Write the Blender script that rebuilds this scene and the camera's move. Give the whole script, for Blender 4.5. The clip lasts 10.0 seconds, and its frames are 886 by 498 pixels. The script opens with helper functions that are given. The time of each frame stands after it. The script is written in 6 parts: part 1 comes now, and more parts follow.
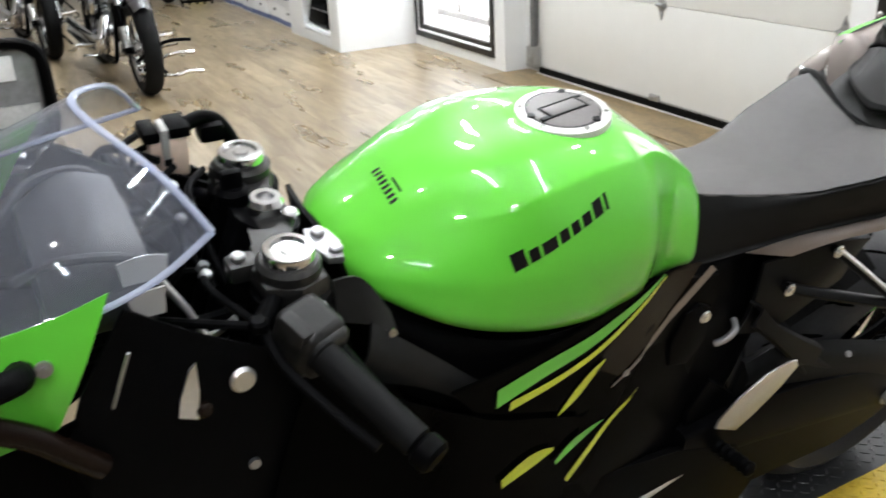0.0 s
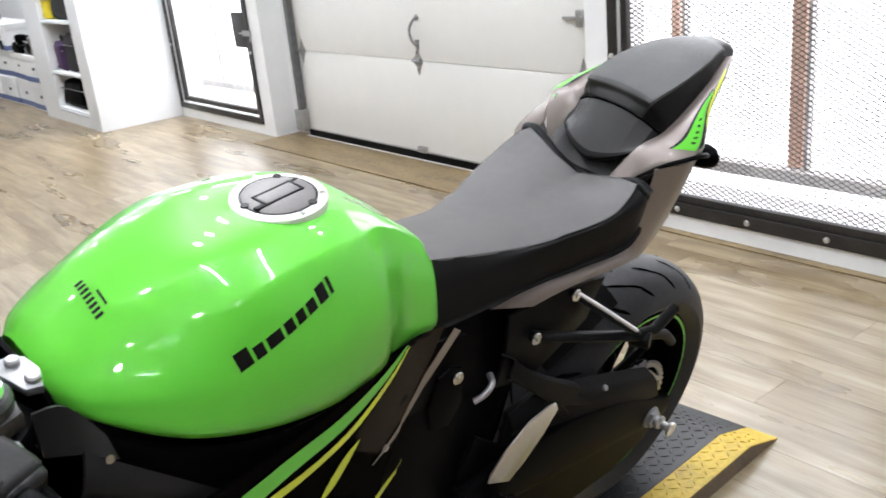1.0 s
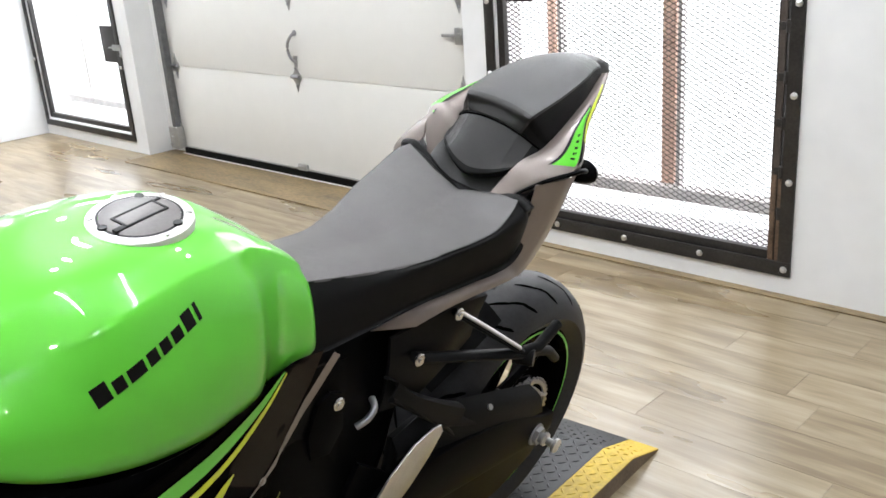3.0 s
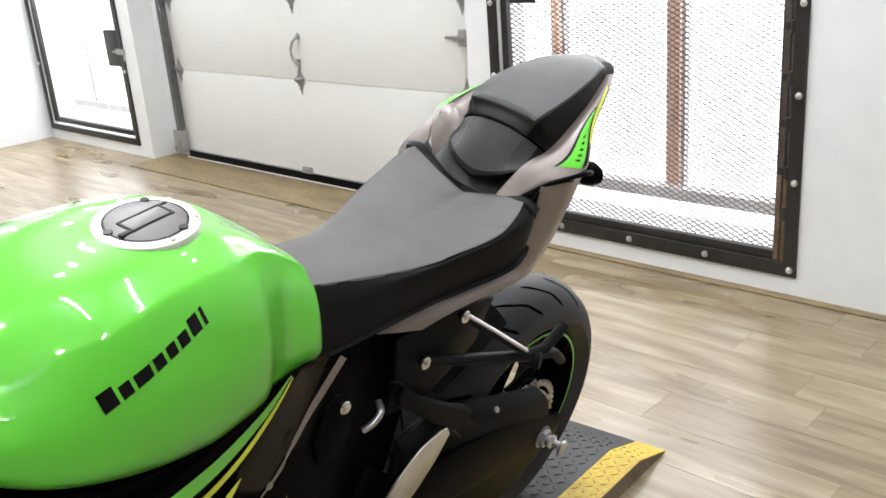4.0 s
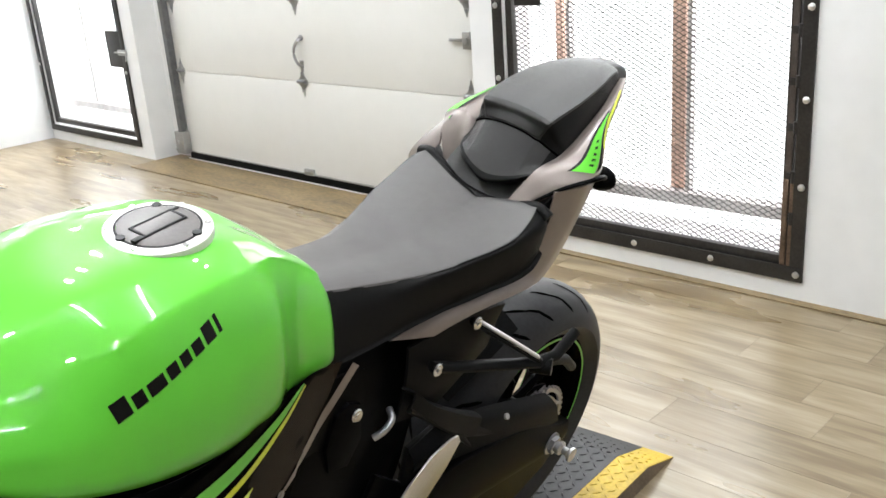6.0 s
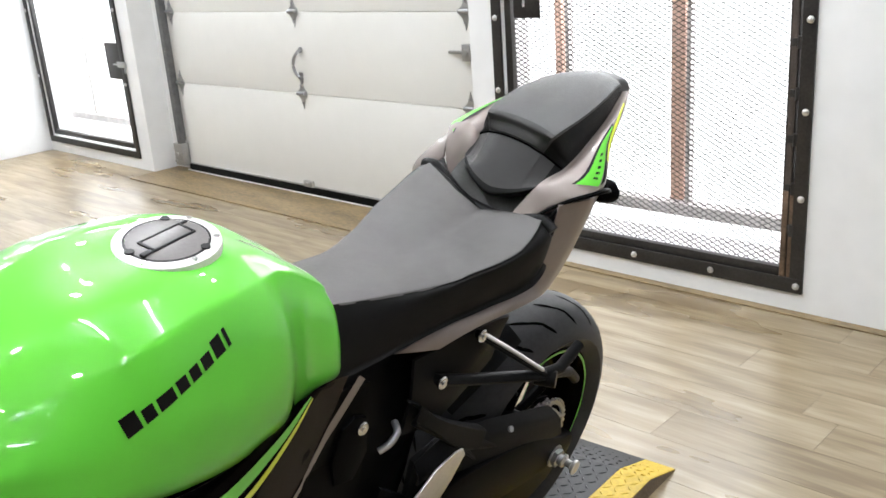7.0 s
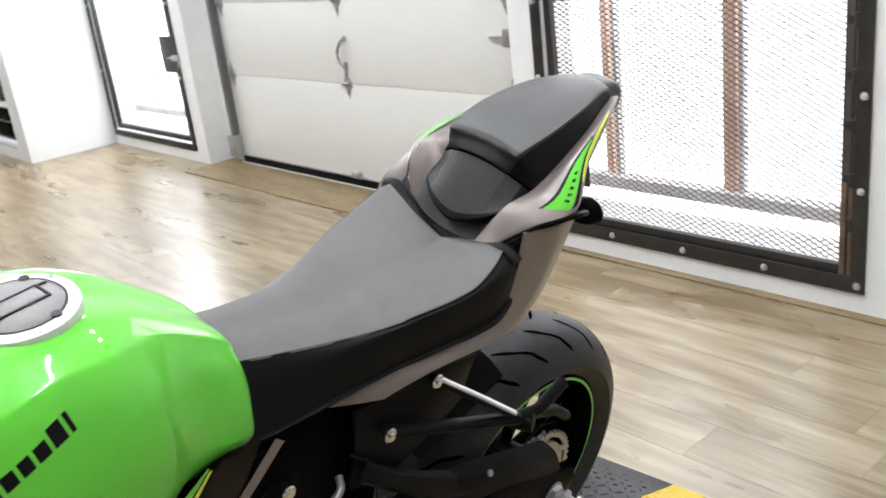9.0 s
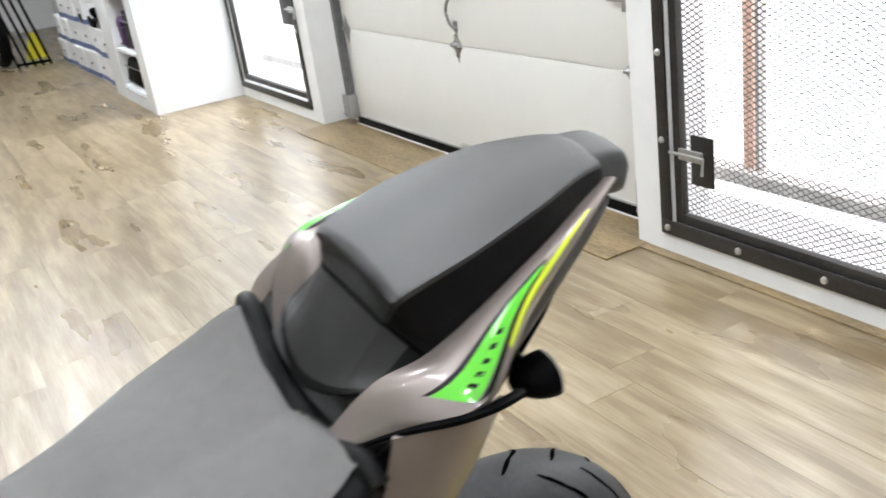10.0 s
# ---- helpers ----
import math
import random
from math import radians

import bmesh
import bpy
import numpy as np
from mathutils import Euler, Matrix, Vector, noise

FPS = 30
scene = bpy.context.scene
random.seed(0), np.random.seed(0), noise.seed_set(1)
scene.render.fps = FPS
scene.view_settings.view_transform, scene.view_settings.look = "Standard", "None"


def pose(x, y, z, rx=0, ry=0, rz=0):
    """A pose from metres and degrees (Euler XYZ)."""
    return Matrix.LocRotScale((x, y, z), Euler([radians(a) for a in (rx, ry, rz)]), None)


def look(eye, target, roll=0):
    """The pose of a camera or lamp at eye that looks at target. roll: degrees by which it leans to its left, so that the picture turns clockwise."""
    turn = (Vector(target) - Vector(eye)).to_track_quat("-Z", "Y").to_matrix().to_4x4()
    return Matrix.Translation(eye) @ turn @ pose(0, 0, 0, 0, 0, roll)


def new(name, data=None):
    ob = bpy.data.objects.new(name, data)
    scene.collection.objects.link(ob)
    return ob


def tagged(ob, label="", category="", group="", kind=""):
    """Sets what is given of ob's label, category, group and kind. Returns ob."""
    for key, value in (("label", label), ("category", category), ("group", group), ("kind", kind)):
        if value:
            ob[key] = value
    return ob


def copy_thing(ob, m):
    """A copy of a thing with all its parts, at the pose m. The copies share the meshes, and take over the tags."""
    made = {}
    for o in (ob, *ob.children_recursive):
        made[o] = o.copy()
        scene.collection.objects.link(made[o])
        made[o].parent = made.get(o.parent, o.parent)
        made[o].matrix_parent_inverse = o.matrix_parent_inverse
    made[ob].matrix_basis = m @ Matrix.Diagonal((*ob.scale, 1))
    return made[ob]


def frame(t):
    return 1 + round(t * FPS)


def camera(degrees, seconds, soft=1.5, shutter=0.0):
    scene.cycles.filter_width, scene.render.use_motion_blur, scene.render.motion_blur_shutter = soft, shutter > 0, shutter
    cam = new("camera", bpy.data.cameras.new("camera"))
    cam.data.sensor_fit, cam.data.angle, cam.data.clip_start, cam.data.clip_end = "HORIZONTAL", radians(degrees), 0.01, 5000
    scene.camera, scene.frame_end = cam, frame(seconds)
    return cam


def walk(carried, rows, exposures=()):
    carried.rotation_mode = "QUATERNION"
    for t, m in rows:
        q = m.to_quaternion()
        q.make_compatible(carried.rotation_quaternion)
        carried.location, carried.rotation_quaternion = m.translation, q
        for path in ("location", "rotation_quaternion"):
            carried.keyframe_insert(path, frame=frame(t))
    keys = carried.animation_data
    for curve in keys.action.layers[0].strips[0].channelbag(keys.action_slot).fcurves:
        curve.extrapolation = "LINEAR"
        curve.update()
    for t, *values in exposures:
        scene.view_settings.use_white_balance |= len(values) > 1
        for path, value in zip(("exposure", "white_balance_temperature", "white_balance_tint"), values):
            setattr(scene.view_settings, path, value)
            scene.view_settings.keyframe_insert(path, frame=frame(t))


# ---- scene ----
cam = camera(51.2, 10.0, soft=1.6, shutter=0.3)
PATH = [
    (0, (1.423, -1.173, 1.39), (-0.26, -0.404, 0.631), -3.2),
    (0.2, (1.428, -1.149, 1.395), (-0.219, -0.297, 0.671), -3.4),
    (0.3, (1.432, -1.136, 1.4), (-0.204, -0.244, 0.702), -3.8),
    (0.5, (1.445, -1.116, 1.412), (-0.147, -0.123, 0.721), -4.2),
    (0.7, (1.445, -1.092, 1.408), (-0.094, -0.022, 0.729), -5.0),
    (1, (1.444, -1.071, 1.411), (-0.042, 0.081, 0.73), -5.7),
    (1.5, (1.431, -1.036, 1.405), (0.033, 0.227, 0.734), -5.0),
    (2, (1.426, -1.029, 1.399), (0.061, 0.267, 0.722), -5.0),
    (2.5, (1.422, -1.03, 1.408), (0.082, 0.309, 0.766), -4.9),
    (3, (1.416, -1.037, 1.398), (0.093, 0.307, 0.732), -4.1),
    (4.5, (1.407, -1.036, 1.399), (0.074, 0.302, 0.74), -4.6),
    (5, (1.398, -1.036, 1.4), (0.066, 0.305, 0.745), -4.4),
    (5.5, (1.389, -1.034, 1.398), (0.06, 0.305, 0.733), -4.3),
    (7, (1.374, -1.047, 1.404), (0.046, 0.306, 0.768), -4.2),
    (7.5, (1.372, -1.04, 1.405), (0.044, 0.315, 0.774), -4.9),
    (8, (1.373, -1.035, 1.405), (0.064, 0.34, 0.774), -5.9),
    (8.2, (1.365, -1.03, 1.405), (0.05, 0.342, 0.787), -6.0),
    (8.3, (1.37, -1.03, 1.411), (-0.003, 0.283, 0.757), -7.8),
    (8.5, (1.369, -0.999, 1.417), (-0.033, 0.253, 0.733), -11.8),
    (8.6, (1.367, -0.958, 1.409), (-0.048, 0.273, 0.745), -12.2),
    (8.7, (1.384, -0.919, 1.42), (-0.052, 0.304, 0.756), -11.3),
    (8.8, (1.386, -0.863, 1.41), (-0.078, 0.319, 0.754), -11.1),
    (9, (1.394, -0.767, 1.416), (-0.057, 0.437, 0.749), -6.9),
    (9.1, (1.382, -0.73, 1.424), (-0.1, 0.434, 0.748), -5.9),
    (9.2, (1.371, -0.684, 1.431), (-0.137, 0.464, 0.793), -5.9),
    (9.3, (1.332, -0.632, 1.427), (-0.213, 0.457, 0.785), -6.6),
    (9.5, (1.273, -0.516, 1.414), (-0.324, 0.491, 0.751), -8.7),
    (9.6, (1.226, -0.427, 1.399), (-0.379, 0.553, 0.712), -6.7),
    (9.7, (1.173, -0.332, 1.394), (-0.445, 0.621, 0.707), -7.3),
    (9.8, (1.128, -0.261, 1.404), (-0.471, 0.664, 0.685), -6.8),
    (9.9, (1.104, -0.188, 1.411), (-0.497, 0.718, 0.679), -7.2),
    (10, (1.114, -0.107, 1.412), (-0.528, 0.757, 0.665), -8.3),
]
# the camera's own slow changes of exposure and white balance
TONE = [(0, -.05, 6420, 10), (.5, 0, 6250, 13), (1, -.04, 6250, 13), (2, -.07, 6300, 12.5), (3, -.05, 6330, 12), (4.5, -.02, 6450, 11), (5.5, 0, 6480, 10), (7, -.03, 6370, 11.5), (8, -.06, 6330, 12), (9, -.09, 6330, 12), (9.5, -.10, 6330, 11.5), (10, 0, 6330, 11)]
walk(cam, [(t, look(eye, target, roll)) for t, eye, target, roll in PATH], TONE)

# ---- world and lights ----
world = bpy.data.worlds.new("daylight")
scene.world = world
world.use_nodes = True
wn = world.node_tree.nodes
sky = wn.new("ShaderNodeTexSky")
sky.sky_type, sky.sun_disc = "NISHITA", False
sky.sun_elevation, sky.sun_rotation = radians(38), radians(200)
wn["Background"].inputs["Strength"].default_value = 0.12
world.node_tree.links.new(sky.outputs[0], wn["Background"].inputs["Color"])

CEILING = 3.3


def area_lamp(name, place, target, power, size, size_y=None, colour=(1, 1, 1)):
    lamp = bpy.data.lights.new(name, "AREA")
    lamp.energy, lamp.color = power, colour
    if size_y:
        lamp.shape, lamp.size, lamp.size_y = "RECTANGLE", size, size_y
    else:
        lamp.shape, lamp.size = "DISK", size
    ob = new(name, lamp)
    ob.matrix_world = look(place, target)
    return ob


# ---- materials ----
def mat(name, colour, rough=0.5, metal=0.0, vary=0.06, scale=8.0, bump=0.0, bump_scale=200.0, coat=0.0, stretch=(1, 1, 1), per_object=0.0, rough_vary=0.08, spec=0.5):
    """A surface with two scales of colour variation, varied gloss and fine relief."""
    m = bpy.data.materials.new(name)
    m.use_nodes = True
    nt = m.node_tree
    n, ln = nt.nodes, nt.links
    bsdf = n["Principled BSDF"]
    bsdf.inputs["Roughness"].default_value, bsdf.inputs["Metallic"].default_value = rough, metal
    bsdf.inputs["Coat Weight"].default_value, bsdf.inputs["Coat Roughness"].default_value = coat, 0.03
    bsdf.inputs["Specular IOR Level"].default_value = spec
    tc, mp = n.new("ShaderNodeTexCoord"), n.new("ShaderNodeMapping")
    mp.inputs["Scale"].default_value = stretch
    if per_object:
        own, off, mv = n.new("ShaderNodeObjectInfo"), n.new("ShaderNodeMath"), n.new("ShaderNodeVectorMath")
        off.operation, off.inputs[1].default_value = "MULTIPLY", 37.0
        ln.new(own.outputs["Random"], off.inputs[0])
        ln.new(tc.outputs["Object"], mv.inputs[0])
        ln.new(off.outputs[0], mv.inputs[1])
        ln.new(mv.outputs[0], mp.inputs["Vector"])
    else:
        ln.new(tc.outputs["Object"], mp.inputs["Vector"])
    a, b = n.new("ShaderNodeTexNoise"), n.new("ShaderNodeTexNoise")
    a.inputs["Scale"].default_value, b.inputs["Scale"].default_value = scale, scale * 9
    a.inputs["Detail"].default_value = 4
    add = n.new("ShaderNodeMath")
    add.operation = "ADD"
    for node in (a, b):
        ln.new(mp.outputs[0], node.inputs["Vector"])
    ln.new(a.outputs["Fac"], add.inputs[0])
    ln.new(b.outputs["Fac"], add.inputs[1])
    last = add.outputs[0]
    if per_object:
        info, mul, add2 = n.new("ShaderNodeObjectInfo"), n.new("ShaderNodeMath"), n.new("ShaderNodeMath")
        mul.operation = "MULTIPLY_ADD"
        ln.new(info.outputs["Random"], mul.inputs[0])
        mul.inputs[1].default_value, mul.inputs[2].default_value = per_object, -per_object / 2
        ln.new(last, add2.inputs[0])
        ln.new(mul.outputs[0], add2.inputs[1])
        last = add2.outputs[0]
    ramp = n.new("ShaderNodeMapRange")
    ramp.inputs["From Min"].default_value, ramp.inputs["From Max"].default_value = 0.6, 1.4
    ln.new(last, ramp.inputs["Value"])
    mix = n.new("ShaderNodeMix")
    mix.data_type = "RGBA"
    mix.inputs["A"].default_value = (*[max(0, c * (1 - vary)) for c in colour], 1)
    mix.inputs["B"].default_value = (*[min(1, c * (1 + vary)) for c in colour], 1)
    ln.new(ramp.outputs[0], mix.inputs["Factor"])
    ln.new(mix.outputs["Result"], bsdf.inputs["Base Color"])
    rr = n.new("ShaderNodeMapRange")
    rr.inputs["To Min"].default_value, rr.inputs["To Max"].default_value = max(0.02, rough * (1 - rough_vary)), min(1, rough * (1 + rough_vary))
    ln.new(a.outputs["Fac"], rr.inputs["Value"])
    ln.new(rr.outputs[0], bsdf.inputs["Roughness"])
    if bump:
        c, bp = n.new("ShaderNodeTexNoise"), n.new("ShaderNodeBump")
        c.inputs["Scale"].default_value = bump_scale
        bp.inputs["Strength"].default_value, bp.inputs["Distance"].default_value = bump, 0.002
        ln.new(mp.outputs[0], c.inputs["Vector"])
        ln.new(c.outputs["Fac"], bp.inputs["Height"])
        ln.new(bp.outputs[0], bsdf.inputs["Normal"])
    return m


def wood(name, islands=False):
    """Weathered tan planks: streaked grain, broad worn patches and dark pores, each plank with its own tone."""
    m = bpy.data.materials.new(name)
    m.use_nodes = True
    n, ln = m.node_tree.nodes, m.node_tree.links
    bsdf = n["Principled BSDF"]
    tc, own, geo = n.new("ShaderNodeTexCoord"), n.new("ShaderNodeObjectInfo"), n.new("ShaderNodeNewGeometry")
    far, shift = n.new("ShaderNodeMath"), n.new("ShaderNodeVectorMath")
    far.operation, far.inputs[1].default_value = "MULTIPLY", 41.0
    own_tone = geo.outputs["Random Per Island"] if islands else own.outputs["Random"]
    ln.new(own_tone, far.inputs[0])
    ln.new(tc.outputs["Object"], shift.inputs[0])
    ln.new(far.outputs[0], shift.inputs[1])

    def noise(source, stretch, scale, detail, rough=0.55, warp=0.0):
        mp, tx = n.new("ShaderNodeMapping"), n.new("ShaderNodeTexNoise")
        mp.inputs["Scale"].default_value = stretch
        tx.inputs["Scale"].default_value, tx.inputs["Detail"].default_value = scale, detail
        tx.inputs["Roughness"].default_value, tx.inputs["Distortion"].default_value = rough, warp
        ln.new(source, mp.inputs["Vector"])
        ln.new(mp.outputs[0], tx.inputs["Vector"])
        return tx.outputs["Fac"]

    def blend(a, wa, b, wb):
        p, q = n.new("ShaderNodeMath"), n.new("ShaderNodeMath")
        p.operation, q.operation = "MULTIPLY", "MULTIPLY_ADD"
        p.inputs[1].default_value, q.inputs[1].default_value = wb, wa
        ln.new(b, p.inputs[0])
        ln.new(a, q.inputs[0])
        ln.new(p.outputs[0], q.inputs[2])
        return q.outputs[0]

    streak = noise(shift.outputs[0], (1.0, 7.0, 1), 2.4, 3, 0.5, 0.15)
    grain = noise(shift.outputs[0], (1.0, 16, 1), 7.0, 2, 0.5, 0.1)
    worn = noise(geo.outputs["Position"], (0.55, 2.2, 1), 2.0, 3, 0.5)
    tone = blend(blend(streak, 0.50, grain, 0.16), 1.0, blend(worn, 0.22, own_tone, 0.07), 1.0)
    ramp = n.new("ShaderNodeValToRGB")
    stops = ((0.22, (0.118, 0.081, 0.039)), (0.41, (0.164, 0.117, 0.060)), (0.49, (0.240, 0.184, 0.106)), (0.61, (0.342, 0.277, 0.184)))
    ramp.color_ramp.elements[0].position, ramp.color_ramp.elements[0].color = stops[0][0], (*stops[0][1], 1)
    ramp.color_ramp.elements[1].position, ramp.color_ramp.elements[1].color = stops[3][0], (*stops[3][1], 1)
    for at, c in stops[1:3]:
        ramp.color_ramp.elements.new(at).color = (*c, 1)
    ln.new(tone, ramp.inputs["Fac"])
    ln.new(ramp.outputs["Color"], bsdf.inputs["Base Color"])
    gloss = n.new("ShaderNodeMapRange")
    gloss.inputs["From Min"].default_value, gloss.inputs["From Max"].default_value = 0.3, 0.7
    gloss.inputs["To Min"].default_value, gloss.inputs["To Max"].default_value = 0.24, 0.38
    ln.new(worn, gloss.inputs["Value"])
    ln.new(gloss.outputs[0], bsdf.inputs["Roughness"])
    bsdf.inputs["Specular IOR Level"].default_value = 1.0
    return m


def glow(name, colour, strength):
    m = bpy.data.materials.new(name)
    m.use_nodes = True
    n = m.node_tree.nodes
    n.remove(n["Principled BSDF"])
    e = n.new("ShaderNodeEmission")
    e.inputs["Color"].default_value, e.inputs["Strength"].default_value = (*colour, 1), strength
    m.node_tree.links.new(e.outputs[0], n["Material Output"].inputs["Surface"])
    return m


def clear(name, colour=(1, 1, 1), rough=0.02, haze=0.0, tint=1.0):
    """Thin clear sheet: mostly see-through, with a glossy face."""
    m = bpy.data.materials.new(name)
    m.use_nodes = True
    n, ln = m.node_tree.nodes, m.node_tree.links
    n.remove(n["Principled BSDF"])
    tr, gl, mx, fr = n.new("ShaderNodeBsdfTransparent"), n.new("ShaderNodeBsdfGlossy"), n.new("ShaderNodeMixShader"), n.new("ShaderNodeLayerWeight")
    pw, ml = n.new("ShaderNodeMath"), n.new("ShaderNodeMath")
    tr.inputs["Color"].default_value = (*[c * tint for c in colour], 1)
    gl.inputs["Roughness"].default_value = rough
    fr.inputs["Blend"].default_value = 0.5
    pw.operation, pw.inputs[1].default_value = "POWER", 5.0
    ml.operation, ml.inputs[1].default_value, ml.inputs[2].default_value = "MULTIPLY_ADD", 0.85, 0.045
    ln.new(fr.outputs["Facing"], pw.inputs[0])
    ln.new(pw.outputs[0], ml.inputs[0])
    ln.new(ml.outputs[0], mx.inputs["Fac"])
    ln.new(tr.outputs[0], mx.inputs[1])
    ln.new(gl.outputs[0], mx.inputs[2])
    out = mx.outputs[0]
    if haze:
        df, hz = n.new("ShaderNodeBsdfDiffuse"), n.new("ShaderNodeMixShader")
        df.inputs["Color"].default_value, hz.inputs["Fac"].default_value = (0.68, 0.72, 0.86, 1), haze
        ln.new(out, hz.inputs[1])
        ln.new(df.outputs[0], hz.inputs[2])
        out = hz.outputs[0]
    ln.new(out, n["Material Output"].inputs["Surface"])
    return m


M_GREEN = mat("lime_green_paint", (0.128, 0.575, 0.046), 0.3, 0.0, 0.03, 3, coat=1.0, spec=0.12)
M_YELLOW = mat("acid_yellow_decal", (0.62, 0.72, 0.02), 0.3, vary=0.03, coat=0.6)
M_BLACK_GLOSS = mat("gloss_black_paint", (0.0012, 0.0012, 0.0012), 0.14, vary=0.1, spec=0.008)
M_BLACK_BROWN = mat("metallic_dark_brown_paint", (0.0085, 0.0048, 0.0033), 0.25, 0.0, vary=0.3, spec=0.10)
M_BLACK_PLASTIC = mat("black_plastic", (0.0025, 0.0025, 0.0027), 0.42, vary=0.2, bump=0.15, bump_scale=500, spec=0.02)
M_BLACK_METAL = mat("black_painted_metal", (0.0022, 0.0022, 0.0025), 0.3, 0.0, vary=0.25, spec=0.02)
M_RUBBER = mat("tyre_rubber", (0.022, 0.022, 0.024), 0.5, spec=0.3, vary=0.3, scale=14, bump=0.12, bump_scale=300)
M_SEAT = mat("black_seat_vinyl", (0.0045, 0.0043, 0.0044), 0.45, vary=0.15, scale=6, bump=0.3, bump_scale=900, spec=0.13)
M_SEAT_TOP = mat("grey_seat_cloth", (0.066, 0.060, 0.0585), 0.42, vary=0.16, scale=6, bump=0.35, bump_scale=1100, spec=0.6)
M_SEAT_FRONT = mat("dark_pillion_vinyl", (0.013, 0.012, 0.012), 0.42, vary=0.2, scale=6, bump=0.35, bump_scale=1100, spec=0.8)
# pillion cover again, with a lighter base for light caught by its front
M_SEAT_PAD = mat("lit_pad_vinyl", (0.021, 0.0195, 0.0195), 0.42, vary=0.15, scale=6, bump=0.4, bump_scale=1100, spec=0.38)
M_GROOVE = mat("groove_black", (0.002, 0.002, 0.002), 0.9, vary=0.05, spec=0.0)
M_SATIN = mat("satin_black_plastic", (0.0062, 0.0062, 0.0065), 0.46, vary=0.25, scale=12, bump=0.1, bump_scale=500, spec=0.07)
M_LENS = mat("pale_smoked_lens", (0.42, 0.41, 0.40), 0.15, vary=0.05)
M_GRIP = mat("smooth_black_grip", (0.006, 0.006, 0.0062), 0.55, vary=0.2, scale=20, spec=0.07)
M_COVER = mat("satin_dark_grey_plastic", (0.0095, 0.0095, 0.0097), 0.42, vary=0.2, scale=12, bump=0.1, bump_scale=500, spec=0.22)
M_SMOKE = mat("smoked_lens", (0.006, 0.006, 0.007), 0.1, vary=0.1, spec=0.4)
M_TRAY = mat("grey_tray_plastic", (0.058, 0.057, 0.057), 0.5, vary=0.2, scale=25, spec=0.4)
M_TITAN = mat("pinkish_titanium_grey_paint", (0.215, 0.178, 0.162), 0.36, 0.3, vary=0.05, coat=0.5)
M_DECAL = mat("black_decal", (0.004, 0.004, 0.004), 0.4, vary=0.05, spec=0.2)
M_ALU = mat("bare_aluminium", (0.70, 0.69, 0.68), 0.33, 0.9, vary=0.08, scale=20)
M_CHROME = mat("bright_polished_steel", (0.75, 0.75, 0.76), 0.14, 1.0, vary=0.05)
M_STEEL = mat("dull_steel", (0.4, 0.4, 0.41), 0.42, 0.9, vary=0.15, scale=30)
M_RING = mat("pale_anodised_ring", (0.74, 0.71, 0.69), 0.42, 0.25, vary=0.05, scale=20)
M_LID = mat("dull_grey_lid", (0.15, 0.139, 0.135), 0.42, 0.35, vary=0.12, scale=25, bump=0.1, bump_scale=400)
M_WALL = mat("white_wall_paint", (0.81, 0.81, 0.805), 0.6, vary=0.05, scale=0.9, bump=0.08, bump_scale=90)
M_CEIL = mat("white_ceiling_paint", (0.78, 0.785, 0.79), 0.8, vary=0.02, scale=1)
M_DOOR = mat("cream_door_panel", (0.75, 0.74, 0.705), 0.45, vary=0.02, scale=1.1, bump=0.12, bump_scale=160)
M_FRAME = mat("blackened_steel_frame", (0.035, 0.032, 0.03), 0.45, 0.4, vary=0.35, scale=10)
M_PLANK = wood("tan_wood_plank")
M_PLANKING = wood("tan_wood_planking", True)
M_GAP = mat("dark_joint", (0.19, 0.152, 0.108), 0.7)
M_PLATE = mat("worn_black_tread_plate", (0.032, 0.033, 0.035), 0.4, 0.35, vary=0.3, scale=12)
M_PLATE_Y = mat("worn_yellow_tread_plate", (0.54, 0.37, 0.03), 0.45, 0.0, vary=0.25, scale=10)
M_OUT = glow("bright_daylight", (1.0, 1.0, 1.0), 3.0)
M_WALL_FAR = mat("dark_closing_wall", (0.16, 0.16, 0.165), 0.7, vary=0.1, scale=0.6)
M_GLASS = clear("window_glass", (0.97, 0.98, 0.98), 0.01)


# ---- mesh helpers ----
def done(bm, name, material, parent=None, smooth=False, label="", way=None):
    me = bpy.data.meshes.new(name)
    bmesh.ops.recalc_face_normals(bm, faces=bm.faces[:])
    if way and sum(f.normal.dot(Vector(way)) * f.calc_area() for f in bm.faces) < 0:
        bmesh.ops.reverse_faces(bm, faces=bm.faces[:])
    bm.to_mesh(me)
    bm.free()
    me.materials.append(material)
    if smooth:
        for p in me.polygons:
            p.use_smooth = True
        me.set_sharp_from_angle(angle=radians(38))
    ob = new(name, me)
    if parent:
        ob.parent = parent
    if label:
        ob["label"] = label
    return ob


def part(name, bm, material, parent, label="", smooth=True, way=None):
    return done(bm, name, material, parent, smooth, label, way)


def thing(name, label, category, place=(0, 0, 0), group=""):
    ob = new(name)
    ob.location = place
    ob.empty_display_size = 0.1
    return tagged(ob, label, category, group)


def box(x0, x1, y0, y1, z0, z1, bevel=0.0, bm=None, seg=2):
    bm = bm or bmesh.new()
    made = bmesh.ops.create_cube(bm, size=1.0)["verts"]
    bmesh.ops.scale(bm, vec=(x1 - x0, y1 - y0, z1 - z0), verts=made)
    bmesh.ops.translate(bm, vec=((x0 + x1) / 2, (y0 + y1) / 2, (z0 + z1) / 2), verts=made)
    if bevel:
        edges = {e for v in made for e in v.link_edges}
        bmesh.ops.bevel(bm, geom=list(edges), offset=bevel, segments=seg, profile=0.6, affect="EDGES")
    return bm


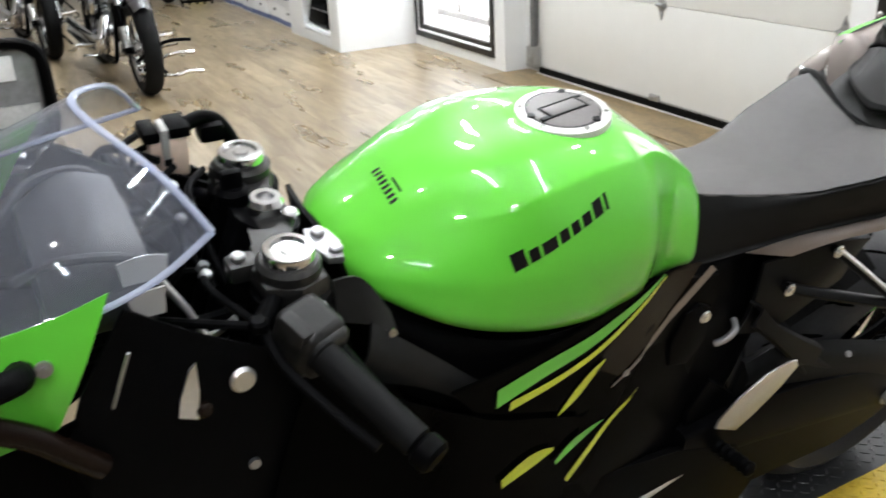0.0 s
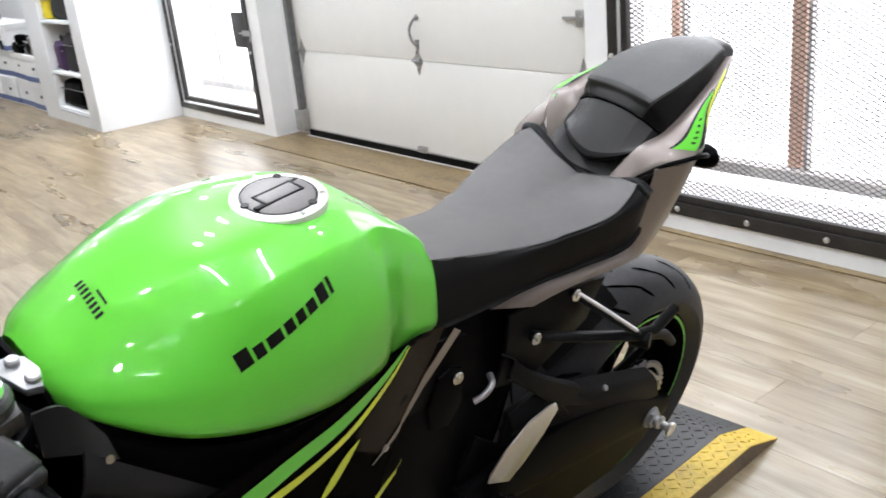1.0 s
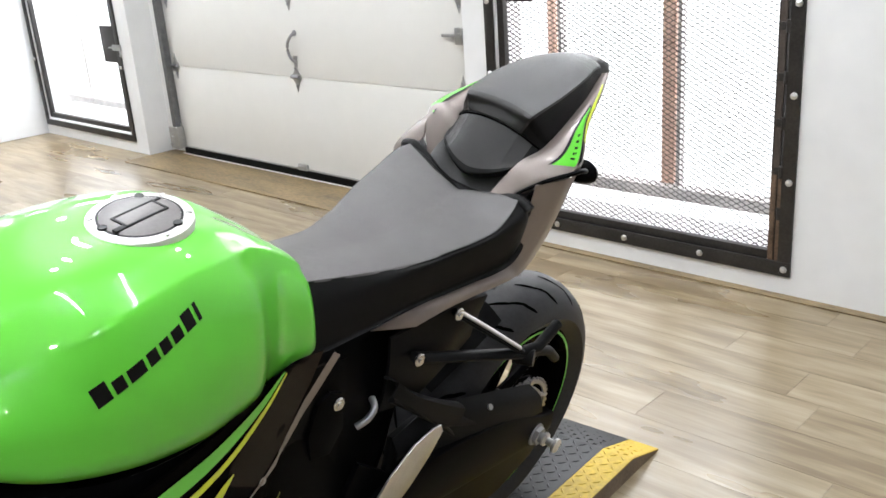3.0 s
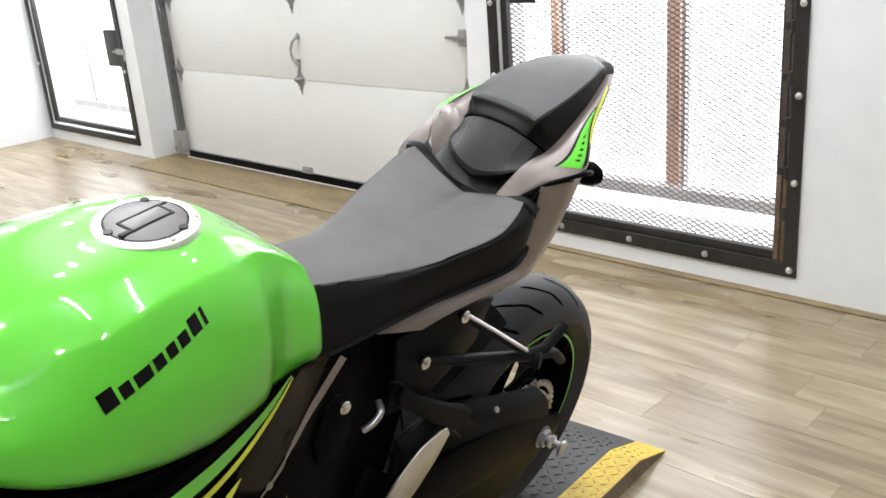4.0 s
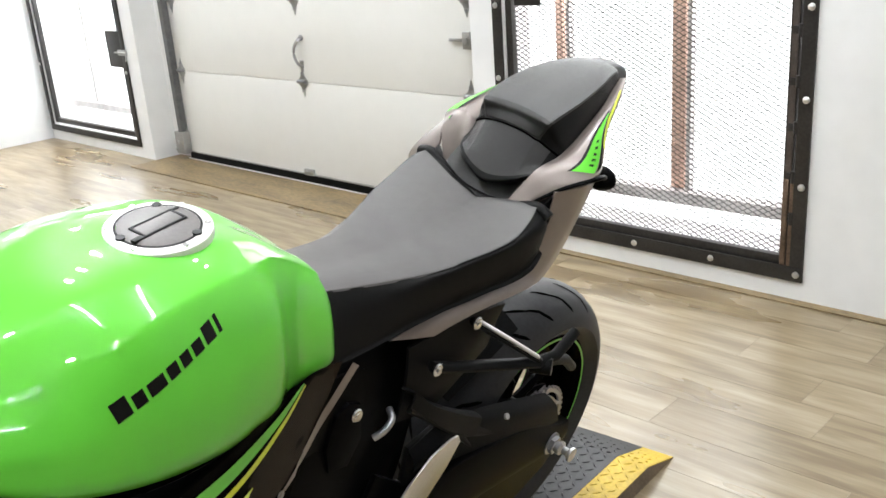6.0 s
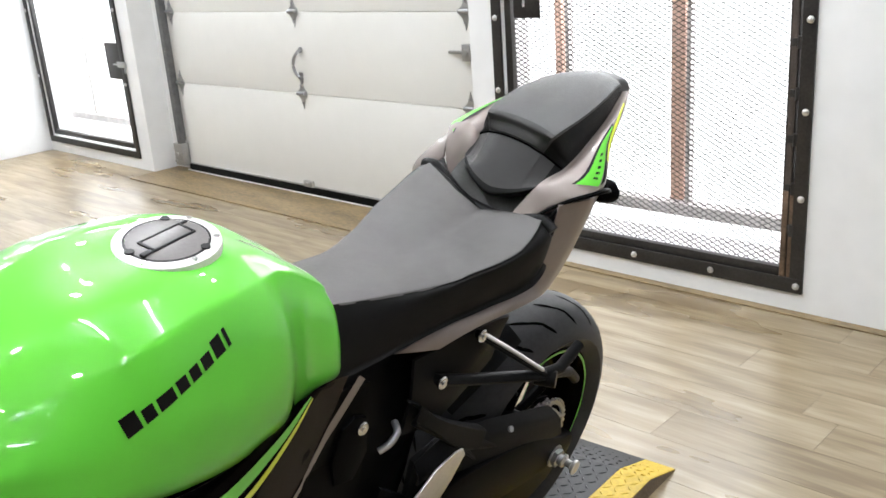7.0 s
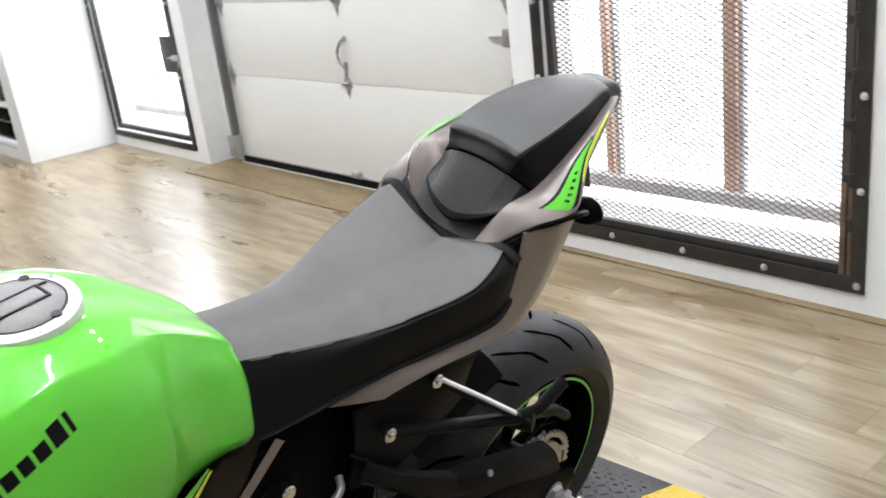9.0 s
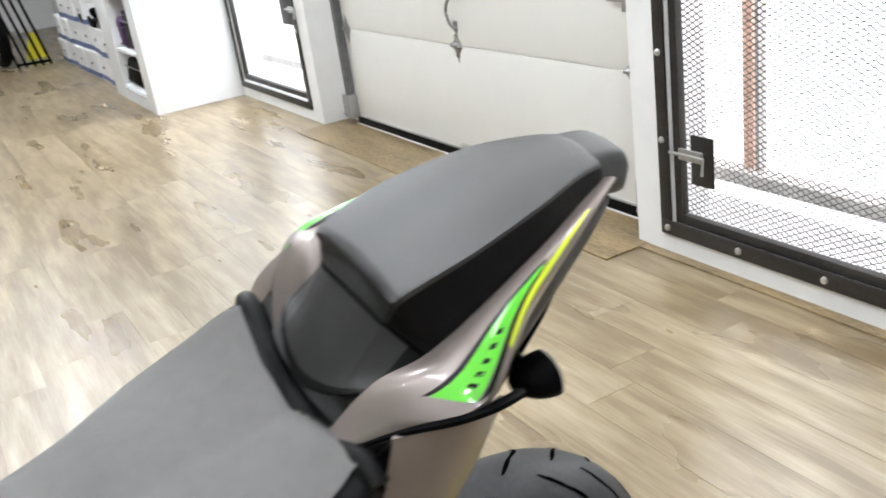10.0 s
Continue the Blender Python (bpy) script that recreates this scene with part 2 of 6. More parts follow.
def loft(rings, cap=True, closed=True, bm=None):
    """Skin through rings of points that all have the same count."""
    bm = bm or bmesh.new()
    rows = [[bm.verts.new(p) for p in ring] for ring in rings]
    count = len(rows[0])
    for a, b in zip(rows, rows[1:]):
        for i in range(count if closed else count - 1):
            j = (i + 1) % count
            bm.faces.new((a[i], a[j], b[j], b[i]))
    if cap and closed:
        bm.faces.new(rows[0][::-1])
        bm.faces.new(rows[-1])
    return bm


def spline(points, steps=6):
    """Points on a smooth curve through the given ones."""
    pts = [Vector(p) for p in points]
    out = []
    for i in range(len(pts) - 1):
        p0, p1, p2, p3 = pts[max(i - 1, 0)], pts[i], pts[i + 1], pts[min(i + 2, len(pts) - 1)]
        for k in range(steps):
            u = k / steps
            out.append(0.5 * ((2 * p1) + (p2 - p0) * u + (2 * p0 - 5 * p1 + 4 * p2 - p3) * u * u + (3 * p1 - p0 - 3 * p2 + p3) * u ** 3))
    out.append(pts[-1])
    return out


def tube(points, radius, sides=10, bm=None, flat=1.0, taper=None):
    """A round bar along points; flat squeezes it, taper gives a radius for each end."""
    pts = [Vector(p) for p in points]
    rings = []
    for i, p in enumerate(pts):
        d = (pts[min(i + 1, len(pts) - 1)] - pts[max(i - 1, 0)]).normalized()
        side = d.cross(Vector((0, 0, 1)))
        side = side.normalized() if side.length > 1e-3 else Vector((1, 0, 0))
        up = side.cross(d).normalized()
        r = radius if taper is None else taper[0] + (taper[1] - taper[0]) * i / (len(pts) - 1)
        rings.append([p + r * (math.cos(a) * side + flat * math.sin(a) * up) for a in (2 * math.pi * k / sides for k in range(sides))])
    return loft(rings, bm=bm)


def disc(centre, axis, radius, depth, sides=24, bm=None, bevel=0.0, hole=0.0):
    """A round plate or ring, its axis along the given direction."""
    bm = bm or bmesh.new()
    q = Vector(axis).to_track_quat("Z", "Y").to_matrix()
    c = Vector(centre)
    prof = [(radius - bevel, -depth / 2), (radius, -depth / 2 + bevel), (radius, depth / 2 - bevel), (radius - bevel, depth / 2)] if bevel else [(radius, -depth / 2), (radius, depth / 2)]
    if hole:
        prof = [(hole, -depth / 2)] + prof + [(hole, depth / 2)]
    rings = [[c + q @ Vector((r * math.cos(a), r * math.sin(a), z)) for a in (2 * math.pi * k / sides for k in range(sides))] for r, z in prof]
    if hole:
        rings.append(rings[0])
        return loft(rings, cap=False, bm=bm)
    return loft(rings, bm=bm)


def lathe(profile, centre, axis, sides=48, bm=None, closed=False):
    """Turns (radius, along) points round an axis."""
    q = Vector(axis).to_track_quat("Z", "Y").to_matrix()
    c = Vector(centre)
    rings = [[c + q @ Vector((r * math.cos(a), r * math.sin(a), z)) for a in (2 * math.pi * k / sides for k in range(sides))] for r, z in profile]
    if closed:
        rings.append(rings[0])
    return loft(rings, cap=False, bm=bm)


def prism(outline, thick, bevel=0.0, bm=None, axis="x", at=0.0):
    """A flat plate with the given outline (two coordinates), square to an axis, from at to at + thick."""
    bm = bm or bmesh.new()
    put = {"x": lambda a, b, c: (c, a, b), "y": lambda a, b, c: (a, c, b), "z": lambda a, b, c: (a, b, c)}[axis]
    low = [bm.verts.new(put(a, b, at)) for a, b in outline]
    high = [bm.verts.new(put(a, b, at + thick)) for a, b in outline]
    n = len(outline)
    faces = [bm.faces.new(low[::-1]), bm.faces.new(high)]
    for i in range(n):
        faces.append(bm.faces.new((low[i], low[(i + 1) % n], high[(i + 1) % n], high[i])))
    if bevel:
        edges = {e for f in faces[:2] for e in f.edges}
        bmesh.ops.bevel(bm, geom=list(edges), offset=bevel, segments=2, profile=0.6, affect="EDGES")
    return bm

# ---- the room ----
WALL, BACK = 2.1, 2.28
X_L, X_R, Y_S = -15.0, 7.0, -9.0


def wall(name, x0, x1, y0, y1, z0, z1, label):
    ob = done(box(x0, x1, y0, y1, z0, z1), name, M_WALL if name == "wall_west" else M_WALL_FAR)
    return tagged(ob, label, "wall", kind="structure")


def joined(bms):
    bm = bmesh.new()
    for b in bms:
        me = bpy.data.meshes.new("tmp")
        b.to_mesh(me)
        b.free()
        bm.from_mesh(me)
        bpy.data.meshes.remove(me)
    return bm


WIN_TOP, DOOR_TOP = 2.6, 2.3
LW0, LW1, RW0, RW1 = -6.03, -4.62, -1.31, 0.112   # outer edges of the two window frames
D0, D1 = -4.47, -1.45                              # door opening
bm = bmesh.new()
for x0, x1, z0, z1 in (
    (X_L, LW0 + 0.05, 0, CEILING), (LW0 + 0.05, LW1 - 0.05, 0, 0.12), (LW0 + 0.05, LW1 - 0.05, WIN_TOP, CEILING),
    (LW1 - 0.05, D0, 0, CEILING), (D0, D1, DOOR_TOP, CEILING), (D1, RW0 + 0.05, 0, CEILING),
    (RW0 + 0.05, RW1 - 0.05, 0, 0.12), (RW0 + 0.05, RW1 - 0.05, WIN_TOP, CEILING), (RW1 - 0.05, X_R, 0, CEILING)):
    box(x0, x1, WALL, BACK, z0, z1, bm=bm)
bmesh.ops.remove_doubles(bm, verts=bm.verts[:], dist=1e-4)
tagged(done(bm, "wall_north", M_WALL), "white painted wall round two windows and a door", "wall", kind="structure")
# south and east walls are unseen; their dark colour cuts bounce onto the motorcycle
wall("wall_south", X_L, X_R, Y_S - 0.2, Y_S, 0, CEILING, "unseen closing wall behind the showroom, dark to hold back bounced light")
wall("wall_east", X_R, X_R + 0.2, Y_S, BACK, 0, CEILING, "unseen closing wall at the side, dark to hold back bounced light")
wall("wall_west", X_L - 0.2, X_L, Y_S, BACK, 0, CEILING, "plain white painted wall at the far end")
tagged(done(box(X_L, X_R, Y_S, BACK, CEILING, CEILING + 0.15), "ceiling", M_CEIL), "flat white painted showroom ceiling", "ceiling", kind="structure")

floor = tagged(done(box(X_L, X_R, Y_S, BACK, -0.2, -0.004), "floor", M_GAP), "tan wood-look plank floor with a soft sheen", "floor", kind="structure")

# outdoors: pale ground and bright distance
tagged(done(box(-60, 60, BACK, 60, -0.3, -0.05), "ground", mat("pale_concrete", (0.55, 0.54, 0.52), 0.8, vary=0.1, scale=1.5)), "pale concrete outside the windows", "ground", kind="structure")
tagged(done(box(-9, 3, 2.62, 2.66, -0.3, 4), "backdrop", M_OUT), "blown-out bright daylight distance", "backdrop", kind="structure")

# ---- lamps of the room, with some unseen ones added as fill ----
M_BULB = glow("lamp_face", (1.0, 0.97, 0.92), 30.0)
M_TUBE = glow("tube_face", (0.925, 0.972, 1.0), 82.0)


def lamp_under(place, power, size, size_y=None):
    lamp = bpy.data.lights.new("ceiling_lamp", "AREA")
    lamp.energy, lamp.color = power, (0.93, 0.972, 1.0)
    lamp.shape, lamp.size = ("RECTANGLE", size) if size_y else ("DISK", size)
    if size_y:
        lamp.size_y = size_y
    new("ceiling_lamp", lamp).matrix_world = Matrix.Translation(place)


def downlight(place, power=14.5):
    ob = thing("ceiling_spotlight", "unseen small round white ceiling spotlight, switched on", "ceiling light", place, "ceiling spotlights")
    part("housing", lathe([(0.05, -0.002), (0.075, -0.004), (0.078, 0.0)], (0, 0, 0), (0, 0, 1), 20), M_WALL, ob)
    part("lamp_disc", disc((0, 0, -0.004), (0, 0, 1), 0.048, 0.004, 20), M_BULB, ob, "glowing lamp face")
    lamp_under(Vector(place) - Vector((0, 0, 0.012)), power, 0.1)
    return ob


def tube_light(place):
    """A bare tube that hangs under the ceiling and lights it too."""
    ob = thing("tube_light", "unseen long bare white tube light hanging from the ceiling, on", "ceiling light", place, "ceiling tube lights")
    part("batten", box(-0.62, 0.62, -0.03, 0.03, -0.035, 0.0, 0.006), M_WALL, ob)
    part("tube", tube([(-0.6, 0, -0.10), (0.6, 0, -0.10)], 0.018, 12), M_TUBE, ob, "glowing tube")
    for x in (-.6, .6):
        part("socket", box(x - .012, x + .012, -.02, .02, -.12, -.034, .004), M_WALL, ob)
    return ob


for x, power in ((-10.5, 24), (-8.0, 24), (-5.6, 17), (-3.4, 13)):
    for y in (-0.9, 0.35):
        downlight((x, y, CEILING - 0.002), power)
# the last two are added to fill the near side of the motorcycle
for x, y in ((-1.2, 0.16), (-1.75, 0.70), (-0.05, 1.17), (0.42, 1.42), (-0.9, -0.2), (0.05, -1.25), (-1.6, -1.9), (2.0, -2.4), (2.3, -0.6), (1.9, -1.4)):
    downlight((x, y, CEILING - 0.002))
for x in (-9.0, -6.6, -4.2, -2.2):
    tube_light((x, 1.15, CEILING - 0.002))
# the pair at y 0.45 is added to brighten the far floor
for x, y in ((-8.4, -0.35), (-7.3, 0.45), (-6.0, -0.35), (-4.8, 0.45), (-3.0, -0.35), (1.0, 0.36), (0.75, -0.62)):
    tube_light((x, y, CEILING - 0.002))
# unseen lamps behind the camera, added as fill light on the near sides
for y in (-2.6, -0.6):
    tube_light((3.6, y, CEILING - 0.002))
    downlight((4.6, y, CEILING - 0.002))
# daylight that comes in through the two windows
area_lamp("window_daylight", ((LW0 + LW1) / 2, 2.56, 1.40), ((LW0 + LW1) / 2, 0, 1.0), 160, 1.85, 2.4, (0.93, 0.97, 1.0))
area_lamp("window_daylight", ((RW0 + RW1) / 2, 2.56, 1.40), ((RW0 + RW1) / 2, 0, 1.0), 90, 1.9, 2.4)

# ---- the sport motorcycle ----
# local axes: x to the rider's left, y backwards, z up; the origin lies under the rear axle
bike = thing("motorcycle", "lime green and black sport motorcycle leaning on its side stand", "motorcycle")
bike.matrix_world = pose(0.070, 0.3415, 0.049, 0, 15.44, 3.86) @ Matrix.Scale(1.024, 4)


def dense_half(half, steps):
    """A smooth half ring through (x, z) control points, top centre to bottom centre; a repeated point makes a crease."""
    return [(max(p.x, 0.0), p.y) for p in spline([(x, z, 0) for x, z in half], steps)]


def section_loft(sections, along=5, around=4, shift=None):
    """Smooth skin over half sections (y, [(x, z), ...]), the same on both sides."""
    count = len(sections[0][1])
    tracks = [spline([(s[1][k][0], s[0], s[1][k][1]) for s in sections], along) for k in range(count)]
    rings = []
    for i in range(len(tracks[0])):
        half = dense_half([(max(t[i].x, 0.0), t[i].z) for t in tracks], around)
        y = tracks[0][i].y
        left = [Vector((x, y, z)) for x, z in half]
        right = [Vector((-x, y, z)) for x, z in half[1:-1]][::-1]
        rings.append(left + right)
    if shift:
        rings = [[shift(p) for p in ring] for ring in rings]
    bm = loft(rings)
    bmesh.ops.remove_doubles(bm, verts=bm.verts[:], dist=2e-5)
    return bm


def sheet(rows, thick=0.004, smooth=5, across=3):
    """A curved panel through rows of points, with thickness. All rows hold the same count."""
    rows = [spline(r, smooth) for r in rows]
    cols = list(zip(*rows))
    grid = [spline(c, across) for c in cols]
    bm = bmesh.new()
    v = [[bm.verts.new(p) for p in g] for g in grid]
    for a, b in zip(v, v[1:]):
        for i in range(len(a) - 1):
            bm.faces.new((a[i], a[i + 1], b[i + 1], b[i]))
    bmesh.ops.recalc_face_normals(bm, faces=bm.faces[:])
    bmesh.ops.solidify(bm, geom=bm.faces[:], thickness=thick)
    return bm


def flipped(bm):
    """The same shape on the other side."""
    for v in bm.verts:
        v.co.x = -v.co.x
    return bm


def both(name, make, material, parent, label=""):
    return part(name, make(), material, parent, label), part(name, flipped(make()), material, parent, label)


def decal(name, bvh, quad, material, parent, n=(10, 4), origin="x", lift=0.0009, label=""):
    """A thin patch laid on a body: quad of four (a, b) corners, seen along x (left side) or down z."""
    bm = bmesh.new()
    rows = []
    for j in range(n[1] + 1):
        row = []
        for i in range(n[0] + 1):
            u, w = i / n[0], j / n[1]
            a = [(1 - u) * ((1 - w) * quad[0][k] + w * quad[3][k]) + u * ((1 - w) * quad[1][k] + w * quad[2][k]) for k in (0, 1)]
            start, way = (Vector((0.6, a[0], a[1])), Vector((-1, 0, 0))) if origin == "x" else (Vector((a[0], a[1], 2.0)), Vector((0, 0, -1)))
            hit, normal, _, _ = bvh.ray_cast(start, way)
            row.append(bm.verts.new(hit + (normal if normal.dot(way) < 0 else -normal) * lift) if hit else None)
        rows.append(row)
    for a, b in zip(rows, rows[1:]):
        for i in range(n[0]):
            q = (a[i], a[i + 1], b[i + 1], b[i])
            if all(q):
                bm.faces.new(q)
    return part(name, bm, material, parent, label, way=(1, 0, 0.2) if origin == "x" else (0, 0, 1))


from mathutils.bvhtree import BVHTree

# -- fuel tank --
tank_sections = [
    (-1.205, [(0, .966), (.025, .966), (.040, .962), (.040, .962), (.052, .956), (.060, .946), (.053, .936), (0, .932)]),
    (-1.175, [(0, .990), (.038, .987), (.057, .982), (.0755, .9725), (.093, .961), (.107, .945), (.102, .922), (0, .915)]),
    (-1.10, [(0, 1.030), (.06, 1.024), (.097, 1.0055), (.1135, .992), (.135, .972), (.153, .938), (.146, .888), (0, .88)]),
    (-1.00, [(0, 1.055), (.07, 1.053), (.118, 1.0335), (.1345, 1.02), (.152, .983), (.168, .922), (.153, .850), (0, .84)]),
    (-0.90, [(0, 1.054), (.066, 1.056), (.108, 1.0425), (.1245, 1.029), (.146, .983), (.162, .908), (.143, .824), (0, .82)]),
    (-0.835, [(0, 1.047), (.058, 1.051), (.098, 1.0375), (.113, 1.024), (.136, .981), (.152, .901), (.131, .820), (0, .81)]),
    (-0.800, [(0, 1.037), (.051, 1.041), (.083, 1.031), (.099, 1.017), (.126, .975), (.143, .892), (.122, .818), (0, .81)]),
    (-0.770, [(0, 1.024), (.045, 1.027), (.073, 1.018), (.083, 1.008), (.109, .962), (.124, .883), (.106, .817), (0, .81)]),
    (-0.73, [(0, .997), (.040, 1.000), (.064, .993), (.072, .983), (.090, .947), (.106, .873), (.097, .816), (0, .81)]),
    (-0.672, [(0, .953), (.035, .955), (.055, .950), (.061, .943), (.081, .919), (.098, .855), (.09, .813), (0, .81)]),
    (-0.655, [(0, .928), (.030, .929), (.047, .926), (.052, .920), (.072, .898), (.085, .85), (.08, .82), (0, .815)]),
]
tank_bm = section_loft(tank_sections, 6, 5)
bmesh.ops.recalc_face_normals(tank_bm, faces=tank_bm.faces[:])
tank_bvh = BVHTree.FromBMesh(tank_bm)
tank = part("fuel_tank", tank_bm, M_GREEN, bike, "glossy lime green painted fuel tank")
# maker's name and small mark, kept as plain bars
x_pos, widths = 0.0, (0.0185, 0.0140, 0.0215, 0.0140, 0.0130, 0.0140, 0.0150, 0.0050)
heights = (1.0, 0.74, 0.72, 0.74, 0.74, 0.74, 1.0, 1.0)
T0, TV, TU = Vector((-1.034, 0.956)), Vector((0.961, 0.280)).normalized(), Vector((-0.26, 0.965)).normalized()
for w, h in zip(widths, heights):
    a, b = T0 + TV * x_pos, T0 + TV * (x_pos + w)
    up = TU * 0.0205 * h
    decal("name_bar", tank_bvh, (a, b, b + up, a + up), M_DECAL, tank, (4, 4), label="plain black bar of the painted name")
    x_pos += w + 0.0046
for k in range(8):
    a = Vector((-0.016 + k * 0.0084, -1.134 - k * 0.0008))
    decal("mark_bar", tank_bvh, (a, a + Vector((0.0048, 0)), a + Vector((0.0048, 0.0095)), a + Vector((0, 0.0095))), M_DECAL, tank, (2, 2), "z")
decal("mark_line", tank_bvh, ((0.014, -1.1225), (0.040, -1.1245), (0.040, -1.1220), (0.014, -1.1200)), M_DECAL, tank, (6, 1), "z")
# filler cap: a pale ring with screws round a tilting lid
CAP, CAP_N = Vector((0.008, -0.879, 1.0565)), Vector((-0.02, -0.06, 1)).normalized()
cap_y = CAP_N.cross(Vector((-0.12, 1, 0.06))).normalized()
q_cap = Matrix((cap_y.cross(CAP_N), cap_y, CAP_N)).transposed().to_4x4()


def on_cap(bm):
    """Sets a piece that is built flat round the origin onto the tank."""
    bm.transform(Matrix.Translation(CAP) @ q_cap @ Matrix.Scale(1.02, 4))
    return bm


def flat_lathe(profile, sides=48):
    return on_cap(lathe(profile, (0, 0, 0), (0, 0, 1), sides))


cap = part("filler_cap", flat_lathe([(0.058, -0.016), (0.0605, -0.002), (0.0595, 0.004), (0.056, 0.006), (0.0485, 0.0062), (0.0465, 0.003)]), M_RING, tank, "pale metal ring of the filler cap")
part("cap_lid", flat_lathe([(0.0455, 0.002), (0.045, 0.0065), (0.04, 0.0082), (0.02, 0.009), (0.0, 0.009)], 40), M_LID, cap, "dull grey filler lid")
part("cap_gap", flat_lathe([(0.0478, 0.0052), (0.0478, 0.0064), (0.0452, 0.0066)], 40), M_DECAL, cap, "dark gap round the lid")
for k in range(3):
    a = radians(120 * k + 50)
    part("lid_notch", on_cap(disc((0.0462 * math.cos(a), 0.0462 * math.sin(a), 0.0062), (0, 0, 1), 0.0055, 0.004, 10)), M_DECAL, cap, "dark notch in the lid")
part("lid_slot", on_cap(joined([box(-.030, .030, y - .0014, y + .0014, .0080, .0104, .0005) for y in (-.0125, .0125)] + [box(x - .0014, x + .0014, -.0125, .0125, .0080, .0104, .0005) for x in (-.0288, .0288)] + [box(-0.0440, -0.028, -0.0135, -0.0060, 0.0050, 0.0098, 0.0006), box(0.028, 0.0400, 0.0100, 0.0135, 0.0060, 0.0098, 0.0006)])), M_DECAL, cap, "dark gap round the flap")
part("lid_tab", on_cap(box(-0.0268, 0.0268, -0.0106, 0.0106, 0.0080, 0.0103, 0.0015)), M_LID, cap, "key flap")
for k in range(6):
    a = radians(60 * k + 20)
    part("cap_screw", on_cap(disc((0.0535 * math.cos(a), 0.0535 * math.sin(a), 0.0062), (0, 0, 1), 0.0036, 0.002, 12)), M_CHROME, cap)

# -- seats --
def creased(y, top, w, edge, out, shoulder, low_w, low):
    """A cushion section: crown height, half width and height of the cloth edge, outer shoulder, lower edge."""
    h = shoulder - low
    return (y, [(0, top), (w * .55, top * .45 + edge * .55 + .003), (w - .003, edge + .0006), (w + .0025, edge - .003), (out - .001, shoulder), ((out + low_w) / 2 + .003, shoulder - h * .45), (low_w + .003, low + h * .10), (low_w, low), (0, low - .008)])


seat_sections = [
    creased(-.705, .925, .058, .919, .072, .895, .090, .82),
    creased(-.66, .923, .060, .915, .077, .886, .092, .812),
    creased(-.60, .908, .066, .903, .083, .880, .095, .812),
    creased(-.51, .893, .080, .890, .095, .878, .100, .816),
    creased(-.44, .891, .100, .891, .110, .884, .106, .820),
    creased(-.40, .895, .111, .897, .119, .889, .113, .823),
    creased(-.35, .901, .123, .904, .131, .896, .122, .828),
    creased(-.305, .907, .130, .914, .139, .905, .131, .832),
    creased(-.265, .912, .127, .932, .144, .918, .136, .840),
    creased(-.240, .914, .119, .943, .143, .925, .135, .856),
    creased(-.228, .909, .114, .939, .139, .918, .130, .862),
]


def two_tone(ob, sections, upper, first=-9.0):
    """Gives the cover inside the crisp edge its own cloth; the black right shoulder is greyed too, as window sheen."""
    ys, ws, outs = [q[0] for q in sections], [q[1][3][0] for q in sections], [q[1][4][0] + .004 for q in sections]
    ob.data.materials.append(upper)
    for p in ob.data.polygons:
        # right side: cloth grey spreads over the shoulder in place of reflected window light
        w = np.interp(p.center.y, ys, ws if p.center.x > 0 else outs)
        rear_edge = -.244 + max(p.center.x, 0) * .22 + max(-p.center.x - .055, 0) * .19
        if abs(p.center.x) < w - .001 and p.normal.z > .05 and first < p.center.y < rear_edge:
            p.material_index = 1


def far_corner(p):
    """The right rear of the rider seat is a little wider and its corner stands further back and up."""
    k = min(max((-p[0] - .055) / .09, 0), 1) * min(max((p[1] + .33) / .09, 0), 1)
    wide = 1 + .07 * min(max((p[1] + .44) / .08, 0), 1) if p[0] < 0 else 1
    return Vector((p[0] * wide, p[1] + .017 * k, p[2] + .007 * k))


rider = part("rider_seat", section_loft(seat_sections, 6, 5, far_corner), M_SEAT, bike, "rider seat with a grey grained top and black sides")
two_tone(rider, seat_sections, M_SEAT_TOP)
part("seat_edge", tube(spline([far_corner(p) for p in [(-.140, -.231, .928), (-.118, -.232, .937), (-.09, -.231, .929), (-.045, -.231, .9125), (0, -.231, .9075), (.045, -.231, .9125), (.09, -.231, .929), (.118, -.232, .937), (.140, -.231, .928)]], 5), .0115, 12), M_SEAT, bike, "rolled black rear edge of the rider seat")
part("seat_lip", sheet([
    [(-.140, -.211, .938), (-.09, -.219, .932), (-.045, -.2265, .914), (0, -.227, .9095), (.045, -.2265, .914), (.09, -.226, .930), (.140, -.226, .932)],
    [(-.131, -.200, .928), (-.085, -.210, .912), (-.04, -.218, .892), (0, -.217, .888), (.04, -.218, .892), (.085, -.219, .906), (.135, -.221, .91)],
    [(-.112, -.219, .88), (-.08, -.217, .87), (-.035, -.216, .865), (0, -.215, .862), (.035, -.216, .865), (.08, -.217, .87), (.112, -.219, .88)]], .006), M_BLACK_PLASTIC, bike, "black rear face of the rider seat")

